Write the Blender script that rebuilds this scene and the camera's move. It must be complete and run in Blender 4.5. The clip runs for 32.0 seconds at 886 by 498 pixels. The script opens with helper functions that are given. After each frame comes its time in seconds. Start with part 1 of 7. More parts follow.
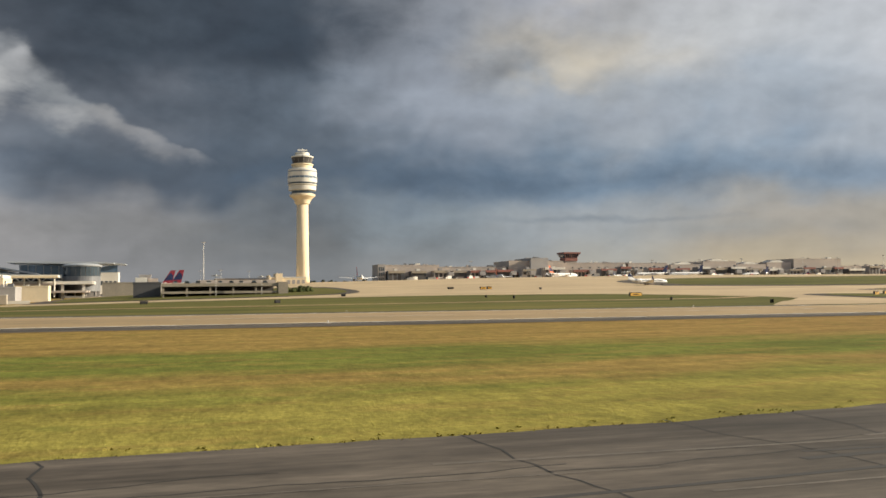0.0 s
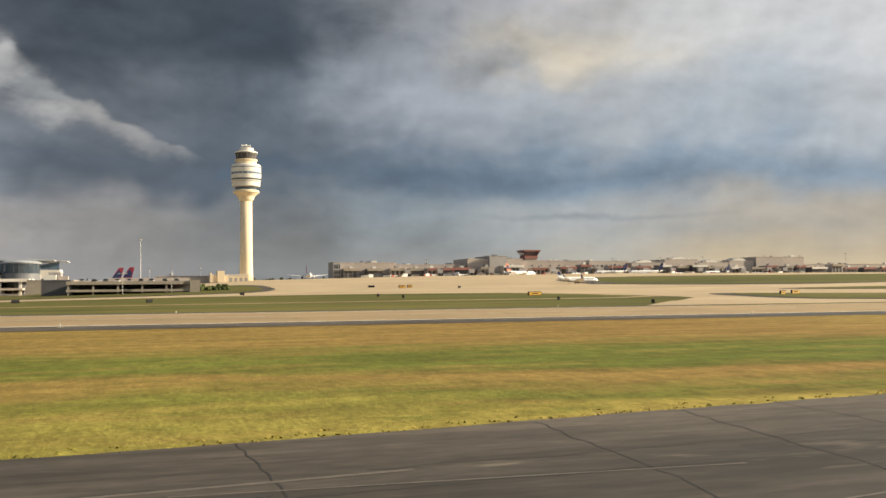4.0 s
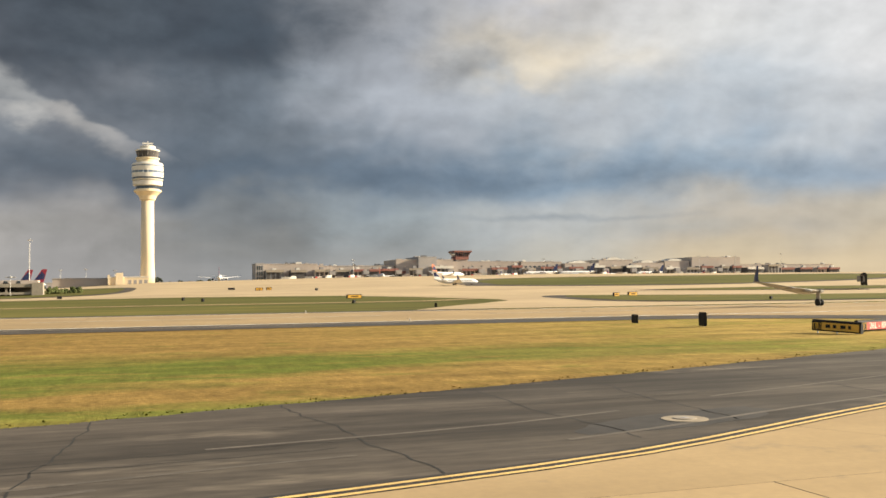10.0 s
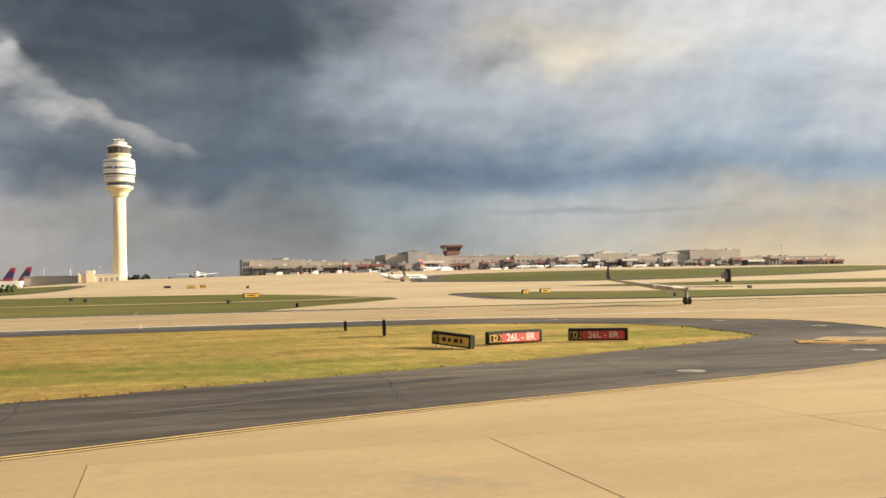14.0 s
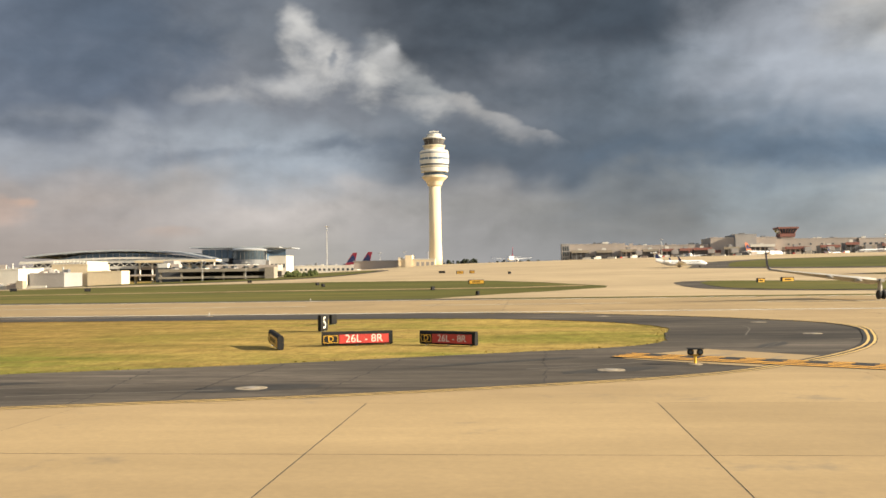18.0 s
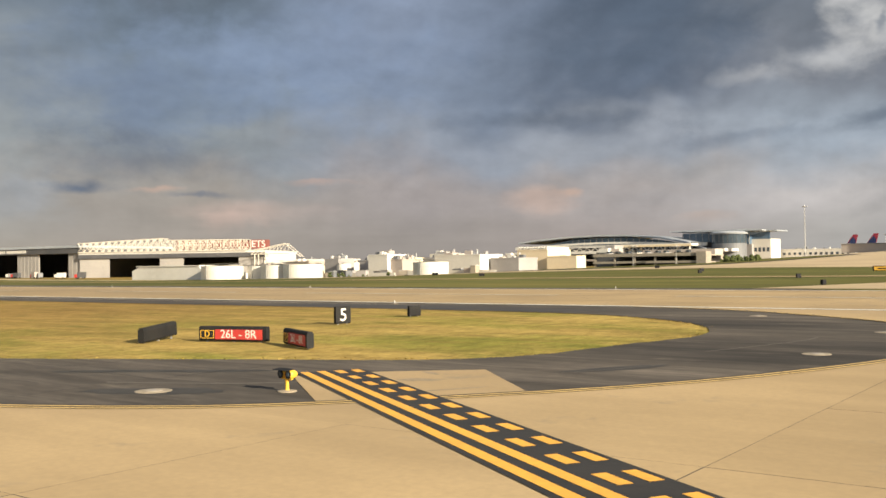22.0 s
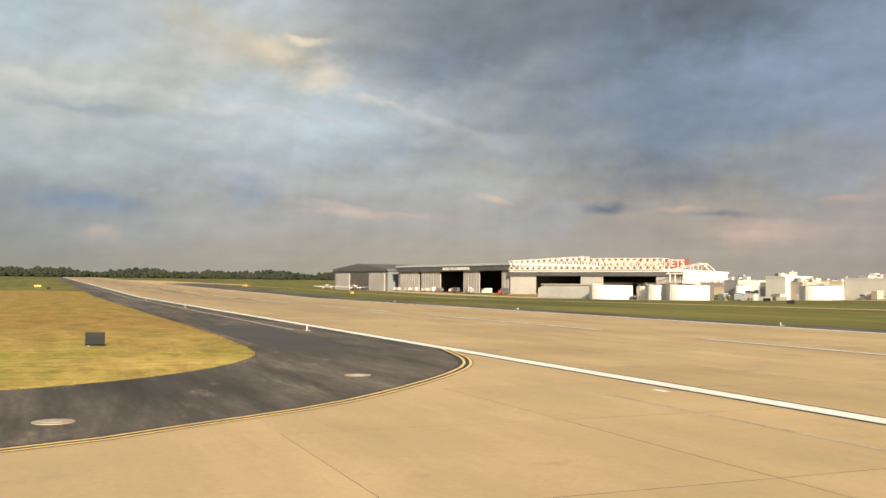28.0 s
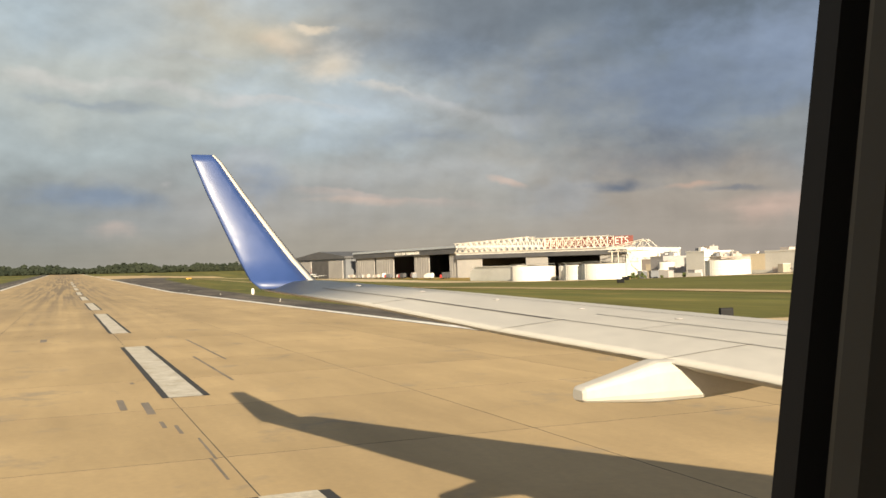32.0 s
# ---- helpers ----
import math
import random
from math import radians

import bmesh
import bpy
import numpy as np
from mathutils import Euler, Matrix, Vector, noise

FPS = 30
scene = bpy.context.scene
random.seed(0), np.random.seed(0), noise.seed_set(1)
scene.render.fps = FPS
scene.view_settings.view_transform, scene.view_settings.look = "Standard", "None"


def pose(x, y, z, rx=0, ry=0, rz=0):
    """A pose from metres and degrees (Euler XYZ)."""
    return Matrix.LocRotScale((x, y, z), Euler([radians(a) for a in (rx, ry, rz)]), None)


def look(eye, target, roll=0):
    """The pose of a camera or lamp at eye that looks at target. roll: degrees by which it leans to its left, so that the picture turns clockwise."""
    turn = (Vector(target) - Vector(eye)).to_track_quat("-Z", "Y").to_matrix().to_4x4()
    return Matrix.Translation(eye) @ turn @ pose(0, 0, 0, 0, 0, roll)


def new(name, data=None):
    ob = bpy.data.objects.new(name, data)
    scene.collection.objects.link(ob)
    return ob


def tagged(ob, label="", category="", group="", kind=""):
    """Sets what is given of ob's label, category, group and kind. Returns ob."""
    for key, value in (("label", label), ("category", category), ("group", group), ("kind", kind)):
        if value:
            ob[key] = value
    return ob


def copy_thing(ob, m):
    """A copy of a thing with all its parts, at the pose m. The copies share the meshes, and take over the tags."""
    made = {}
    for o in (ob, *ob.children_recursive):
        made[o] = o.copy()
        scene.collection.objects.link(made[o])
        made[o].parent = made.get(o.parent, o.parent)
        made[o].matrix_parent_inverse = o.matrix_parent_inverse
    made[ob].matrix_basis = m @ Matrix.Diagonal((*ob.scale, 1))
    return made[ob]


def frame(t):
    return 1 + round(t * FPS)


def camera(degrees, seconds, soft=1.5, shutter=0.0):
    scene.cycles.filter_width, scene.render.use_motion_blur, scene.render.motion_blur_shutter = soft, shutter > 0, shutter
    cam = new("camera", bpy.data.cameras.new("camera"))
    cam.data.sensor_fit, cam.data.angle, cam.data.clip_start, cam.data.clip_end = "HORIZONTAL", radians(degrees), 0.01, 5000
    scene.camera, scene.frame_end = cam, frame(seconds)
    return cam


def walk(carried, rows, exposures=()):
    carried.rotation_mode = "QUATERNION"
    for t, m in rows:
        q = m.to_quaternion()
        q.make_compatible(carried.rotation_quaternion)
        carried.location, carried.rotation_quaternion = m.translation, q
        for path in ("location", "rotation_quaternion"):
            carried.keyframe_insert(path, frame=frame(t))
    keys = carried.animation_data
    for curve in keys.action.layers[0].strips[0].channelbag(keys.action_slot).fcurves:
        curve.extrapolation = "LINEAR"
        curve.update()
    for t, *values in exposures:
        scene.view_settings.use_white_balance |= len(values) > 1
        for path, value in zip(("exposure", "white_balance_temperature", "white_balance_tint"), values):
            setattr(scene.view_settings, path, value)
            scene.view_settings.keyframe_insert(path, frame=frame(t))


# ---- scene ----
cam = camera(50.1, 32.0, soft=1.6)
PATH = [
    (0, (-0.477, -1.29, 3.025), (0.08, 0.629, 3.116), -0.6),
    (0.5, (2.473, -1.05, 3.023), (3.034, 0.867, 3.112), -0.8),
    (1, (5.415, -0.821, 3.017), (5.977, 1.096, 3.108), -0.8),
    (1.5, (8.361, -0.597, 3.009), (8.923, 1.32, 3.098), -0.8),
    (2, (11.303, -0.393, 3.0), (11.865, 1.525, 3.089), -0.7),
    (2.5, (14.238, -0.213, 2.99), (14.806, 1.703, 3.076), -0.9),
    (3, (17.151, -0.066, 2.992), (17.724, 1.848, 3.078), -0.7),
    (5.5, (31.774, 0.685, 3.43), (32.406, 2.581, 3.508), -0.5),
    (6, (34.767, 0.888, 3.44), (35.431, 2.773, 3.517), -0.4),
    (6.5, (37.873, 1.05, 3.42), (38.537, 2.935, 3.497), -0.5),
    (7, (41.028, 1.232, 3.401), (41.7, 3.114, 3.482), -0.4),
    (7.5, (44.249, 1.368, 3.4), (44.906, 3.255, 3.484), -0.4),
    (8, (47.506, 1.43, 3.393), (48.163, 3.317, 3.478), -0.5),
    (8.5, (50.797, 1.387, 3.396), (51.449, 3.276, 3.482), -0.6),
    (9, (54.078, 1.359, 3.398), (54.721, 3.25, 3.483), -0.6),
    (9.5, (57.404, 1.345, 3.277), (58.039, 3.24, 3.364), -0.6),
    (10, (60.871, 1.369, 3.154), (61.499, 3.265, 3.241), -0.7),
    (10.5, (64.577, 1.485, 3.22), (65.201, 3.383, 3.305), -0.7),
    (11, (68.502, 1.683, 3.268), (69.12, 3.583, 3.352), -0.8),
    (11.5, (72.484, 1.949, 3.339), (73.1, 3.85, 3.42), -0.8),
    (12, (76.016, 2.114, 3.41), (76.63, 4.016, 3.491), -0.9),
    (12.5, (79.347, 2.157, 3.466), (79.958, 4.06, 3.543), -0.9),
    (13, (82.64, 2.062, 3.537), (83.247, 3.966, 3.61), -0.8),
    (13.5, (85.941, 1.87, 3.538), (86.542, 3.776, 3.611), -0.8),
    (15.5, (99.236, 0.945, 3.612), (99.617, 2.906, 3.698), -1.4),
    (16, (102.732, 0.762, 3.615), (103.027, 2.738, 3.703), -0.7),
    (16.5, (106.376, 0.732, 3.636), (106.564, 2.72, 3.731), -0.3),
    (17, (110.227, 0.911, 3.705), (110.294, 2.908, 3.788), 0.2),
    (17.5, (114.247, 1.308, 3.812), (114.176, 3.305, 3.885), -0.0),
    (18, (118.422, 1.991, 3.903), (118.249, 3.983, 3.955), -0.8),
    (18.5, (122.562, 3.025, 3.928), (122.233, 4.998, 3.947), -0.9),
    (19, (126.541, 4.564, 3.911), (126.095, 6.513, 3.938), -1.2),
    (19.5, (130.341, 6.624, 3.92), (129.744, 8.533, 3.942), -1.4),
    (20, (133.978, 8.992, 3.917), (133.245, 10.852, 3.951), -1.2),
    (20.5, (137.317, 12.086, 3.873), (136.446, 13.886, 3.909), -1.2),
    (21, (140.303, 15.298, 3.766), (139.321, 17.04, 3.795), -0.9),
    (21.5, (142.998, 18.571, 3.738), (141.919, 20.254, 3.77), -0.8),
    (22, (145.789, 21.953, 3.703), (144.598, 23.559, 3.737), -0.8),
    (22.5, (148.51, 25.408, 3.775), (147.215, 26.931, 3.819), -0.6),
    (23, (151.069, 29.178, 3.834), (149.66, 30.597, 3.888), 0.2),
    (23.5, (153.293, 33.083, 3.812), (151.794, 34.407, 3.849), 1.3),
    (24, (155.204, 37.114, 3.766), (153.633, 38.352, 3.791), 1.2),
    (24.5, (156.89, 41.144, 3.726), (155.247, 42.284, 3.744), 1.1),
    (25, (158.329, 45.287, 3.701), (156.616, 46.319, 3.749), 0.6),
    (25.5, (159.439, 49.628, 3.711), (157.676, 50.572, 3.748), 1.1),
    (27.5, (162.639, 68.153, 3.724), (160.799, 68.935, 3.79), 0.8),
    (28, (162.918, 72.91, 3.799), (161.075, 73.682, 3.876), 0.6),
    (28.5, (163.061, 77.819, 3.871), (161.23, 78.618, 3.953), 0.6),
    (29, (163.216, 83.244, 3.945), (161.387, 84.048, 4.02), 0.4),
    (29.5, (163.388, 88.554, 3.838), (161.555, 89.351, 3.901), 0.5),
    (30, (163.48, 93.72, 3.737), (161.641, 94.503, 3.8), 0.7),
    (30.5, (163.434, 98.707, 3.852), (161.594, 99.49, 3.913), 0.1),
    (31, (163.416, 104.034, 4.048), (161.58, 104.825, 4.1), -0.2),
    (31.5, (163.272, 109.097, 3.981), (161.429, 109.872, 4.026), -1.0),
    (32, (163.08, 114.266, 4.05), (161.224, 115.01, 4.094), -1.4),
]
walk(cam, [(t, look(eye, target, lean)) for t, eye, target, lean in PATH], [(0.0, 0.88, 6150, 10), (2.0, 0.94, 6200, 10), (3.5, 1.06, 6350, 10), (6.0, 1.14, 6450, 10), (8.0, 1.26, 6500, 10), (10.0, 1.3, 6500, 10), (17.5, 1.28, 6450, 10), (20.0, 1.24, 6250, 10), (25.0, 1.22, 6250, 10), (28.0, 1.3, 6450, 10), (30.0, 1.23, 6500, 10), (32.0, 1.22, 6500, 10)])

# ---- sky and sun ----
SUN_AZ, SUN_EL = -101.0, 20.0          # azimuth: degrees to the left of +y


def lin(c):
    return tuple((v / 255 / 12.92 if v / 255 <= 0.04045 else ((v / 255 + 0.055) / 1.055) ** 2.4) for v in c)


def sky_world():
    w = bpy.data.worlds.new("sky")
    scene.world = w
    w.use_nodes = True
    nt = w.node_tree
    nt.nodes.clear()
    N, L = nt.nodes.new, nt.links.new

    def link(sock, v):
        if hasattr(v, "is_linked"):
            L(v, sock)
        else:
            sock.default_value = v

    def mth(op, a, b=0.0, c=0.0, clamp=False):
        n = N("ShaderNodeMath")
        n.operation, n.use_clamp = op, clamp
        for i, v in enumerate((a, b, c)):
            link(n.inputs[i], v)
        return n.outputs[0]

    def mix(f, a, b, kind="MIX"):
        n = N("ShaderNodeMix")
        n.data_type, n.blend_type = "RGBA", kind
        link(n.inputs[0], f)
        link(n.inputs[6], a)
        link(n.inputs[7], b)
        return n.outputs[2]

    tc = N("ShaderNodeTexCoord")
    sep = N("ShaderNodeSeparateXYZ")
    L(tc.outputs["Generated"], sep.inputs[0])
    x, y, z = sep.outputs
    az0 = mth("MULTIPLY", mth("ARCTAN2", mth("MULTIPLY", x, -1.0), y), 57.2958)
    el0 = mth("MULTIPLY", mth("ARCSINE", z), 57.2958)
    comb = N("ShaderNodeCombineXYZ")
    link(comb.inputs[0], mth("MULTIPLY", az0, 0.14))
    link(comb.inputs[1], mth("MULTIPLY", el0, 0.21))
    link(comb.inputs[2], 3.7)

    def fbm(scale, detail, rough, seed, dist=0.0):
        m = N("ShaderNodeVectorMath")
        m.operation = "ADD"
        L(comb.outputs[0], m.inputs[0])
        m.inputs[1].default_value = (seed * 7.3, seed * 3.1, seed)
        n = N("ShaderNodeTexNoise")
        n.inputs["Scale"].default_value, n.inputs["Detail"].default_value = scale, detail
        n.inputs["Roughness"].default_value, n.inputs["Distortion"].default_value = rough, dist
        L(m.outputs[0], n.inputs["Vector"])
        return mth("SUBTRACT", n.outputs["Fac"], 0.5)

    wob_a, wob_e = fbm(0.9, 3, 0.5, 1.0, 0.2), fbm(1.1, 3, 0.5, 2.0, 0.2)
    az = mth("ADD", az0, mth("MULTIPLY", wob_a, 11.0))
    amp = mth("MULTIPLY", mth("MINIMUM", el0, 8.0), 1.1)
    el = mth("ADD", el0, mth("MULTIPLY", wob_e, amp))
    pos = mth("DIVIDE", mth("SUBTRACT", 100.0, az), 150.0, clamp=True)

    def row(*stops):
        n = N("ShaderNodeValToRGB")
        r = n.color_ramp
        r.interpolation = "EASE"
        for i, (a, c) in enumerate(stops):
            p = (100.0 - a) / 150.0
            e = r.elements[i] if i < 2 else r.elements.new(p)
            e.position = p
            e.color = (*lin(c), 1.0)
        L(pos, n.inputs[0])
        return n.outputs[0]

    rows = [
        (1.0, row((92, (152, 150, 140)), (78, (165, 159, 146)), (68, (170, 161, 146)), (52, (167, 157, 145)), (38, (158, 149, 140)), (26, (169, 158, 150)), (14, (176, 171, 163)), (4, (160, 158, 156)), (-8, (143, 144, 143)), (-16, (168, 167, 162)), (-25, (191, 186, 172)), (-35, (212, 193, 159)), (-48, (212, 193, 160)))),
        (4.0, row((92, (146, 151, 150)), (78, (168, 168, 165)), (68, (170, 168, 161)), (52, (167, 158, 147)), (38, (167, 158, 153)), (26, (174, 165, 159)), (14, (199, 192, 186)), (4, (157, 155, 153)), (-8, (129, 133, 135)), (-16, (154, 163, 167)), (-25, (182, 185, 184)), (-35, (189, 181, 167)), (-48, (192, 183, 165)))),
        (7.0, row((92, (172, 182, 183)), (78, (170, 179, 180)), (68, (160, 164, 163)), (52, (148, 153, 154)), (38, (147, 153, 162)), (26, (157, 161, 167)), (14, (163, 171, 179)), (4, (103, 110, 119)), (-8, (95, 107, 119)), (-16, (117, 131, 145)), (-25, (138, 155, 170)), (-35, (154, 170, 184)), (-48, (150, 160, 172)))),
        (10.5, row((92, (184, 189, 184)), (78, (185, 191, 187)), (68, (158, 161, 159)), (52, (130, 141, 151)), (38, (132, 143, 159)), (26, (106, 115, 129)), (14, (128, 132, 139)), (4, (118, 123, 130)), (-8, (112, 122, 132)), (-16, (171, 177, 185)), (-25, (182, 187, 191)), (-35, (186, 193, 199)), (-48, (200, 203, 206)))),
        (14.5, row((92, (176, 189, 195)), (78, (196, 190, 173)), (68, (123, 132, 141)), (52, (108, 120, 131)), (38, (137, 148, 166)), (26, (96, 107, 122)), (15, (118, 124, 132)), (4, (63, 70, 79)), (-8, (74, 80, 88)), (-16, (158, 163, 170)), (-25, (214, 204, 186)), (-35, (210, 212, 213)), (-48, (220, 220, 220)))),
        (18.5, row((92, (187, 192, 189)), (78, (181, 190, 193)), (68, (130, 139, 147)), (52, (104, 112, 122)), (38, (139, 150, 165)), (26, (102, 111, 125)), (14, (112, 117, 124)), (4, (60, 67, 76)), (-8, (87, 93, 101)), (-16, (161, 164, 169)), (-25, (196, 196, 199)), (-35, (214, 214, 215)), (-48, (222, 222, 222)))),
    ]
    col = rows[0][1]
    for (e0, _), (e1, c) in zip(rows, rows[1:]):
        m = N("ShaderNodeMapRange")
        m.interpolation_type = "SMOOTHSTEP"
        link(m.inputs[0], el)
        m.inputs[1].default_value, m.inputs[2].default_value = e0, e1
        col = mix(m.outputs[0], col, c)
    # long thin layers towards the horizon
    lay = N("ShaderNodeCombineXYZ")
    link(lay.inputs[0], mth("MULTIPLY", az0, 0.035))
    link(lay.inputs[1], mth("DIVIDE", 9.0, mth("ADD", mth("MAXIMUM", el0, 0.0), 2.2)))
    ln = N("ShaderNodeTexNoise")
    ln.inputs["Scale"].default_value, ln.inputs["Detail"].default_value, ln.inputs["Roughness"].default_value = 2.6, 7, 0.6
    L(lay.outputs[0], ln.inputs["Vector"])
    layers = mth("SUBTRACT", ln.outputs["Fac"], 0.5)

    # single cloud masses: azimuth, elevation, half width, rise, fall, tilt, colour, cover
    rag = mth("ADD", mth("MULTIPLY", fbm(1.7, 6, 0.55, 11.0, 0.3), 1.6), mth("MULTIPLY", fbm(6.0, 4, 0.55, 14.0, 0.2), 0.28))
    rim = mth("ADD", mth("ADD", rag, mth("MULTIPLY", layers, 0.5)), 1.0)
    place = N("ShaderNodeCombineXYZ")
    link(place.inputs[0], mth("ADD", az0, mth("MULTIPLY", fbm(1.3, 4, 0.55, 21.0), 4.0)))
    link(place.inputs[1], mth("ADD", el0, mth("MULTIPLY", mth("MULTIPLY", fbm(1.6, 4, 0.55, 23.0), 2.6), mth("MULTIPLY", el0, 0.12, clamp=True))))
    held, spot = [col], [place.outputs[0]]

    def next_bank():
        # the following masses wait for those before them, which keeps the shader small
        n = N("ShaderNodeVectorMath")
        n.operation = "MULTIPLY_ADD"
        L(held[0], n.inputs[0])
        n.inputs[1].default_value = (1e-7, 1e-7, 1e-7)
        L(spot[0], n.inputs[2])
        spot[0] = n.outputs[0]

    def mass(a, e, ra, up, down, tilt, c, k):
        r, s = 2 * up * down / (up + down), (down - up) / (down + up)
        mp = N("ShaderNodeMapping")
        mp.vector_type = "TEXTURE"
        L(spot[0], mp.inputs[0])
        mp.inputs["Location"].default_value = (a, e, 0)
        mp.inputs["Rotation"].default_value = (0, 0, radians(tilt))
        mp.inputs["Scale"].default_value = (ra, r, 1)
        size, lean = N("ShaderNodeVectorMath"), N("ShaderNodeVectorMath")
        size.operation, lean.operation = "LENGTH", "DOT_PRODUCT"
        L(mp.outputs[0], size.inputs[0])
        L(mp.outputs[0], lean.inputs[0])
        lean.inputs[1].default_value = (0, s, 0)
        f = mth("SUBTRACT", mth("SUBTRACT", rim, size.outputs["Value"]), lean.outputs["Value"])
        m = N("ShaderNodeMapRange")
        m.interpolation_type = "SMOOTHSTEP"
        link(m.inputs[0], f)
        m.inputs[1].default_value, m.inputs[2].default_value, m.inputs[4].default_value = 0.0, min(0.82 + ra / 14.0, 1.3), k
        held[0] = mix(m.outputs[0], held[0], (*lin(c), 1.0))

    # the storm bank and the pale deck beside it
    mass(-5.1, 15.3, 14.6, 7.45, 4.40, 0.0, (68, 79, 90), 0.85)
    mass(-1.8, 10.6, 11.2, 3.05, 2.71, 8.5, (80, 90, 100), 0.60)
    mass(4.4, 7.5, 12.9, 1.69, 1.69, 2.9, (86, 98, 110), 0.65)
    mass(-28.8, 10.4, 14.6, 2.37, 2.37, 1.1, (170, 176, 183), 0.65)
    mass(-23.8, 6.7, 20.3, 1.86, 1.69, 0.0, (102, 121, 140), 0.75)
    mass(-14.2, 6.4, 9.5, 1.35, 1.15, 0.0, (93, 107, 121), 0.55)
    mass(-20.5, 13.7, 4.4, 1.69, 2.03, -16.7, (126, 130, 134), 0.60)
    mass(-10.8, 12.0, 4.1, 0.68, 1.35, 6.8, (138, 145, 152), 0.65)
    mass(-17.0, 10.4, 6.4, 0.81, 1.15, 1.1, (154, 160, 167), 0.65)
    mass(-11.5, 9.5, 5.8, 0.68, 0.68, -2.9, (122, 130, 138), 0.50)
    mass(-32.9, 15.2, 10.2, 4.40, 3.39, -8.5, (214, 214, 212), 0.90)
    mass(-26.0, 15.4, 4.1, 3.05, 2.03, -16.7, (184, 183, 181), 0.60)
    mass(-24.2, 13.3, 4.1, 1.52, 1.69, -5.7, (226, 214, 192), 0.75)
    mass(-28.9, 13.4, 4.1, 0.68, 0.88, 0.0, (222, 216, 204), 0.60)
    mass(-31.9, 3.6, 10.8, 0.75, 1.02, 0.0, (168, 169, 164), 0.55)
    mass(-35.6, 2.5, 7.5, 0.68, 1.02, 0.0, (198, 185, 158), 0.50)
    mass(-25.4, 4.3, 11.2, 0.30, 0.30, 0.0, (120, 132, 143), 0.45)
    mass(-8.7, 4.1, 5.8, 2.37, 2.03, 0.0, (112, 118, 123), 0.50)
    mass(5.0, 4.2, 11.2, 1.52, 2.03, 0.0, (142, 141, 137), 0.65)
    mass(5.9, 9.2, 6.8, 1.35, 2.03, 16.7, (118, 126, 134), 0.60)
    mass(-7.4, 3.1, 17.6, 1.52, 2.03, 0.0, (122, 122, 119), 0.62)
    next_bank()
    # the lit seam that runs down from the white tower cloud
    mass(8.2, 13.0, 2.7, 1.52, 2.71, 28.8, (176, 176, 174), 0.90)
    mass(5.6, 11.3, 2.5, 0.61, 2.03, 24.2, (164, 166, 166), 0.85)
    mass(3.2, 10.4, 2.5, 0.47, 1.69, 19.3, (172, 170, 167), 0.85)
    mass(1.0, 9.3, 2.0, 0.37, 1.22, 31.0, (164, 163, 162), 0.85)
    mass(-0.9, 8.3, 1.6, 0.24, 0.68, 16.7, (152, 153, 155), 0.80)
    next_bank()
    # white tower cloud between two dark banks
    mass(21.7, 14.1, 7.8, 4.74, 3.05, 0.0, (84, 95, 109), 0.75)
    mass(1.5, 15.2, 10.8, 4.06, 3.05, 0.0, (92, 100, 108), 0.65)
    mass(15.0, 9.5, 10.2, 1.35, 2.37, 0.0, (138, 144, 151), 0.65)
    mass(18.2, 10.7, 3.7, 0.68, 1.22, 0.0, (178, 178, 178), 0.80)
    mass(13.7, 14.8, 1.4, 1.56, 2.71, 26.6, (202, 200, 196), 0.95)
    mass(12.4, 13.0, 2.5, 1.69, 2.37, 26.6, (198, 196, 192), 0.95)
    mass(14.4, 11.3, 4.4, 1.22, 1.35, 0.0, (190, 189, 187), 0.85)
    mass(9.4, 11.8, 2.9, 1.35, 1.86, 16.7, (204, 202, 197), 0.95)
    mass(8.2, 13.3, 1.2, 0.75, 1.35, -16.7, (192, 191, 189), 0.85)
    mass(5.9, 10.4, 2.5, 0.54, 1.49, 14.0, (184, 183, 180), 0.80)
    mass(12.0, 12.7, 0.4, 0.54, 0.61, 0.0, (120, 127, 136), 0.70)
    mass(10.4, 13.6, 0.9, 0.41, 0.47, 11.3, (110, 117, 126), 0.60)
    mass(19.7, 5.4, 10.8, 1.35, 3.05, 0.0, (166, 163, 159), 0.50)
    mass(19.8, 7.1, 7.5, 0.47, 0.75, 0.0, (110, 120, 133), 0.50)
    mass(-4.0, 2.8, 6.8, 1.69, 1.35, 0.0, (150, 149, 146), 0.50)
    next_bank()
    # slate bank over the low rosy gaps
    mass(45.5, 12.2, 12.2, 5.08, 5.42, 0.0, (144, 158, 182), 0.80)
    mass(26.1, 12.2, 11.5, 5.42, 4.74, 0.0, (92, 104, 119), 0.80)
    mass(29.9, 8.4, 10.2, 1.02, 1.02, 0.0, (97, 106, 118), 0.65)
    mass(10.8, 7.6, 4.1, 0.88, 1.35, 0.0, (102, 112, 125), 0.70)
    mass(37.6, 6.8, 8.5, 0.75, 1.69, 0.0, (154, 158, 166), 0.50)
    mass(23.5, 3.7, 8.8, 1.35, 1.69, 0.0, (166, 161, 159), 0.45)
    mass(30.8, 4.2, 2.1, 0.61, 1.63, 5.7, (208, 180, 162), 0.60)
    mass(29.3, 4.4, 1.0, 0.27, 0.47, 0.0, (222, 184, 158), 0.50)
    mass(49.1, 3.6, 4.7, 0.61, 1.35, 0.0, (204, 178, 162), 0.60)
    mass(43.7, 5.1, 2.4, 0.20, 0.34, 0.0, (196, 168, 152), 0.55)
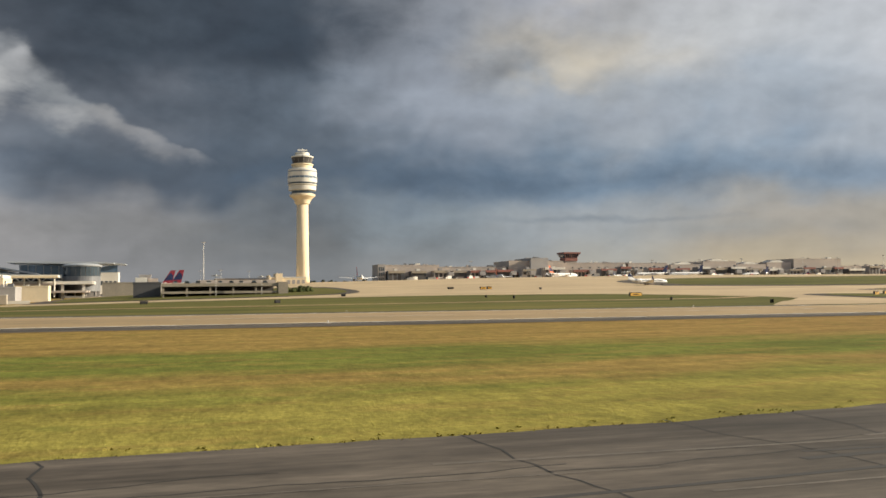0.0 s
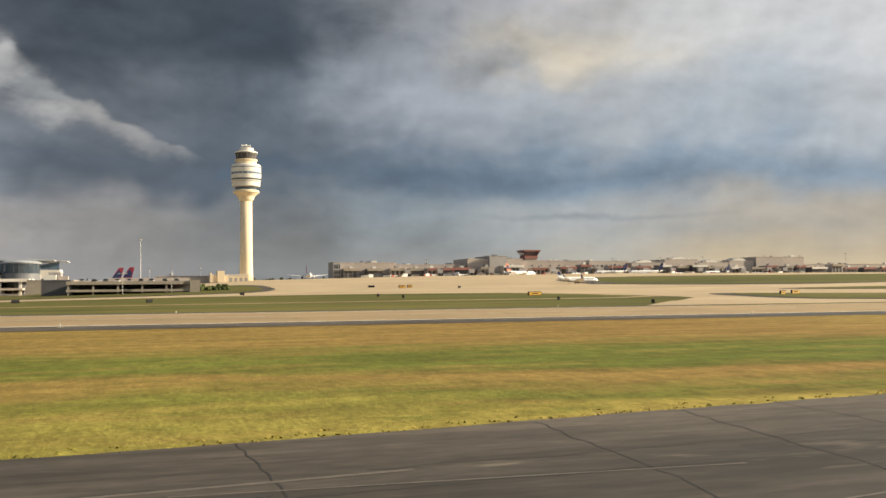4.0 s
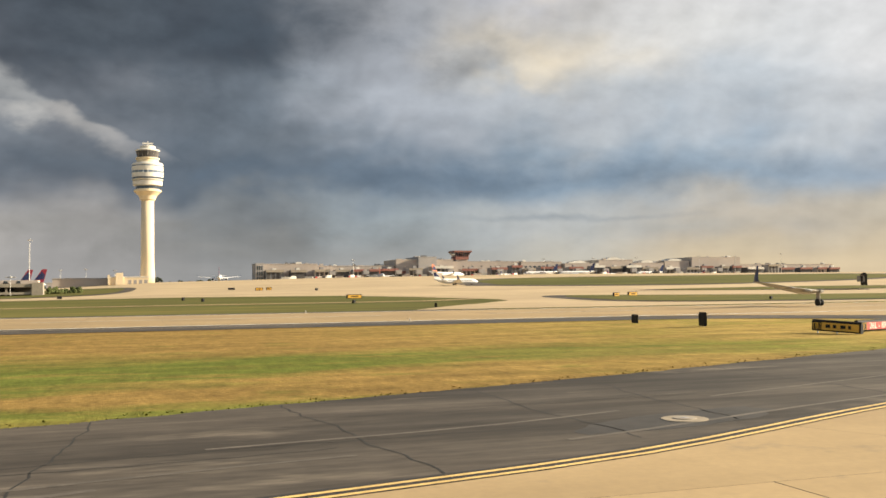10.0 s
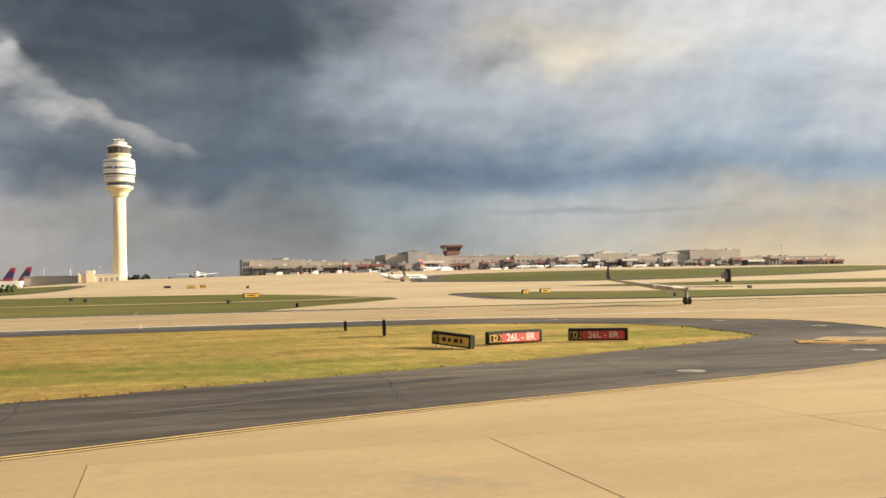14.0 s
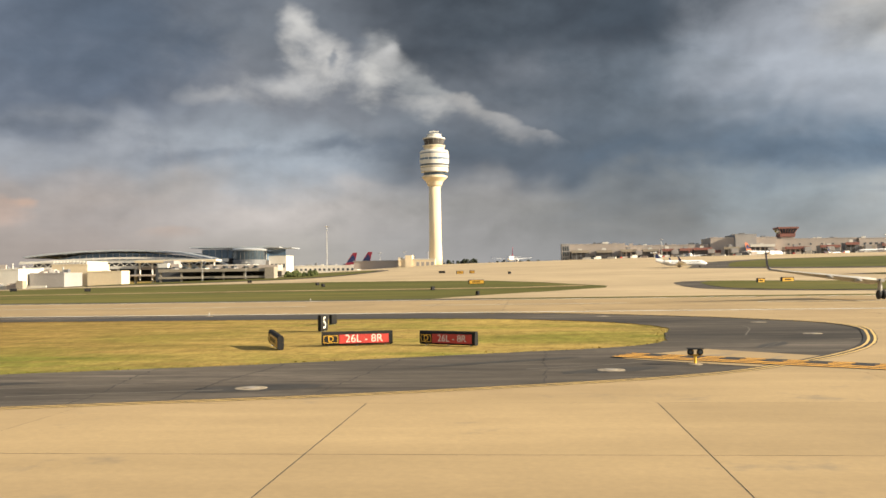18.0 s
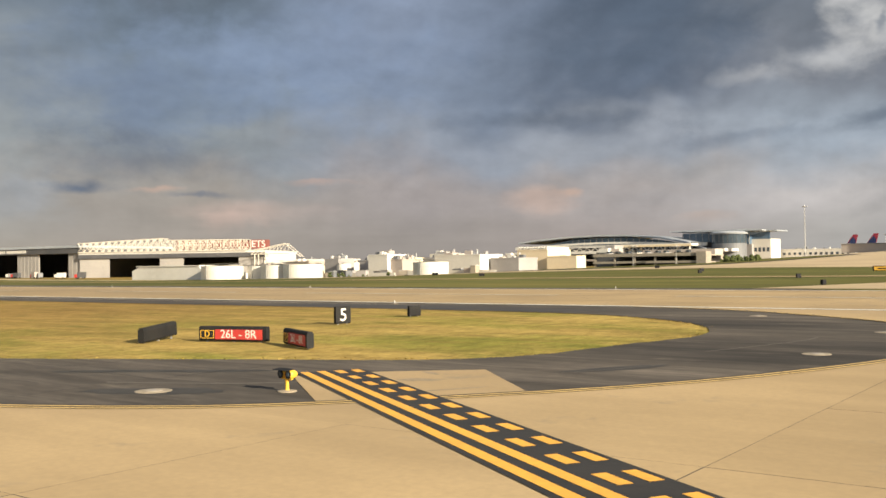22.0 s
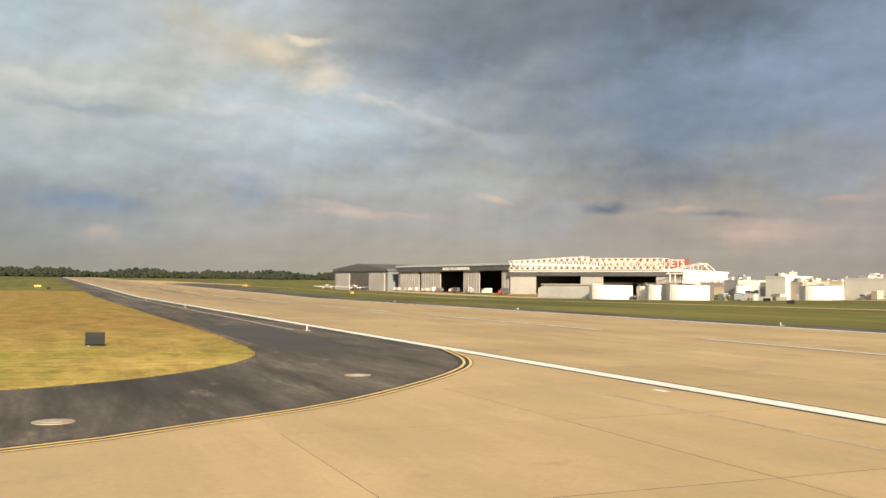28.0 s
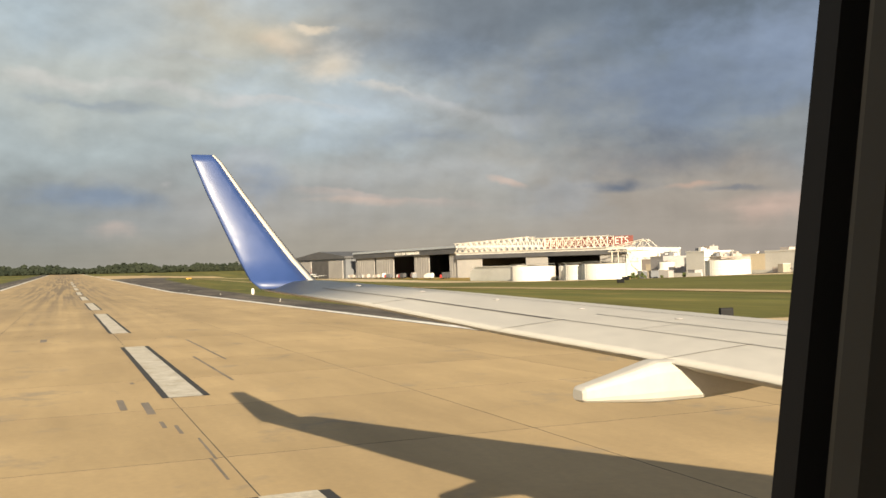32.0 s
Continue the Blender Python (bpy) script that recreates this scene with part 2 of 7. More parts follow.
    mass(20.8, 2.8, 1.7, 0.27, 0.75, 0.0, (192, 172, 158), 0.50)
    next_bank()
    # pale blue gap and long banks towards the hangars
    mass(73.6, 10.3, 12.2, 5.08, 5.08, 0.0, (188, 202, 212), 0.80)
    mass(49.7, 11.6, 14.2, 5.42, 5.08, 0.0, (132, 147, 168), 0.80)
    mass(54.8, 8.5, 8.8, 1.35, 1.69, 5.7, (124, 138, 156), 0.50)
    mass(67.1, 10.2, 5.4, 0.41, 1.35, 14.0, (204, 203, 200), 0.50)
    mass(74.8, 12.3, 3.0, 1.69, 1.35, 0.0, (230, 216, 194), 0.75)
    mass(71.2, 10.8, 3.4, 0.27, 0.54, 11.3, (218, 211, 200), 0.60)
    mass(75.3, 7.7, 4.4, 1.02, 1.02, 0.0, (176, 188, 196), 0.50)
    mass(67.0, 6.2, 9.1, 0.88, 1.69, 0.0, (180, 183, 184), 0.50)
    mass(72.6, 4.4, 5.8, 0.24, 0.47, 0.0, (218, 190, 170), 0.60)
    mass(60.8, 4.6, 3.7, 0.81, 2.37, 0.0, (164, 170, 176), 0.50)
    mass(57.1, 4.6, 3.1, 0.61, 0.41, -2.9, (104, 115, 131), 0.90)
    mass(51.3, 4.3, 2.4, 0.20, 0.20, 0.0, (116, 122, 133), 0.70)
    mass(49.7, 3.1, 2.5, 0.47, 1.35, 0.0, (208, 182, 166), 0.60)
    mass(53.2, 4.6, 2.0, 0.17, 0.27, 0.0, (208, 176, 156), 0.60)
    mass(44.5, 3.4, 3.4, 0.41, 1.02, 0.0, (184, 168, 158), 0.45)
    mass(88.2, 13.4, 7.5, 2.71, 2.03, 0.0, (176, 190, 198), 0.55)
    mass(68.2, 12.9, 8.1, 1.69, 2.03, 5.7, (126, 141, 159), 0.50)
    next_bank()
    mass(55.7, 10.3, 12.9, 3.39, 3.39, 0.0, (120, 133, 152), 0.70)
    mass(54.6, 6.3, 11.2, 2.71, 2.03, 0.0, (112, 118, 128), 0.75)
    mass(68.9, 8.1, 6.1, 0.81, 0.95, 0.0, (136, 147, 161), 0.55)
    mass(87.8, 9.7, 5.8, 0.30, 0.47, 2.9, (150, 162, 173), 0.55)
    mass(77.8, 13.9, 3.4, 0.88, 1.15, 2.9, (224, 207, 184), 0.85)
    mass(75.4, 14.5, 1.4, 0.30, 0.41, 0.0, (240, 222, 196), 0.70)
    mass(84.2, 10.9, 4.7, 0.44, 0.81, 2.9, (208, 206, 202), 0.70)
    mass(90.5, 11.0, 3.7, 0.54, 0.88, 5.7, (210, 208, 202), 0.65)
    mass(78.4, 10.3, 5.8, 0.27, 0.54, 4.6, (204, 202, 199), 0.60)
    mass(69.2, 10.3, 4.7, 0.27, 0.47, 0.0, (180, 183, 186), 0.55)
    mass(82.3, 12.6, 7.5, 0.24, 0.30, 5.7, (192, 197, 199), 0.45)
    mass(87.7, 4.7, 5.8, 1.08, 1.22, 0.0, (126, 143, 165), 0.75)
    mass(84.3, 5.5, 0.7, 0.30, 0.47, 0.0, (192, 190, 188), 0.50)
    mass(79.3, 7.0, 2.2, 0.88, 2.37, 0.0, (178, 182, 186), 0.60)
    mass(78.6, 5.2, 2.4, 1.35, 1.69, 0.0, (138, 152, 171), 0.60)
    mass(87.2, 3.0, 1.8, 0.41, 1.15, 0.0, (200, 182, 170), 0.50)
    mass(73.9, 4.8, 4.1, 0.20, 0.81, 5.7, (204, 188, 178), 0.55)
    mass(69.8, 4.4, 5.1, 0.20, 0.75, 5.7, (200, 183, 174), 0.50)
    mass(64.2, 5.3, 1.2, 0.24, 0.47, 16.7, (212, 185, 168), 0.55)
    col = held[0]
    # billows lit from above, and fine wisps
    low = N("ShaderNodeVectorMath")
    low.operation = "ADD"
    L(comb.outputs[0], low.inputs[0])
    low.inputs[1].default_value = (5.0 * 7.3 - 0.05, 5.0 * 3.1 - 0.11, 5.0)
    under = N("ShaderNodeTexNoise")
    under.inputs["Scale"].default_value, under.inputs["Detail"].default_value = 1.5, 4
    under.inputs["Roughness"].default_value, under.inputs["Distortion"].default_value = 0.55, 0.1
    L(low.outputs[0], under.inputs["Vector"])
    billow = fbm(1.5, 4, 0.55, 5.0, 0.1)
    relief = mth("SUBTRACT", mth("SUBTRACT", under.outputs["Fac"], 0.5), billow)
    gain = mth("ADD", mth("ADD", 1.0, mth("MULTIPLY", billow, 0.26)), mth("MULTIPLY", relief, -0.5))
    gain = mth("ADD", gain, mth("MULTIPLY", fbm(4.0, 4, 0.5, 8.0, 0.2), 0.06))
    fade = N("ShaderNodeMapRange")
    link(fade.inputs[0], el0)
    fade.inputs[1].default_value, fade.inputs[2].default_value = 0.5, 5.0
    fade.inputs[3].default_value, fade.inputs[4].default_value = 0.3, 1.0
    gain = mth("ADD", 1.0, mth("MULTIPLY", mth("SUBTRACT", gain, 1.0), fade.outputs[0]))
    gain = mth("ADD", gain, mth("MULTIPLY", layers, 0.16))
    # faint rain shafts under the bank
    veil = N("ShaderNodeCombineXYZ")
    link(veil.inputs[0], mth("MULTIPLY", az0, 0.55))
    link(veil.inputs[1], mth("MULTIPLY", el0, 0.05))
    shaft = N("ShaderNodeTexNoise")
    shaft.inputs["Scale"].default_value, shaft.inputs["Detail"].default_value = 1.0, 4
    L(veil.outputs[0], shaft.inputs["Vector"])
    reach = N("ShaderNodeMapRange")
    link(reach.inputs[0], el0)
    reach.inputs[1].default_value, reach.inputs[2].default_value = 4.0, 7.5
    reach.inputs[3].default_value, reach.inputs[4].default_value = 0.12, 0.0
    gain = mth("ADD", gain, mth("MULTIPLY", mth("SUBTRACT", shaft.outputs["Fac"], 0.5), reach.outputs[0]))
    vg = N("ShaderNodeVectorMath")
    vg.operation = "SCALE"
    L(col, vg.inputs[0])
    link(vg.inputs["Scale"], mth("MULTIPLY", gain, 0.434))
    # above the cloud deck in view the open sky takes over
    sky = N("ShaderNodeTexSky")
    sky.sky_type, sky.sun_disc = "NISHITA", False
    sky.sun_elevation, sky.sun_rotation = radians(SUN_EL), radians(-SUN_AZ)
    sv = N("ShaderNodeVectorMath")
    sv.operation = "SCALE"
    L(sky.outputs[0], sv.inputs[0])
    sv.inputs["Scale"].default_value = 0.06
    m = N("ShaderNodeMapRange")
    link(m.inputs[0], el0)
    m.inputs[1].default_value, m.inputs[2].default_value = 22.0, 60.0
    m.inputs[4].default_value = 0.7
    col = mix(m.outputs[0], vg.outputs[0], sv.outputs[0])
    bg, out = N("ShaderNodeBackground"), N("ShaderNodeOutputWorld")
    L(col, bg.inputs[0])
    L(bg.outputs[0], out.inputs[0])


sky_world()
sun = bpy.data.lights.new("sun", "SUN")
sun.energy, sun.angle, sun.color = 5.0, radians(0.6), (1.0, 0.855, 0.62)
a, e = radians(SUN_AZ), radians(SUN_EL)
new("sun", sun).matrix_world = look((0, 0, 300), (1000 * math.sin(a) * math.cos(e), -1000 * math.cos(a) * math.cos(e), 300 - 1000 * math.sin(e)))

# ---- materials ----


def material(name, c1, c2, scale=1.0, fine=8.0, rough=0.8, bump=0.0, metal=0.0, c3=None, spots=0.55, per_piece=0.0, stretch=(1, 1, 1), spec=0.5, wear=0.25, big=0.0, streak=(0.03, 0.16, 0.1), lane=None, lane_colour=(0.13, 0.105, 0.08), lane_grain=(0.012, 0.9, 1.0)):
    """Two colours mixed by broad noise and fine grain, a third in blotches, with fine relief."""
    m = bpy.data.materials.new(name)
    m.use_nodes = True
    nt = m.node_tree
    N, L = nt.nodes.new, nt.links.new
    b = nt.nodes["Principled BSDF"]
    geo, mp = N("ShaderNodeNewGeometry"), N("ShaderNodeMapping")
    mp.inputs["Scale"].default_value = stretch
    L(geo.outputs["Position"], mp.inputs[0])

    def noise_tex(s, d=6, r=0.6):
        n = N("ShaderNodeTexNoise")
        n.inputs["Scale"].default_value, n.inputs["Detail"].default_value, n.inputs["Roughness"].default_value = s, d, r
        L(mp.outputs[0], n.inputs["Vector"])
        return n.outputs["Fac"]

    def rng(v, a0, a1, b0=0.0, b1=1.0):
        n = N("ShaderNodeMapRange")
        L(v, n.inputs[0])
        for i, q in enumerate((a0, a1, b0, b1)):
            n.inputs[i + 1].default_value = q
        return n.outputs[0]

    def mixc(f, p, q, kind="MIX"):
        n = N("ShaderNodeMix")
        n.data_type, n.blend_type = "RGBA", kind
        for s, v in ((n.inputs[0], f), (n.inputs[6], p), (n.inputs[7], q)):
            if isinstance(v, (tuple, float)):
                s.default_value = v if isinstance(v, float) else (*v, 1.0)
            else:
                L(v, s)
        return n.outputs[2]

    broad, grain = noise_tex(scale), noise_tex(fine, 8, 0.65)
    col = mixc(rng(broad, 0.35, 0.65), c1, c2)
    if c3:
        col = mixc(rng(noise_tex(scale * 2.7, 5, 0.7), spots, spots + 0.1), col, c3)
    g = N("ShaderNodeCombineColor")
    v = rng(grain, 0.25, 0.75, 1 - wear, 1 + wear)
    for i in range(3):
        L(v, g.inputs[i])
    col = mixc(1.0, col, g.outputs[0], "MULTIPLY")
    if big:
        m2 = N("ShaderNodeMapping")
        m2.inputs["Scale"].default_value = streak
        L(geo.outputs["Position"], m2.inputs[0])
        parts = []
        for s, d in ((1.0, 5), (3.7, 4)):
            n = N("ShaderNodeTexNoise")
            n.inputs["Scale"].default_value, n.inputs["Detail"].default_value, n.inputs["Roughness"].default_value = s, d, 0.62
            L(m2.outputs[0], n.inputs["Vector"])
            parts.append(rng(n.outputs["Fac"], 0.3, 0.7, 1 - big * (1.0 if s < 2 else 0.5), 1 + big * (0.6 if s < 2 else 0.4)))
        for v in parts:
            g3 = N("ShaderNodeCombineColor")
            for i in range(3):
                L(v, g3.inputs[i])
            col = mixc(1.0, col, g3.outputs[0], "MULTIPLY")
    if lane:
        # a lane with a colour of its own (rubber, greener turf): y, half width, x where it begins and is full
        sp = N("ShaderNodeSeparateXYZ")
        L(geo.outputs["Position"], sp.inputs[0])
        off = N("ShaderNodeMath")
        off.operation = "SUBTRACT"
        L(sp.outputs[1], off.inputs[0])
        off.inputs[1].default_value = lane[0]
        ab = N("ShaderNodeMath")
        ab.operation = "ABSOLUTE"
        L(off.outputs[0], ab.inputs[0])
        m3 = N("ShaderNodeMapping")
        m3.inputs["Scale"].default_value = lane_grain
        L(geo.outputs["Position"], m3.inputs[0])
        n = N("ShaderNodeTexNoise")
        n.inputs["Scale"].default_value, n.inputs["Detail"].default_value = 1.0, 4
        L(m3.outputs[0], n.inputs["Vector"])
        f = rng(ab.outputs[0], 1.0, lane[1], 1.0, 0.0)
        for v in (rng(sp.outputs[0], lane[2], lane[3]), rng(n.outputs["Fac"], 0.38, 0.62)):
            mm = N("ShaderNodeMath")
            mm.operation = "MULTIPLY"
            L(f, mm.inputs[0])
            L(v, mm.inputs[1])
            f = mm.outputs[0]
        col = mixc(rng(f, 0.0, 0.8, 0.0, 0.78), col, lane_colour)
    if per_piece:
        oi = N("ShaderNodeObjectInfo")
        g2 = N("ShaderNodeCombineColor")
        v = rng(oi.outputs["Random"], 0, 1, 1 - per_piece, 1 + per_piece)
        for i in range(3):
            L(v, g2.inputs[i])
        col = mixc(1.0, col, g2.outputs[0], "MULTIPLY")
    L(col, b.inputs["Base Color"])
    L(rng(grain, 0.2, 0.8, max(rough - 0.12, 0.03), min(rough + 0.1, 1)), b.inputs["Roughness"])
    b.inputs["Metallic"].default_value = metal
    b.inputs["Specular IOR Level"].default_value = spec
    if bump:
        bn = N("ShaderNodeBump")
        bn.inputs["Distance"].default_value = bump
        bn.inputs["Strength"].default_value = 0.6
        L(grain, bn.inputs["Height"])
        L(bn.outputs[0], b.inputs["Normal"])
    return m


def turf():
    """Mown grass in long bands of straw, green and yellow, mottled down to the single tuft."""
    m = bpy.data.materials.new("grass")
    m.use_nodes = True
    nt = m.node_tree
    N, L = nt.nodes.new, nt.links.new
    b = nt.nodes["Principled BSDF"]
    geo, sp = N("ShaderNodeNewGeometry"), N("ShaderNodeSeparateXYZ")
    L(geo.outputs["Position"], sp.inputs[0])

    def cloudy(stretch, detail, rough=0.6):
        mp, n = N("ShaderNodeMapping"), N("ShaderNodeTexNoise")
        mp.inputs["Scale"].default_value = stretch
        n.inputs["Scale"].default_value, n.inputs["Detail"].default_value, n.inputs["Roughness"].default_value = 1.0, detail, rough
        L(geo.outputs["Position"], mp.inputs[0])
        L(mp.outputs[0], n.inputs["Vector"])
        return n.outputs["Fac"]

    def rng(v, a0, a1, b0=0.0, b1=1.0):
        n = N("ShaderNodeMapRange")
        L(v, n.inputs[0])
        for i, q in enumerate((a0, a1, b0, b1)):
            n.inputs[i + 1].default_value = q
        return n.outputs[0]

    def calc(op, p, q):
        n = N("ShaderNodeMath")
        n.operation = op
        for i, v in enumerate((p, q)):
            if isinstance(v, float):
                n.inputs[i].default_value = v
            else:
                L(v, n.inputs[i])
        return n.outputs[0]

    def mixc(f, p, q, kind="MIX"):
        n = N("ShaderNodeMix")
        n.data_type, n.blend_type = "RGBA", kind
        for s, v in ((n.inputs[0], f), (n.inputs[6], p), (n.inputs[7], q)):
            if isinstance(v, (tuple, float)):
                s.default_value = v if isinstance(v, float) else (*v, 1.0)
            else:
                L(v, s)
        return n.outputs[2]

    straw, yellow, lush, olive = (0.285, 0.185, 0.058), (0.36, 0.275, 0.07), (0.135, 0.155, 0.03), (0.235, 0.215, 0.045)
    across = calc("ADD", sp.outputs[1], rng(cloudy((0.03, 0.09, 0.1), 5), 0.25, 0.75, -7.0, 7.0))
    ramp = N("ShaderNodeValToRGB")
    stops = ((16, olive), (19, yellow), (24, yellow), (27.5, lush), (31, straw), (34, straw), (38, lush), (47, lush), (54, straw), (80, straw))
    for i, (y, c) in enumerate(stops):
        e = ramp.color_ramp.elements[i] if i < 2 else ramp.color_ramp.elements.new(y / 100)
        e.position, e.color = y / 100, (*c, 1.0)
    L(calc("DIVIDE", across, 100.0), ramp.inputs[0])
    col0 = mixc(calc("MULTIPLY", rng(sp.outputs[0], 22.0, 50.0, 0.75, 0.0), rng(across, 26.0, 34.0, 1.0, 0.25)), ramp.outputs[0], olive)
    dry = mixc(rng(cloudy((0.06, 0.11, 0.1), 6), 0.46, 0.62), (0.40, 0.285, 0.085), olive)
    col = mixc(rng(sp.outputs[0], 70.0, 112.0), col0, dry)
    col = mixc(rng(cloudy((0.16, 0.5, 0.3), 6, 0.65), 0.5, 0.72, 0.0, 0.75), col, straw)
    col = mixc(rng(cloudy((0.22, 0.42, 0.3), 6, 0.65), 0.56, 0.74, 0.0, 0.8), col, lush)
    tone = rng(cloudy((1.1, 0.5, 1.0), 7, 0.74), 0.3, 0.7, 0.62, 1.28)
    tone = calc("MULTIPLY", tone, rng(cloudy((0.10, 0.34, 0.3), 5, 0.65), 0.34, 0.66, 0.74, 1.16))
    tone = calc("MULTIPLY", tone, rng(cloudy((5.0, 3.0, 4.0), 5, 0.7), 0.3, 0.7, 0.72, 1.24))
    g = N("ShaderNodeCombineColor")
    for i in range(3):
        L(tone, g.inputs[i])
    L(mixc(1.0, col, g.outputs[0], "MULTIPLY"), b.inputs["Base Color"])
    b.inputs["Roughness"].default_value, b.inputs["Specular IOR Level"].default_value = 0.95, 0.06
    bn = N("ShaderNodeBump")
    bn.inputs["Distance"].default_value, bn.inputs["Strength"].default_value = 0.05, 0.5
    L(tone, bn.inputs["Height"])
    L(bn.outputs[0], b.inputs["Normal"])
    return m


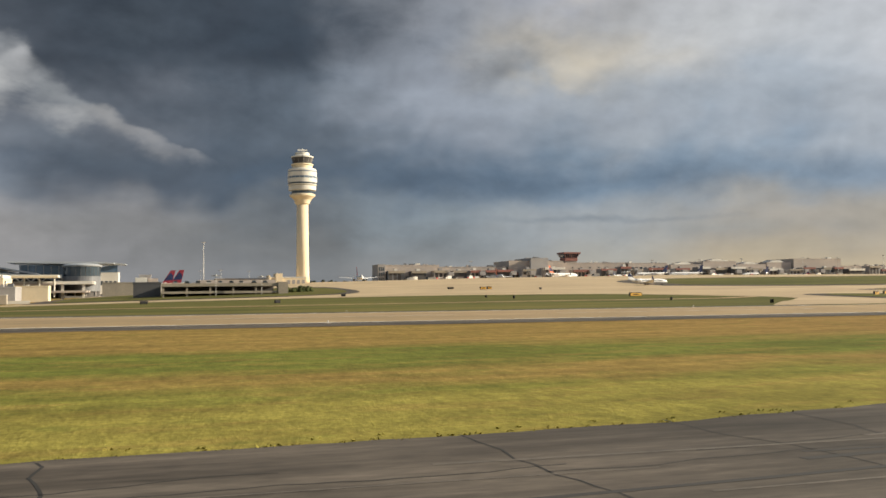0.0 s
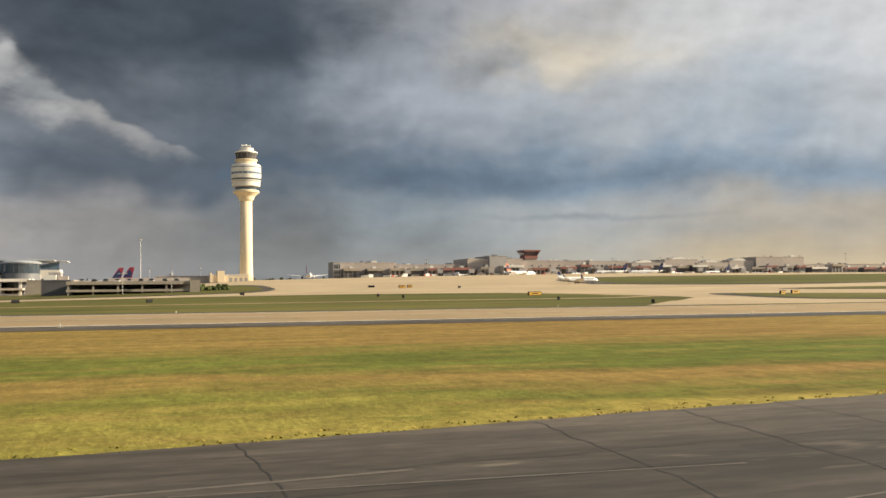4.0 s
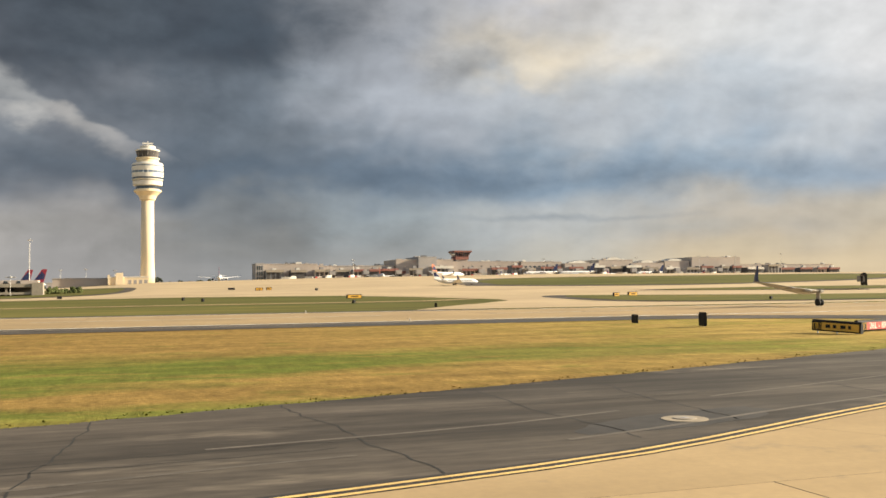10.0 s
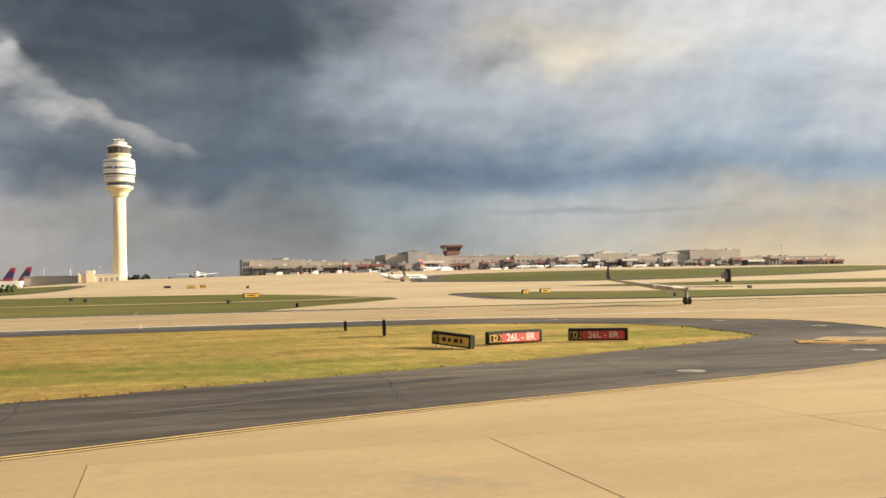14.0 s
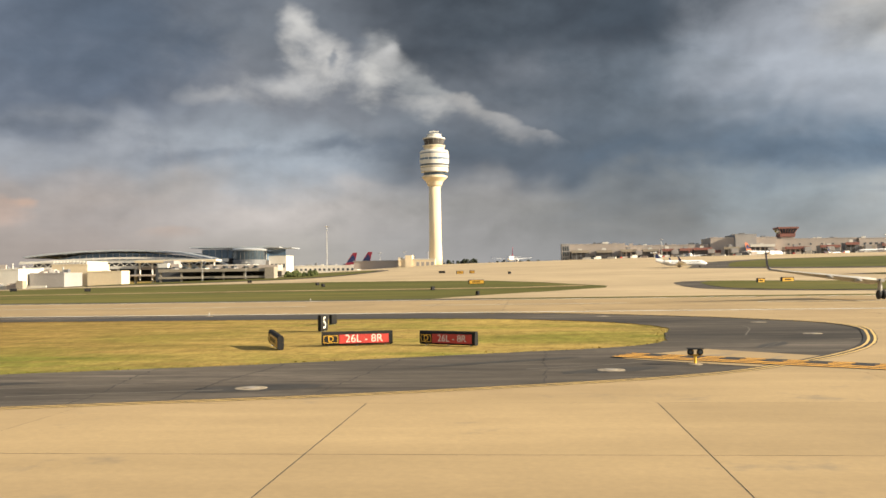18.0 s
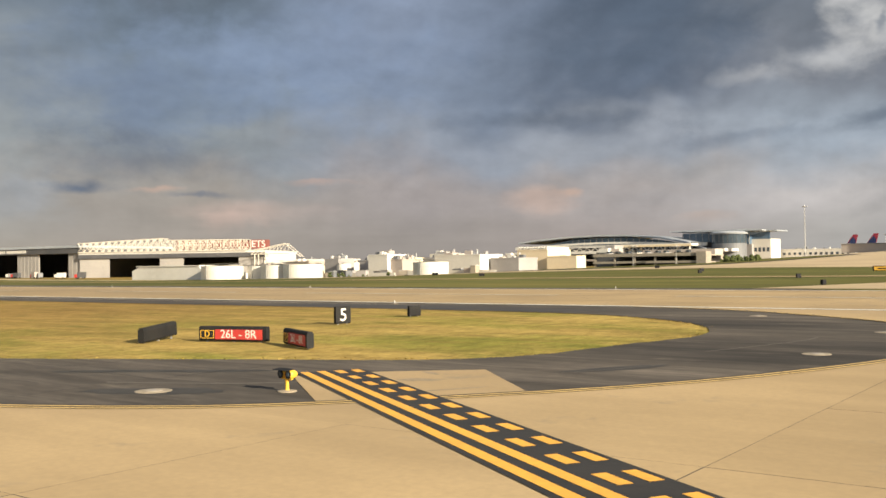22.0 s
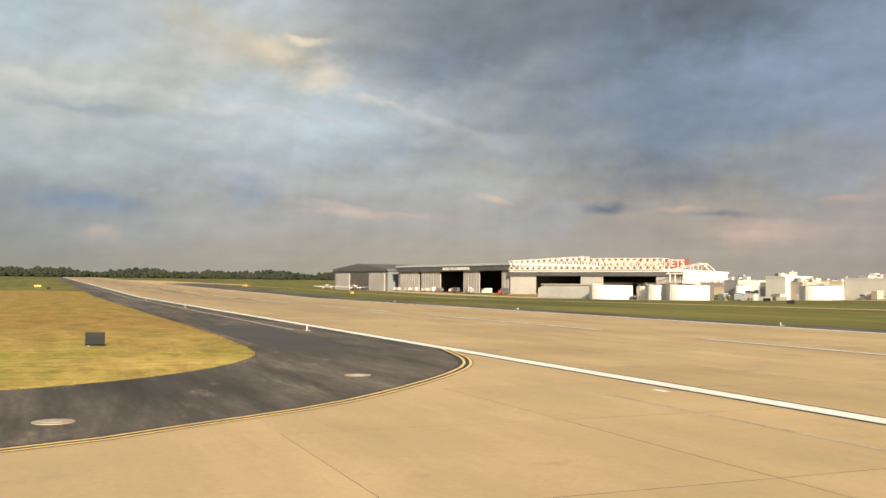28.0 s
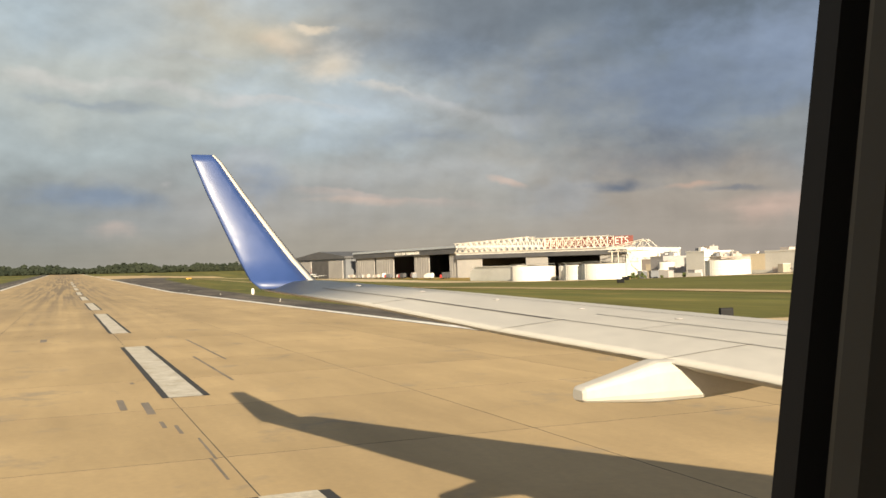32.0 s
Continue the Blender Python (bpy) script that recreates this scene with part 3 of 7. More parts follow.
MAT = dict(
    grass=turf(),
    green=material("green_grass", (0.085, 0.092, 0.028), (0.15, 0.135, 0.04), 0.05, 1.0, 0.95, 0.03, c3=(0.20, 0.155, 0.052), spots=0.56, stretch=(0.14, 1.0, 1.0), spec=0.08, wear=0.25, big=0.25, streak=(0.012, 0.09, 0.1)),
    concrete=material("concrete_slab", (0.43, 0.312, 0.168), (0.37, 0.268, 0.146), 0.10, 6.0, 0.85, 0.004, c3=(0.30, 0.232, 0.147), spots=0.6, per_piece=0.05, wear=0.1, spec=0.2, big=0.12),
    runway=material("runway_slab", (0.41, 0.298, 0.158), (0.345, 0.25, 0.134), 0.10, 6.0, 0.85, 0.004, c3=(0.29, 0.226, 0.145), spots=0.58, per_piece=0.05, wear=0.1, spec=0.2, big=0.16, lane=(114.0, 20.0, 115.0, -90.0)),
    apron=material("pale_apron_concrete", (0.50, 0.385, 0.235), (0.43, 0.33, 0.205), 0.05, 3.0, 0.85, c3=(0.38, 0.29, 0.185), spots=0.6, wear=0.1, spec=0.2, big=0.14, streak=(0.015, 0.05, 0.1)),
    joint=material("joint_seal", (0.035, 0.03, 0.024), (0.06, 0.05, 0.04), 0.5, 8.0, 0.9),
    asphalt=material("asphalt", (0.044, 0.038, 0.032), (0.13, 0.108, 0.086), 0.11, 5.0, 0.9, 0.008, c3=(0.165, 0.138, 0.108), spots=0.60, stretch=(0.30, 1.0, 1.0), wear=0.34, spec=0.25, big=0.5, streak=(0.07, 0.55, 0.1)),
    crack=material("crack", (0.012, 0.011, 0.01), (0.02, 0.018, 0.016), 1.0, 9.0, 0.95),
    scuff=material("pale_scuff", (0.085, 0.071, 0.058), (0.125, 0.105, 0.085), 0.35, 5.0, 0.9, wear=0.35),
    fresh_asphalt=material("fresh_asphalt", (0.024, 0.022, 0.021), (0.036, 0.032, 0.029), 0.2, 6.0, 0.9, 0.006, wear=0.25),
    faded_paint=material("faded_paint", (0.40, 0.34, 0.26), (0.24, 0.20, 0.15), 0.35, 5.0, 0.85, wear=0.4),
    pad_stain=material("pad_stain", (0.24, 0.185, 0.115), (0.31, 0.235, 0.14), 0.9, 6.0, 0.85, wear=0.3),
    stain=material("oil_stain", (0.024, 0.021, 0.018), (0.042, 0.036, 0.03), 0.8, 6.0, 0.8, wear=0.35),
    rubber=material("rubber_streak", (0.12, 0.10, 0.08), (0.2, 0.16, 0.12), 0.6, 9.0, 0.9),
    worn_line=material("worn_white_paint", (0.50, 0.46, 0.38), (0.36, 0.31, 0.23), 0.9, 9.0, 0.75, wear=0.3),
    pad=material("pale_pad", (0.33, 0.27, 0.19), (0.26, 0.215, 0.155), 1.5, 12.0, 0.85, wear=0.2),
    white_line=material("white_paint", (0.74, 0.72, 0.66), (0.6, 0.57, 0.5), 0.5, 9.0, 0.7, wear=0.18),
    black_line=material("black_paint", (0.014, 0.013, 0.012), (0.026, 0.023, 0.02), 0.5, 9.0, 0.8, wear=0.3),
    yellow_line=material("yellow_paint", (0.82, 0.41, 0.05), (0.72, 0.36, 0.05), 0.4, 7.0, 0.7, wear=0.18),
    edge_yellow=material("faded_yellow_paint", (0.74, 0.50, 0.17), (0.62, 0.42, 0.15), 0.4, 7.0, 0.7, wear=0.25),
    tower=material("cream_concrete", (0.72, 0.60, 0.42), (0.66, 0.55, 0.38), 0.05, 1.2, 0.85, wear=0.07),
    tower_white=material("pale_panel", (0.66, 0.63, 0.57), (0.58, 0.555, 0.50), 0.08, 1.2, 0.7, wear=0.08),
    glass=material("dark_glazing", (0.03, 0.045, 0.06), (0.05, 0.07, 0.09), 0.2, 1.0, 0.12, spec=0.8, wear=0.2),
    blue_glass=material("blue_glazing", (0.07, 0.12, 0.19), (0.12, 0.18, 0.26), 0.08, 0.8, 0.15, spec=0.8, wear=0.2),
    beige=material("beige_wall", (0.44, 0.375, 0.325), (0.36, 0.31, 0.275), 0.05, 1.5, 0.85, wear=0.1),
    grey=material("grey_wall", (0.34, 0.32, 0.31), (0.27, 0.255, 0.25), 0.06, 1.5, 0.8, wear=0.12),
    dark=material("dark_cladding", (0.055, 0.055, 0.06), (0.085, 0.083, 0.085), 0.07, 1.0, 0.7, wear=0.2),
    # near-black colour that stands for the shade inside openings
    void=material("interior_shade", (0.06, 0.056, 0.055), (0.085, 0.08, 0.078), 0.2, 1.0, 0.9),
    white=material("white_paint_wall", (0.66, 0.63, 0.57), (0.57, 0.54, 0.485), 0.08, 1.5, 0.7, wear=0.08),
    roof=material("metal_roof", (0.38, 0.40, 0.42), (0.30, 0.32, 0.35), 0.06, 1.2, 0.5, wear=0.1),
    brick_red=material("dull_red_cladding", (0.25, 0.105, 0.085), (0.20, 0.085, 0.07), 0.08, 1.0, 0.8, wear=0.12),
    red=material("red_paint", (0.52, 0.05, 0.035), (0.40, 0.035, 0.03), 0.3, 3.0, 0.55, wear=0.15),
    orange=material("orange_paint", (0.62, 0.16, 0.05), (0.5, 0.12, 0.05), 0.3, 3.0, 0.6, wear=0.15),
    black=material("black_plastic", (0.014, 0.014, 0.015), (0.022, 0.021, 0.02), 0.8, 6.0, 0.7, wear=0.2, spec=0.15),
    sign_yellow=material("yellow_panel", (0.70, 0.40, 0.05), (0.62, 0.34, 0.04), 0.8, 5.0, 0.5, wear=0.12),
    yellow=material("yellow_enamel", (0.78, 0.46, 0.04), (0.68, 0.38, 0.03), 1.5, 6.0, 0.45, wear=0.12),
    steel=material("galvanised_steel", (0.5, 0.49, 0.47), (0.38, 0.37, 0.36), 0.6, 5.0, 0.45, metal=0.6, wear=0.15),
    plane_white=material("aircraft_white", (0.80, 0.79, 0.77), (0.72, 0.71, 0.70), 0.15, 2.0, 0.3, wear=0.05),
    plane_blue=material("aircraft_blue", (0.014, 0.022, 0.07), (0.02, 0.03, 0.09), 0.2, 2.0, 0.3, wear=0.08),
    plane_red=material("aircraft_red", (0.26, 0.025, 0.04), (0.2, 0.018, 0.035), 0.2, 2.0, 0.35, wear=0.08),
    shrub=material("shrub_leaf", (0.045, 0.06, 0.02), (0.075, 0.085, 0.028), 0.2, 2.0, 0.9, wear=0.35, spec=0.2),
    leaf=material("foliage", (0.016, 0.022, 0.014), (0.026, 0.031, 0.018), 0.02, 0.3, 0.9, wear=0.2, spec=0.2),
    deck=material("weathered_concrete", (0.33, 0.285, 0.225), (0.25, 0.22, 0.18), 0.1, 1.5, 0.9, wear=0.2),
    truss=material("truss_paint", (0.62, 0.56, 0.47), (0.5, 0.45, 0.38), 0.1, 1.5, 0.7, wear=0.1),
    sign_red=material("faded_red_board", (0.24, 0.075, 0.058), (0.19, 0.06, 0.05), 0.1, 1.0, 0.7, wear=0.15),
    shade_metal=material("dark_metal_panel", (0.15, 0.155, 0.165), (0.115, 0.12, 0.13), 0.08, 1.0, 0.5, wear=0.1),
    door=material("grey_door_panel", (0.34, 0.315, 0.29), (0.28, 0.262, 0.245), 0.08, 1.2, 0.75, wear=0.1),
    tyre=material("tyre_rubber", (0.02, 0.02, 0.02), (0.03, 0.03, 0.03), 2.0, 9.0, 0.85),
)

# ---- helpers of this scene ----


def part(name, bm, mat, parent=None, label="", smooth=False):
    me = bpy.data.meshes.new(name)
    if smooth:
        for f in bm.faces:
            f.smooth = True
    bm.to_mesh(me)
    bm.free()
    me.materials.append(MAT[mat])
    ob = new(name, me)
    if parent:
        ob.parent = parent
    if label:
        ob["label"] = label
    return ob


def thing(name, label, category, at=(0, 0, 0), turn=0.0, group="", kind=""):
    ob = new(name)
    ob.matrix_basis = pose(*at, 0, 0, turn)
    ob.empty_display_size = 0.5
    return tagged(ob, label, category, group, kind)


def box(x0, x1, y0, y1, z0, z1, bm=None, bevel=0.0):
    bm = bm or bmesh.new()
    if bevel <= 0:
        v = [bm.verts.new((x, y, z)) for z in (z0, z1) for x, y in ((x0, y0), (x1, y0), (x1, y1), (x0, y1))]
        for q in ((3, 2, 1, 0), (4, 5, 6, 7), (0, 1, 5, 4), (1, 2, 6, 5), (2, 3, 7, 6), (3, 0, 4, 7)):
            bm.faces.new([v[i] for i in q])
        return bm
    made = bmesh.ops.create_cube(bm, size=1.0, matrix=Matrix.Translation(((x0 + x1) / 2, (y0 + y1) / 2, (z0 + z1) / 2)) @ Matrix.Diagonal((x1 - x0, y1 - y0, z1 - z0, 1)))
    edges = list({ed for vt in made["verts"] for ed in vt.link_edges})
    bmesh.ops.bevel(bm, geom=edges, offset=bevel, segments=2, affect="EDGES")
    return bm


def prism(pts, y0, y1, bm=None, axis="y"):
    """A polygon of (x, z) drawn from y0 to y1 (axis y), of (y, z) along x, or of (x, y) along z."""
    bm = bm or bmesh.new()
    put = {"y": lambda p, d: (p[0], d, p[1]), "x": lambda p, d: (d, p[0], p[1]), "z": lambda p, d: (p[0], p[1], d)}[axis]
    lo, hi = [bm.verts.new(put(p, y0)) for p in pts], [bm.verts.new(put(p, y1)) for p in pts]
    n = len(pts)
    bm.faces.new(lo)
    bm.faces.new(hi[::-1])
    for i in range(n):
        bm.faces.new((lo[i], hi[i], hi[(i + 1) % n], lo[(i + 1) % n]))
    bmesh.ops.recalc_face_normals(bm, faces=bm.faces)
    return bm


def lathe(prof, seg=32, bm=None, at=(0, 0)):
    """A profile of (radius, z) turned about an upright axis."""
    bm = bm or bmesh.new()
    rings = [[bm.verts.new((at[0] + r * math.cos(6.28319 * i / seg), at[1] + r * math.sin(6.28319 * i / seg), z)) for i in range(seg)] for r, z in prof]
    for p, q in zip(rings, rings[1:]):
        for i in range(seg):
            bm.faces.new((p[i], p[(i + 1) % seg], q[(i + 1) % seg], q[i]))
    bm.faces.new(rings[0][::-1])
    bm.faces.new(rings[-1])
    return bm


def loft(rings, bm=None, caps=True):
    bm = bm or bmesh.new()
    vs = [[bm.verts.new(p) for p in r] for r in rings]
    n = len(vs[0])
    for p, q in zip(vs, vs[1:]):
        for i in range(n):
            bm.faces.new((p[i], p[(i + 1) % n], q[(i + 1) % n], q[i]))
    if caps:
        bm.faces.new(vs[0][::-1])
        bm.faces.new(vs[-1])
    bmesh.ops.recalc_face_normals(bm, faces=bm.faces)
    return bm


def beam(a, b, r, bm=None, sides=4):
    a, b = Vector(a), Vector(b)
    d = (b - a).normalized()
    u = d.orthogonal().normalized()
    w = d.cross(u)
    ring = lambda c: [c + r * (math.cos(6.28319 * (i + 0.5) / sides) * u + math.sin(6.28319 * (i + 0.5) / sides) * w) for i in range(sides)]
    return loft([ring(a), ring(b)], bm)


def letters(text, size, mat, parent, m, name="lettering", depth=0.004):
    cu = bpy.data.curves.new("lettering", "FONT")
    cu.body, cu.size, cu.extrude, cu.align_x, cu.align_y = text, size, depth, "CENTER", "CENTER"
    tmp = new("lettering", cu)
    bpy.context.view_layer.update()
    me = bpy.data.meshes.new_from_object(tmp.evaluated_get(bpy.context.evaluated_depsgraph_get()))
    bpy.data.objects.remove(tmp)
    me.materials.clear()
    me.materials.append(MAT[mat])
    ob = new(name, me)
    ob.parent, ob.matrix_basis = parent, m
    return ob


# ---- terrain ----
RISE_X = [-600, -320, -230, -150, -100, -60, -20, 0, 70, 170, 300, 800]
RISE_Z = [-0.6, -0.6, -2.5, -2.5, -0.8, 0.6, 3.2, 4.5, 7.8, 9.5, 10.5, 10.5]
GX = np.unique(np.concatenate([np.array([-4800, -3600, -2800, -2200, -1800, -1500, -1300, -1100, -900, -800, -700]), np.arange(-650, 701, 10), np.array([750, 850, 1000, 1300, 1800, 2600, 4000, 4800])])).astype(float)
GY = np.unique(np.concatenate([np.array([-4800, -2500, -1200, -600, -300, -200, -150, -110, -80, -60]), np.arange(-40, 141, 10), np.arange(145, 760, 10), np.array([800, 900, 1100, 1500, 2200, 3200, 4800])])).astype(float)


def height(x, y):
    g = min(max((y - 145) / 330, 0), 1.15)
    west = 0.0085 * max(-90 - x, 0) if x > -1900 else 0.0085 * 1810
    s = min(max((y - 150) / 140, 0), 1)
    far = min(max((y - 500) / 300, 0), 1)
    fall = min(max((-650 - x) / 500, 0), 1)
    return float(np.interp(x, RISE_X, RISE_Z)) * g * (1 - fall) + west * (1 - (s * s * (3 - 2 * s)) * (1 - fall))


GZ = np.array([[height(x, y) for x in GX] for y in GY])


def ground_z(x, y):
    i = int(np.clip(np.searchsorted(GX, x) - 1, 0, len(GX) - 2))
    j = int(np.clip(np.searchsorted(GY, y) - 1, 0, len(GY) - 2))
    u, v = (x - GX[i]) / (GX[i + 1] - GX[i]), (y - GY[j]) / (GY[j + 1] - GY[j])
    return float((GZ[j, i] * (1 - u) + GZ[j, i + 1] * u) * (1 - v) + (GZ[j + 1, i] * (1 - u) + GZ[j + 1, i + 1] * u) * v)


def build_ground():
    me = bpy.data.meshes.new("ground")
    nx, ny = len(GX), len(GY)
    co = [(float(GX[i]), float(GY[j]), float(GZ[j, i])) for j in range(ny) for i in range(nx)]
    fa = [(j * nx + i, j * nx + i + 1, (j + 1) * nx + i + 1, (j + 1) * nx + i) for j in range(ny - 1) for i in range(nx - 1)]
    me.from_pydata(co, [], fa)
    me.materials.append(MAT["grass"])
    for p in me.polygons:
        p.use_smooth = True
    return tagged(new("ground", me), "mown airfield grass, green with straw-coloured streaks", "ground", kind="structure")


ground = build_ground()


def curve(pts, step=2.0):
    """A smooth line through points (Catmull-Rom), at steps of about that length."""
    p = [Vector(q) for q in pts]
    p = [p[0] * 2 - p[1]] + p + [p[-1] * 2 - p[-2]]
    out = []
    for i in range(1, len(p) - 2):
        n = max(1, int((p[i + 1] - p[i]).length / step))
        for k in range(n):
            t = k / n
            out.append(0.5 * ((2 * p[i]) + (p[i + 1] - p[i - 1]) * t + (2 * p[i - 1] - 5 * p[i] + 4 * p[i + 1] - p[i + 2]) * t * t + (3 * p[i] - p[i - 1] - 3 * p[i + 1] + p[i + 2]) * t ** 3))
    out.append(p[-2])
    return out


def clip_cell(poly, x0, x1, y0, y1):
    """The part of a polygon inside a cell."""
    for ax, lim, sg in ((0, x0, 1), (0, x1, -1), (1, y0, 1), (1, y1, -1)):
        out = []
        for a0, b0 in zip(poly, poly[1:] + poly[:1]):
            da, db = sg * (a0[ax] - lim), sg * (b0[ax] - lim)
            if da >= 0:
                out.append(a0)
            if (da >= 0) != (db >= 0):
                t = da / (da - db)
                out.append((a0[0] + (b0[0] - a0[0]) * t, a0[1] + (b0[1] - a0[1]) * t))
        poly = out
        if len(poly) < 3:
            return []
    return poly


def sheet(name, poly, mat, lift, cell=10.0, bm=None, xs=None, ys=None):
    """A pavement laid over the terrain: a polygon cut into cells that follow the ground."""
    bm = bm or bmesh.new()
    poly = [(p[0], p[1]) for p in poly]
    x0, x1, y0, y1 = min(p[0] for p in poly), max(p[0] for p in poly), min(p[1] for p in poly), max(p[1] for p in poly)
    lx = xs if xs is not None else [float(v) for v in GX if x0 < v < x1]
    ly = ys if ys is not None else [float(v) for v in GY if y0 < v < y1]
    lx, ly = [x0] + list(lx) + [x1], [y0] + list(ly) + [y1]
    for xa, xb in zip(lx, lx[1:]):
        col = clip_cell(poly, xa, xb, y0, y1)
        if not col:
            continue
        for ya, yb in zip(ly, ly[1:]):
            c = clip_cell(col, xa, xb, ya, yb)
            if len(c) >= 3:
                area = sum(p[0] * q[1] - q[0] * p[1] for p, q in zip(c, c[1:] + c[:1]))
                if abs(area) > 1e-4:
                    vs = [bm.verts.new((p[0], p[1], ground_z(*p) + lift)) for p in (c if area > 0 else c[::-1])]
                    try:
                        bm.faces.new(vs)
                    except ValueError:
                        pass
    bmesh.ops.remove_doubles(bm, verts=bm.verts, dist=0.0005)
    return bm


def ribbon(line, off0, off1, lift, bm=None, dash=None):
    """A painted strip along a line of points, between two offsets to its left."""
    bm = bm or bmesh.new()
    nrm = []
    for i in range(len(line)):
        d = (line[min(i + 1, len(line) - 1)] - line[max(i - 1, 0)]).normalized()
        nrm.append(Vector((-d.y, d.x)))
    q = [[p + n * o for p, n in zip(line, nrm)] for o in (off0, off1)]
    run = 0.0
    for i in range(len(line) - 1):
        run += (line[i + 1] - line[i]).length
        if dash and (run % (2 * dash)) > dash:
            continue
        c = [q[0][i], q[0][i + 1], q[1][i + 1], q[1][i]]
        vs = [bm.verts.new((p.x, p.y, ground_z(p.x, p.y) + lift)) for p in c]
        f = bm.faces.new(vs)
        f.normal_update()
        if f.normal.z < 0:
            f.normal_flip()
    return bm

# ---- pavements ----
TAXI_EDGE = curve([(-300, 9), (-120, 9), (0, 9), (40, 11.3), (56, 14.2), (63, 16), (70, 17.7), (78, 21), (86, 24), (95, 27.4), (106, 30.5), (113, 32.6), (120.5, 35.7), (125.2, 38.3), (128.2, 41.2), (131.6, 45.4), (134.5, 50), (136.6, 55), (138.4, 60.5), (139.8, 66), (139.4, 72), (137, 76.3), (133, 82), (125, 89), (118.8, 92.4), (111, 94.5)])
GRASS_EDGE = curve([(-300, 16.6), (-60, 16.8), (0, 17.6), (20, 19.6), (33, 21.4), (43, 22.8), (51, 24.4), (59, 26.2), (68, 29), (79, 32.6), (88, 36), (97, 39.2), (106, 42.6), (113, 46), (118.5, 48.8), (122.8, 51), (125.7, 54.6), (127, 62), (127.9, 67), (126.6, 72), (123, 77.2), (117, 81.5), (110, 83.7), (96, 84.5), (68, 84.7)])


def wobble(line, amp, seed):
    out = []
    for p in line:
        n = noise.noise(Vector((p.x * 0.9, p.y * 0.9, seed))) + 0.6 * noise.noise(Vector((p.x * 2.7, p.y * 2.7, seed)))
        out.append(p + Vector((0.5, -0.85)).normalized() * amp * n)
    return out


fine_edge = wobble(curve([tuple(p) for p in GRASS_EDGE], 0.7), 0.22, 4.0)
apron_side = [(-1900, 84.8)]
shoulder_poly = [tuple(p) for p in fine_edge] + apron_side + [(-1900, 94.6)] + [tuple(p) for p in reversed(TAXI_EDGE)]
shoulder = part("asphalt_shoulder", sheet("shoulder", shoulder_poly, "asphalt", 0.03), "asphalt")
tagged(shoulder, "dark weathered asphalt shoulder beside the taxiway and runway", "pavement", kind="structure")

far_shoulder = part("asphalt_shoulder", sheet("far", [(-452, 140.4), (120, 140.4), (108, 146.5), (60, 146), (0, 147.5), (-60, 151), (-200, 158), (-380, 166), (-470, 176), (-560, 200), (-640, 240), (-652, 230), (-570, 186), (-500, 160), (-462, 148)], "asphalt", 0.03), "asphalt")
tagged(far_shoulder, "dark asphalt shoulder along the far runway edge", "pavement", kind="structure")

# taxiway and runway: a bed with single slabs near the crossing
taxi_poly = [tuple(p) for p in TAXI_EDGE] + [(235, 94.5), (235, -34), (-300, -34)]
taxiway = part("taxiway", sheet("taxi", taxi_poly, "joint", 0.046), "joint")
tagged(taxiway, "tan concrete taxiway of large slabs with dark joints", "taxiway", kind="structure")
runway = part("runway", sheet("run", [(-1900, 94.6), (900, 94.6), (900, 140.4), (-1900, 140.4)], "joint", 0.044), "joint")
tagged(runway, "tan concrete runway with white edge lines", "runway", kind="structure")


def slab(poly, top, parent, gap=0.016, whole=True):
    cx, cy = sum(p[0] for p in poly) / len(poly), sum(p[1] for p in poly) / len(poly)
    bm = bmesh.new()
    ring = [] if whole else list(poly)
    for p in poly if whole else ():
        d = math.hypot(p[0] - cx, p[1] - cy) or 1
        ring.append((p[0] - (p[0] - cx) / d * gap * 1.3, p[1] - (p[1] - cy) / d * gap * 1.3))
    hi = [bm.verts.new((p[0] - cx, p[1] - cy, 0)) for p in ring]
    lo = [bm.verts.new((p[0] - cx, p[1] - cy, -0.012)) for p in ring]
    bm.faces.new(hi)
    for i in range(len(hi) if whole else 0):
        j = (i + 1) % len(hi)
        bm.faces.new((lo[i], lo[j], hi[j], hi[i]))
    ob = part("slab", bm, "runway" if parent is runway else "concrete", parent)
    ob.data.materials.append(MAT["joint"])
    for p in ob.data.polygons[1:]:
        p.material_index = 1
    ob.location = (cx, cy, top)


def tidy(poly):
    out = []
    for p in poly:
        if not out or math.hypot(p[0] - out[-1][0], p[1] - out[-1][1]) > 0.02:
            out.append(p)
    if len(out) > 2 and math.hypot(out[0][0] - out[-1][0], out[0][1] - out[-1][1]) < 0.02:
        out.pop()
    area = sum(p[0] * q[1] - q[0] * p[1] for p, q in zip(out, out[1:] + out[:1]))
    return (out if area > 0 else out[::-1]) if len(out) > 2 and abs(area) > 0.1 else []


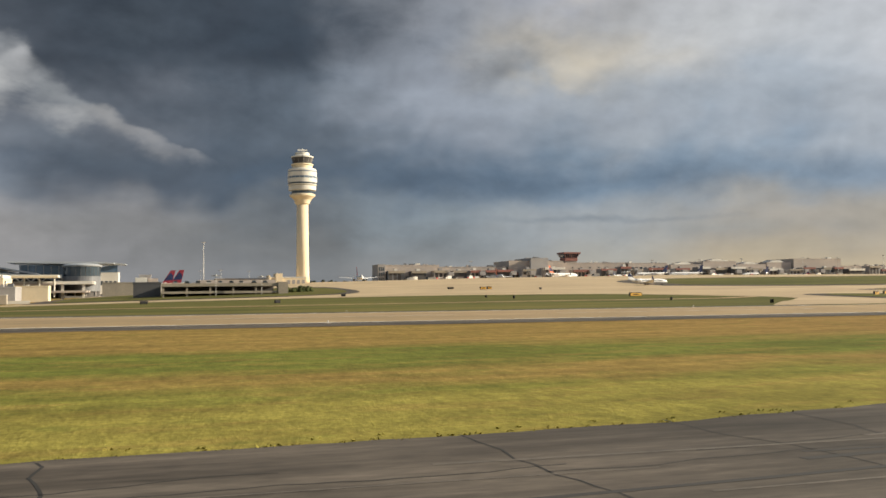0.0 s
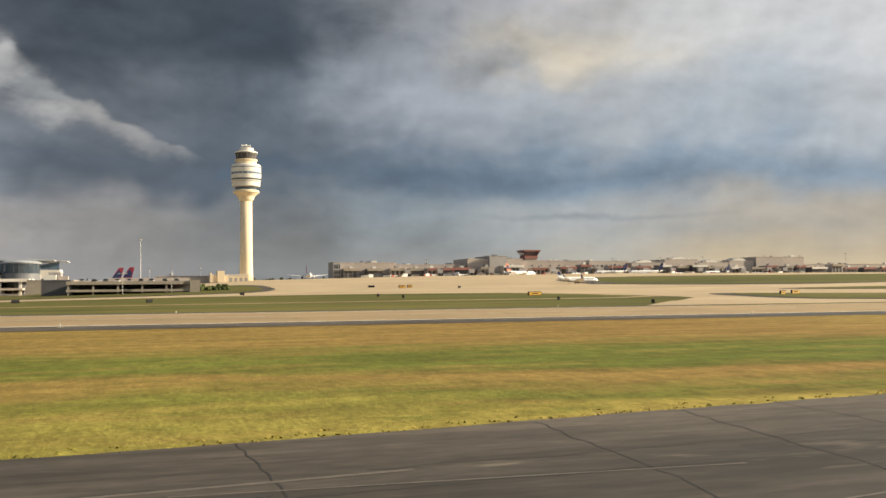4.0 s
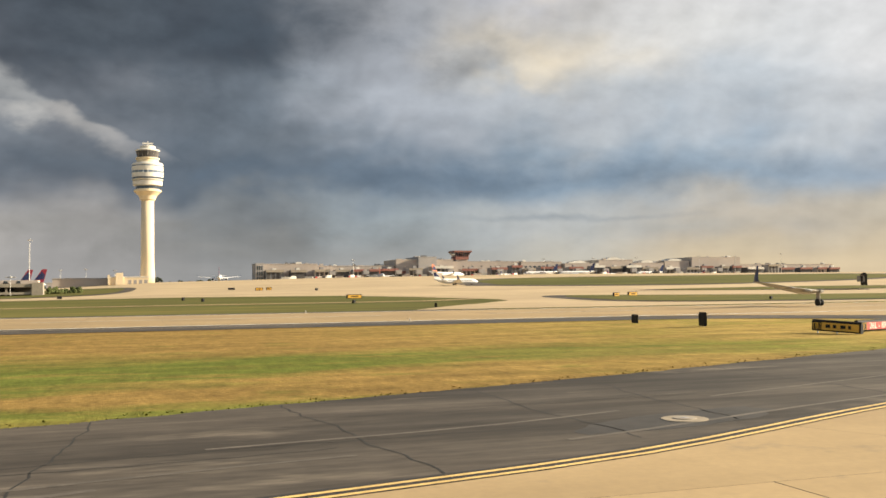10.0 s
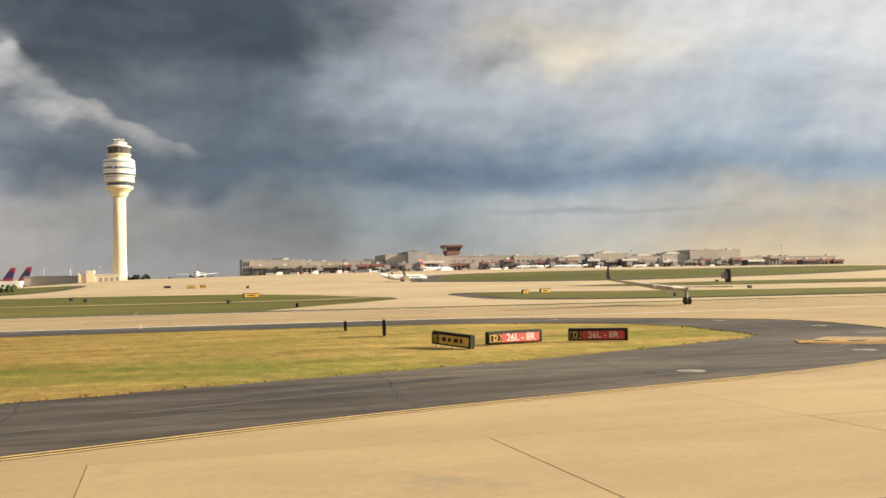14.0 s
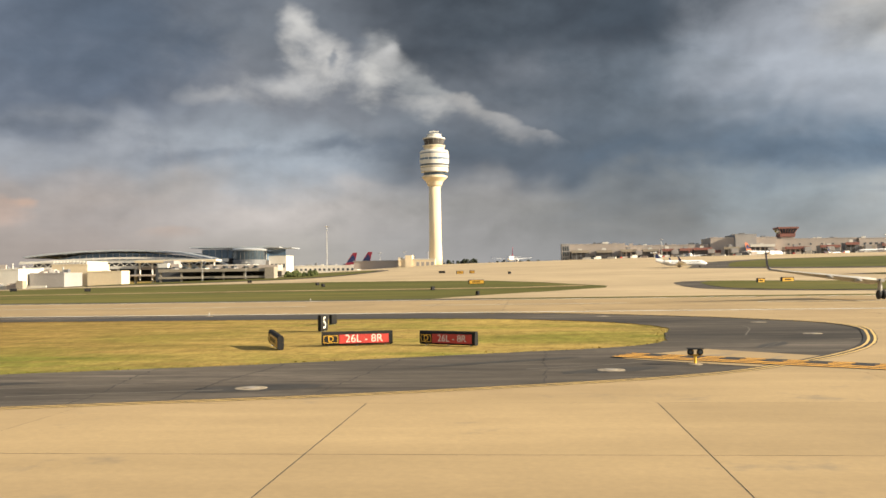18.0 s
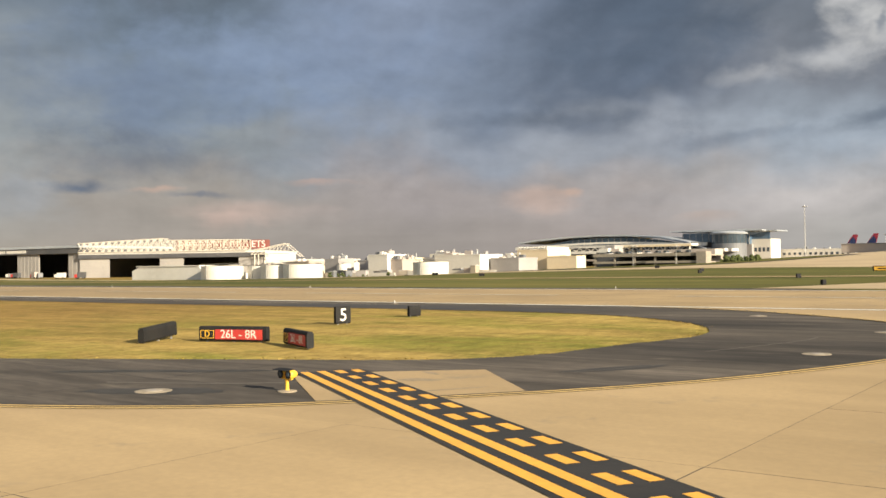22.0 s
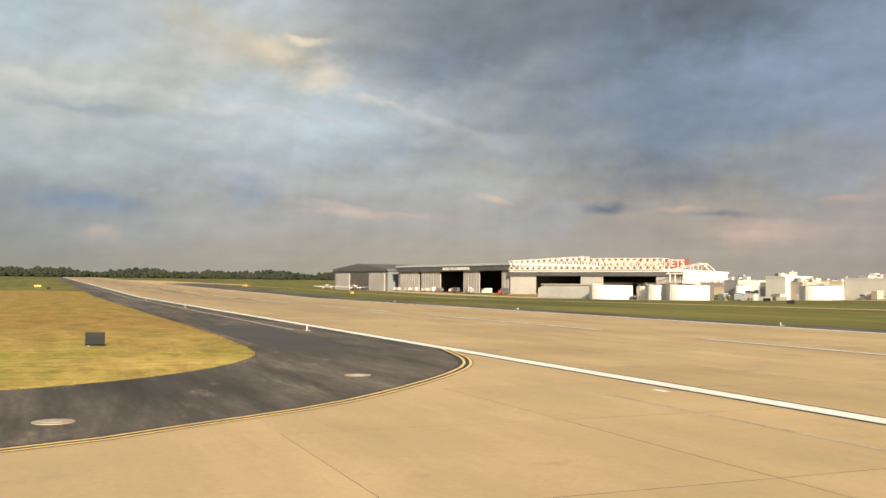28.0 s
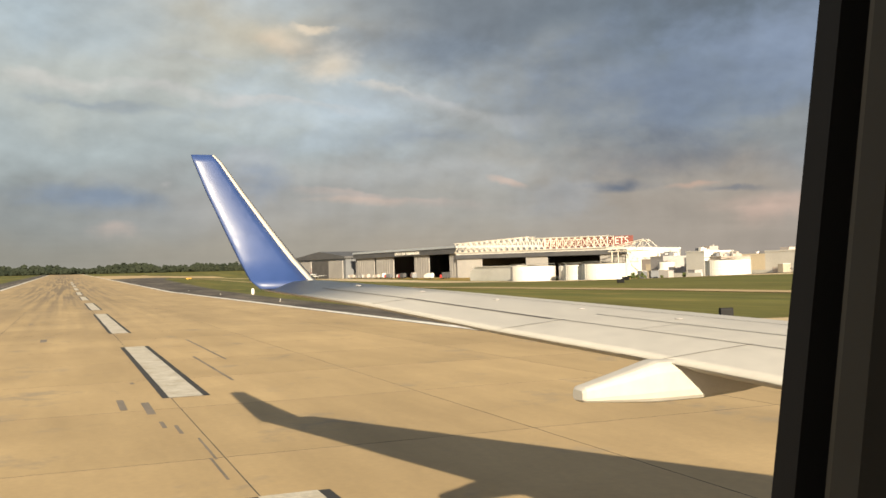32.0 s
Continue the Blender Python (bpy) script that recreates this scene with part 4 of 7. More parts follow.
def lay_slabs():
    for i in range(15):
        for j in range(16):
            x0, y0 = 62.0 + i * 8.6, -34 + j * 8.03
            c = tidy(clip_cell(taxi_poly, x0, x0 + 8.6, y0, y0 + 8.03))
            if c:
                full = abs(sum(p[0] * q[1] - q[0] * p[1] for p, q in zip(c, c[1:] + c[:1]))) / 2 > 8.6 * 8.03 - 0.01
                slab(c, 0.05, taxiway, whole=full)
    for i in range(20):
        for j in range(6):
            x0, y0 = 30.0 + i * 8.6, 94.62 + j * 7.627
            slab([(x0, y0), (x0 + 8.6, y0), (x0 + 8.6, y0 + 7.627), (x0, y0 + 7.627)], 0.048, runway)
    rest = sheet("rest", clip_cell(taxi_poly, -300, 62, -34, 94.5), "concrete", 0.05)
    sheet("rest", clip_cell(taxi_poly, 191, 235, -34, 94.5), "concrete", 0.05, bm=rest)
    tagged(part("slab_field", rest, "concrete", taxiway), kind="stuff")
    rest = sheet("rest", [(-1900, 94.6), (30, 94.6), (30, 140.4), (-1900, 140.4)], "concrete", 0.048)
    sheet("rest", [(202, 94.6), (900, 94.6), (900, 140.4), (202, 140.4)], "concrete", 0.048, bm=rest)
    tagged(part("slab_field", rest, "runway", runway), kind="stuff")


def straight(x0, x1, y, step=10.0):
    n = max(2, int(abs(x1 - x0) / step))
    return [Vector((x0 + (x1 - x0) * i / n, y)) for i in range(n + 1)]


# runway markings
for y in (95.15, 139.85):
    line = straight(-1900, 900, y)
    part("edge_line_border", ribbon(line, -0.66, 0.66, 0.054), "black_line", runway)
    part("edge_line", ribbon(line, -0.46, 0.46, 0.060), "white_line", runway)
for x0, x1 in ((145.9, 172.0), (105.5, 130.6), (50.3, 91.1), (0, 36), (-61, -24), (-122, -85), (-183, -146), (-244, -207), (-305, -268), (-366, -329)):
    line = straight(x0, x1, 118.0, 5.0)
    part("centreline_border", ribbon(line, -0.78, 0.78, 0.054), "black_line", runway)
    part("centreline_stripe", ribbon(line, -0.55, 0.55, 0.060), "worn_line", runway)

# double yellow line at the taxiway's edge
part("edge_marking_border", ribbon(TAXI_EDGE, -0.62, 0.10, 0.056), "black_line", taxiway)
for o in (-0.17, -0.50):
    part("edge_marking", ribbon(TAXI_EDGE, o - 0.07, o + 0.07, 0.062), "edge_yellow", taxiway)

# hold line: two solid and two broken yellow bars on black
hold_a, hold_d = Vector((122.25, 45.35)), Vector((0.8415, -0.5402))
hold = [hold_a + hold_d * (k * 0.3) for k in range(150)]
part("hold_line_border", ribbon(hold, -0.2, 2.22, 0.066), "black_line", taxiway)
for k, o in enumerate((-0.04, 0.56, 1.16, 1.76)):
    part("hold_bar" if k < 2 else "hold_dash", ribbon(hold, o, o + 0.30, 0.072, dash=None if k < 2 else 0.9), "yellow_line", taxiway)
part("patch", sheet("patch", [(124.3, 47.0), (127.2, 49.4), (131.4, 45.3), (130.3, 42.9), (127.6, 40.6), (122.6, 44.6)], "concrete", 0.045), "concrete", shoulder)

for k, (x, y, rx, ry, turn, where) in enumerate(((127.0, 45.9, 0.75, 0.35, 20, "pad"), (129.3, 44.6, 1.1, 0.12, 60, "pad"), (128.4, 43.0, 0.5, 0.2, 10, "pad"), (126.2, 47.6, 0.6, 0.15, -30, "pad"),
                                                 (73.4, 21.1, 3.2, 0.95, 18, "asphalt"), (108.9, 34.2, 2.6, 0.9, 20, "asphalt"), (121.7, 39.7, 2.2, 0.8, 30, "asphalt"), (131.0, 52.0, 2.2, 0.5, 60, "asphalt"), (117.5, 43.5, 4.2, 0.45, 32, "asphalt"), (96.0, 34.5, 5.0, 0.5, 20, "asphalt"))):
    ring = []
    for i in range(22):
        q = 6.28319 * i / 22
        r = 1 + 0.35 * noise.noise(Vector((2.1 * math.cos(q), 2.1 * math.sin(q), k * 3.7)))
        px, py = rx * r * math.cos(q), ry * r * math.sin(q)
        a0 = radians(turn)
        ring.append((x + px * math.cos(a0) - py * math.sin(a0), y + px * math.sin(a0) + py * math.cos(a0)))
    part("stain", sheet("stain", ring, "stain", 0.049 if where == "pad" else 0.034), "pad_stain" if where == "pad" else "stain", shoulder)

part("patch", sheet("patch", [(76, 85.3), (78.5, 91.1), (95, 91.0), (112, 89.3), (113, 88.2), (109, 85.2), (92, 85.0)], "stain", 0.033), "fresh_asphalt", shoulder, "darker patch of fresh asphalt")
part("faded_stripe", ribbon(straight(-420, 86, 91.8, 4.0), -0.17, 0.17, 0.037), "faded_paint", shoulder, "faded white stripe")
part("faded_stripe", ribbon(straight(129, 151, 91.15, 1.0), -0.07, 0.07, 0.056), "faded_paint", taxiway, "faded white stripe")
part("paint_dash", ribbon(straight(133.6, 134.4, 93.7, 0.4), -0.14, 0.14, 0.056), "white_line", taxiway)
rnd = random.Random(8)
for k in range(44):
    i = rnd.randrange(60, len(TAXI_EDGE) - 12)
    n = rnd.randrange(2, 8)
    off = rnd.uniform(0.8, 6.5)
    w = rnd.uniform(0.06, 0.24)
    drift = rnd.uniform(-0.25, 0.25)
    line = [p + Vector((-0.3, 0.95)) * drift * m for m, p in enumerate(TAXI_EDGE[i:i + n + 1])]
    part("scuff_mark", ribbon(line, off, off + w, 0.035), rnd.choice(("scuff", "scuff", "fresh_asphalt")), shoulder)

# far pavements and the greener grass beyond the runway
far_grass = part("far_grass", sheet("far_grass", [(-1780, 140.6), (118, 140.6), (240, 149), (240, 262), (-30, 262), (-60, 285), (-640, 275), (-640, 690), (-1780, 690)], "green", 0.012), "green")
tagged(far_grass, "darker green mown grass beyond the runway", "grass", kind="structure")
near_grass = part("far_grass", sheet("near_grass", [(-1780, -290), (-330, -290), (-170, 84.6), (-1780, 84.6)], "green", 0.012), "green")
tagged(near_grass, "darker green mown grass beside the far runway end", "grass", kind="structure")
exit_way = part("exit_taxiway", sheet("exit", [(-462, 140.4), (-760, 140.4), (-860, 262), (-780, 262), (-652, 229), (-570, 185), (-500, 159)], "concrete", 0.036), "concrete")
tagged(exit_way, "pale concrete exit taxiway curving off the runway", "taxiway", kind="structure")
apron_poly = [(-700, 240), (-230, 236), (30, 243), (88, 232), (109, 226), (122, 209), (134, 186), (133, 178), (124, 168), (112, 156), (104, 146.2), (420, 146.2), (640, 300), (700, 720), (-40, 720), (-40, 268), (-700, 268)]
apron = part("apron", sheet("apron", apron_poly, "apron", 0.06), "apron")
tagged(apron, "wide tan concrete apron and taxiways before the terminals", "apron", kind="structure")
road = part("perimeter_road", ribbon(curve([(-900, 190), (-300, 188), (-60, 186), (30, 184.5), (85, 183), (118, 184), (130, 190)], 8.0), -1.6, 1.6, 0.08), "concrete")
tagged(road, "narrow pale service road through the grass", "road", kind="structure")
for pts, lab in ((((147, 178), (150, 166), (165, 157), (198, 153), (260, 153), (300, 165), (260, 178), (206, 186), (172, 196), (155, 202), (148, 195)), "thin grass island between taxiways"),
                 (((190, 228), (215, 218), (243, 214), (300, 214), (330, 228), (263, 243), (205, 236)), "thin grass island between taxiways"),
                 (((168, 300), (200, 278), (250, 275), (320, 300), (400, 350), (480, 420), (470, 470), (330, 440), (240, 430), (190, 380)), "grass bank below the terminal apron"),
                 (((-38, 268), (10, 262), (40, 268), (55, 285), (62, 330), (60, 400), (30, 420), (-38, 420)), "low grass mound beside the apron")):
    loop = curve([*pts, pts[0]], 4.0)
    rim = part("asphalt_rim", sheet("rim", [tuple(p) for p in loop], "asphalt", 0.10), "asphalt")
    tagged(rim, "dark asphalt rim round a grass island", "pavement", kind="structure")
    c = sum((Vector(p) for p in pts), Vector((0, 0))) / len(pts)
    isl = part("grass_island", sheet("isle", [tuple(c + (p - c) * 0.9) for p in loop], "green", 0.16), "green")
    tagged(isl, lab, "grass", kind="structure")

# ---- control tower ----


def control_tower(x, y):
    z0 = ground_z(x, y)
    t = thing("control_tower", "tall cream concrete airport control tower with a dark glazed cab", "tower", (x, y, z0))
    h = lambda z: z - z0
    part("shaft", lathe([(3.7, -0.5), (3.6, 4), (3.3, 12), (3.15, h(51.5))], 40), "tower", t, smooth=True)
    part("neck", lathe([(3.2, h(51.4)), (3.9, h(52.0)), (4.2, h(53.0)), (4.6, h(54.0)), (6.3, h(55.6)), (6.9, h(56.0)), (6.9, h(56.9)), (6.2, h(57.1))], 40), "tower", t)
    part("lower_ring", lathe([(5.9, h(57.1)), (5.9, h(59.0)), (7.4, h(59.2)), (7.5, h(61.3)), (6.6, h(61.5))], 40), "tower_white", t)
    part("lower_ring_glazing", lathe([(6.05, h(57.4)), (6.05, h(58.8))], 40), "glass", t)
    part("drum", lathe([(6.7, h(61.4)), (7.7, h(62.0)), (7.85, h(63.4)), (7.85, h(70.2)), (7.3, h(70.9)), (5.6, h(71.2))], 40), "tower_white", t)
    for za, zb in ((62.5, 63.3), (65.6, 66.7), (69.0, 69.5)):
        part("drum_glazing", lathe([(7.87, h(za)), (7.87, h(zb))], 40), "blue_glass" if za > 65 else "glass", t)
    for k in range(20):
        b = 6.28319 * k / 20
        part("mullion", beam((7.9 * math.cos(b), 7.9 * math.sin(b), h(65.5)), (7.9 * math.cos(b), 7.9 * math.sin(b), h(66.8)), 0.12), "tower_white", t)
    part("upper_collar", lathe([(5.6, h(71.1)), (5.4, h(72.6)), (6.0, h(73.0)), (6.0, h(73.6)), (5.2, h(73.8))], 40), "tower", t)
    part("cab_glazing", lathe([(5.0, h(73.7)), (5.8, h(77.2))], 24), "void", t, "dark slanted cab windows")
    for k in range(12):
        b = 6.28319 * k / 12
        part("cab_mullion", beam((5.05 * math.cos(b), 5.05 * math.sin(b), h(73.7)), (5.86 * math.cos(b), 5.86 * math.sin(b), h(77.2)), 0.06), "grey", t)
    part("cab_roof", lathe([(6.0, h(77.1)), (6.1, h(77.7)), (5.0, h(78.2)), (3.9, h(78.3)), (3.9, h(79.8)), (3.3, h(80.0))], 32), "tower_white", t)
    part("radar", box(-2.6, 2.6, -0.3, 0.3, h(81.0), h(81.7)), "tower_white", t)
    part("antenna_mast", beam((0, 0, h(80)), (0, 0, h(82.4)), 0.18, sides=8), "steel", t)
    for dx, dy in ((-2, 1), (2.2, -1), (1, 2)):
        part("aerial", beam((dx, dy, h(80)), (dx, dy, h(82.0)), 0.06, sides=5), "steel", t)
    b = thing("tower_base_building", "low cream base building beside the control tower", "building", (x - 8.5, y - 3, ground_z(x - 8.5, y - 3) - 0.3))
    part("wall", box(-10.5, 9, -6, 8, 0, 3.6), "tower", b)
    part("stair_block", box(-7, -3.4, -6.6, 6, 0, 6.0), "tower", b)
    part("corner_block", box(-10.7, -9.8, -6.4, 6, 0, 5.0), "tower", b)
    part("parapet", box(-10.8, 9.2, -6.2, -5.8, 3.6, 4.1), "tower_white", b)
    for k in range(4):
        part("door", box(-1 + k * 2.6, 0.6 + k * 2.6, -6.04, -5.9, 0.3, 2.4), "grey", b)
    a = thing("tower_annex", "long low beige wing behind the control tower base", "building", (x - 30, y + 10, ground_z(x - 30, y + 10) - 0.3))
    part("wall", box(-16, 12, -5, 8, 0, 4.2), "beige", a)
    part("roof", box(-16.3, 12.3, -5.3, 8.3, 4.2, 4.6), "grey", a)


control_tower(69.8, 515)

# ---- building blocks with real openings ----


def block(name, label, x0, x1, y0, y1, h, wall="beige", windows=(), z=None, bands=(), parapet=0.5, clutter=0, seed=1, cat="building", turn=0.0, roof="grey"):
    """A building whose front looks to -y. windows: rows of (sill, head, width, gap); bands: (bottom, top, material, proud)."""
    cx, cy = (x0 + x1) / 2, (y0 + y1) / 2
    gz = min(ground_z(x0, y0), ground_z(x1, y0), ground_z(x0, y1), ground_z(x1, y1)) - 0.2 if z is None else z
    b = thing(name, label, cat, (cx, cy, gz), turn)
    w, d = (x1 - x0) / 2, (y1 - y0) / 2
    part("wall", box(-w, w, -d, d, 0, h), wall, b)
    if parapet:
        part("roof", box(-w + 0.3, w - 0.3, -d + 0.3, d - 0.3, h, h + 0.12), roof, b)
        bm = box(-w - 0.1, w + 0.1, -d - 0.1, -d + 0.3, h, h + parapet)
        box(-w - 0.1, w + 0.1, d - 0.3, d + 0.1, h, h + parapet, bm)
        box(-w - 0.1, -w + 0.3, -d + 0.3, d - 0.3, h, h + parapet, bm)
        box(w - 0.3, w + 0.1, -d + 0.3, d - 0.3, h, h + parapet, bm)
        part("parapet", bm, wall, b)
    for lo, hi, m, proud in bands:
        part("band", box(-w - 0.02, w + 0.02, -d - proud, -d + 0.2, lo, hi), m, b)
    for lo, hi, ww, gap in windows:
        n = int((2 * w - gap) / (ww + gap))
        s = -(n * ww + (n - 1) * gap) / 2
        for k in range(n):
            xa = s + k * (ww + gap)
            f = part("window", box(xa, xa + ww, -d - 0.08, -d + 0.1, lo, hi), "grey", b)
            part("pane", box(xa + 0.12, xa + ww - 0.12, -d - 0.10, -d - 0.05, lo + 0.12, hi - 0.12), "glass", f)
    rnd = random.Random(seed)
    for k in range(clutter):
        sx, sy, sz = rnd.uniform(0.4, 2.2), rnd.uniform(0.4, 2.0), rnd.uniform(0.5, 2.0)
        px, py = rnd.uniform(-w + 2, w - 2), rnd.uniform(-d + 2, d * 0.3)
        part("roof_unit", box(px - sx, px + sx, py - sy, py + sy, h + 0.1, h + 0.1 + sz, bevel=0.08), rnd.choice(("white", "grey", "beige", "shade_metal")), b)
    return b


# terminal along the far apron
block("terminal_concourse", "beige concourse block with a glazed grey end", 149, 187, 664, 690, 12.2, "beige", ((1.2, 4.2, 3.2, 0.5),), clutter=5, seed=3)
block("glazed_pavilion", "grey glazed end pavilion of the concourse", 143.5, 149, 662, 682, 12.6, "grey", ((1, 3.8, 1.2, 0.3), (4.4, 7.6, 1.2, 0.3), (8.2, 11.4, 1.2, 0.3)))
block("terminal_concourse", "beige concourse block with roof plant", 188, 245, 672, 700, 10.4, "beige", ((1.0, 3.8, 3.2, 0.5),), bands=((4.2, 5.8, "brick_red", 1.2),), clutter=10, seed=4)
block("terminal_hall", "tall beige terminal block with blank walls", 246, 290, 670, 705, 14.2, "beige", ((1.5, 4.0, 2.6, 1.2),), bands=((3.8, 6.2, "brick_red", 1.5),), clutter=6, seed=5)
block("terminal_hall", "tall beige terminal block with blank walls", 262, 276, 666, 700, 16.0, "grey", (), clutter=2, seed=6)
block("terminal_hall", "beige terminal block below the ramp tower", 291, 345, 674, 706, 12.5, "beige", ((1.2, 4.2, 3.2, 0.5), (8.5, 9.6, 1.4, 6.0)), clutter=9, seed=7)
block("terminal_concourse", "long beige concourse with shaded gate windows", 346, 380, 672, 700, 12.0, "beige", ((1.2, 4.4, 3.2, 0.6), (7.8, 9.4, 2.0, 1.8)), clutter=5, seed=8)
for k, (xa, xb, hh) in enumerate(((381, 409, 10.6), (410, 440, 13.2), (441, 468, 10.8), (469, 492, 12.2))):
    block("terminal_concourse", "beige concourse block with shaded gate windows", xa, xb, 668, 700, hh, "beige", ((1.4, 4.8, 3.4, 0.8),), bands=((5.6, 6.6, "grey", 1.4),), clutter=4, seed=11 + k)
    v = thing("barrel_skylight", "white ribbed barrel skylight on the concourse roof", "skylight", ((xa + xb) / 2, 676, ground_z((xa + xb) / 2, 668) + hh - 0.1))
    part("vault", prism([(7 * math.cos(q), 2.4 * math.sin(q)) for q in np.linspace(0, math.pi, 13)], -5, 6), "white", v)
    for q in np.linspace(0.35, 2.8, 6):
        part("rib", beam((7.05 * math.cos(q), -5.1, 2.45 * math.sin(q)), (7.05 * math.cos(q), 6, 2.45 * math.sin(q)), 0.12), "grey", v)
block("terminal_hall", "tall plain beige end block of the concourse", 493, 539, 666, 705, 15.2, "beige", ((1.2, 4.2, 2.6, 4.0),), clutter=5, seed=20)
block("terminal_concourse", "low beige connector building", 540, 640, 676, 706, 9.6, "beige", ((1.4, 4.4, 4.0, 1.4),), clutter=6, seed=21)
for k in range(16):
    xa = 195 + k * 21 + (k % 3) * 3
    g = thing("jet_bridge", "grey passenger boarding bridge on columns", "jet bridge", (xa, 656, ground_z(xa, 656)), group="boarding bridges")
    part("tunnel", box(-1.4, 1.4, -2, 17, 3.6, 6.2, bevel=0.2), ("white", "grey", "beige")[k % 3], g)
    part("cab", box(-2.2, 2.2, -4.6, -1.9, 3.4, 6.4, bevel=0.2), "grey", g)
    part("column", box(-0.5, 0.5, 4, 5, 0, 3.7), "steel", g)
    part("wheel_carriage", box(-1.6, 1.6, -1.4, -0.4, 0, 1.0), "black", g)

# low gate rooms and baggage halls along the foot of the terminal
rnd = random.Random(61)
x = 150.0
while x < 625:
    w, h = rnd.uniform(7, 17), rnd.uniform(6.2, 9.4)
    y = 655 + rnd.uniform(0, 3)
    gr = thing("gate_annex", "low dark gate annex with a painted fascia below the terminal", "building", (x + w / 2, y, ground_z(x + w / 2, y) - 0.2))
    part("wall", box(-w / 2, w / 2, 0, 9, 0, h), rnd.choice(("grey", "dark", "shade_metal", "beige")), gr)
    part("fascia", box(-w / 2 - 0.2, w / 2 + 0.2, -0.9, 0.1, h - 1.5, h + 0.2), rnd.choice(("brick_red", "brick_red", "deck", "white")), gr)
    for k in range(int(w / 3.2)):
        # flat dark panel on the wall, painted as the shade of an open bay
        part("bay", box(-w / 2 + 0.6 + k * 3.2, -w / 2 + 2.8 + k * 3.2, -0.06, 0.1, 0.3, h - 1.8), "void", gr)
    part("roof_unit", box(-1.4, 1.2, 2, 5, h, h + rnd.uniform(0.8, 2.2), bevel=0.08), rnd.choice(("white", "grey")), gr)
    x += w + rnd.uniform(1, 9)

# old ramp tower: a stem with a flared cab
rt = thing("ramp_tower", "squat grey ramp tower with a flared red cab", "tower", (299.5, 681, ground_z(299, 681)))
z0 = ground_z(299, 681)
part("stem", box(-4.6, 4.6, -4.6, 4.6, 0, 29.7 - z0 - 1), "beige", rt)
part("cab", loft([[(-4.4 * a, -4.4 * b, 27.6 - z0) for a, b in ((1, 1), (-1, 1), (-1, -1), (1, -1))], [(-6.6 * a, -6.6 * b, 31.6 - z0) for a, b in ((1, 1), (-1, 1), (-1, -1), (1, -1))]]), "glass", rt, "dark glazed slanted windows")
part("cab_roof", box(-7.1, 7.1, -7.1, 7.1, 31.6 - z0, 32.9 - z0, bevel=0.2), "brick_red", rt, "dull red roof edge")
part("collar", box(-5.2, 5.2, -5.2, 5.2, 26.2 - z0, 28.6 - z0), "brick_red", rt)
for k in range(-3, 4):
    part("mullion", beam((k * 1.35, -4.45, 27.6 - z0), (k * 2.0, -6.65, 31.6 - z0), 0.3), "brick_red", rt)

# ---- international concourse with an arched roof ----
ic = thing("arched_concourse", "concourse with a long arched metal roof over blue glazing", "building", (-118.5, 556.3, -1.12))
ic.scale = (1.29, 1.29, 1.29)
g0 = 2.2
ROOF = [(-49, 14.4), (-38, 15.6), (-20, 16.7), (-4, 17.0), (12, 16.6), (26, 15.3), (38, 13.0), (48, 9.6)]
part("roof", prism([(x, z) for x, z in ROOF] + [(x, z - 0.7) for x, z in reversed(ROOF)], -8, 55), "roof", ic)
part("glazing", prism([(-34, 13.2), (-20, 15.2), (-4, 15.7), (12, 15.3), (26, 14.0), (38, 11.9), (44, 10.2), (40, 10.4), (-34, 12.4)], -4.0, -3.6), "blue_glass", ic)
for k in range(24):
    x = -33 + k * 3.2
    ztop = float(np.interp(x, [p[0] for p in ROOF], [p[1] for p in ROOF])) - 0.8
    part("mullion", beam((x, -4.05, 12.0 if x < 36 else 10.2), (x, -4.05, ztop), 0.09), "white", ic)
part("fascia", box(-50, 49, -9, -7.6, 11.0, 12.2), "white", ic)
arch = [(-50 + 99 * i / 20, 11.6 + 1.9 * math.sin(math.pi * i / 20)) for i in range(21)]
part("arch_rib", prism(arch + [(x, z - 0.9) for x, z in reversed(arch)], -9.6, -9.1), "white", ic, "white curved edge beam")
for k in range(22):
    x = -47 + k * 4.1
    bm = beam((x, -8.3, 11.0), (x + 2.0, -8.3, 9.2), 0.22)
    beam((x + 4.0, -8.3, 11.0), (x + 2.0, -8.3, 9.2), 0.22, bm)
    part("bracket", bm, "white", ic)
# hall box coloured dark to stand for the roof's shade
part("hall", box(-46, 47, -3.4, 50, g0, 12.4), "dark", ic, "hall below the roof, its shade put into the dark colour")
part("deck", box(-48, 62, -22, -3.5, 8.0, 9.2), "white", ic, "pale viaduct deck")
for k in range(14):
    part("column", box(-46 + k * 8, -45 + k * 8, -21, -20, g0 - 2, 8.0), "white", ic)
part("lower_deck", box(-48, 60, -26, -6, 4.6, 5.4), "beige", ic)

gp = thing("glass_rotunda", "round grey rotunda with a dark glazed upper storey", "building", (-46, 556, 3.0))
# solid dark drum in place of the shaded space between the pillars
part("undercroft", lathe([(8.6, 0), (8.6, 2.6)], 32), "void", gp)
for k in range(10):
    q = 6.28319 * k / 10
    part("pillar", beam((9.2 * math.cos(q), 9.2 * math.sin(q), 0), (9.2 * math.cos(q), 9.2 * math.sin(q), 2.8), 0.35, sides=8), "grey", gp)
part("lower_wall", lathe([(9.6, 2.5), (9.7, 10.8)], 40), "shade_metal", gp)
part("glazing", lathe([(9.5, 10.7), (9.5, 16.2)], 40), "glass", gp)
part("roof", lathe([(10.2, 16.1), (10.6, 16.8), (8.5, 17.6), (0.5, 18.0)], 40), "roof", gp)
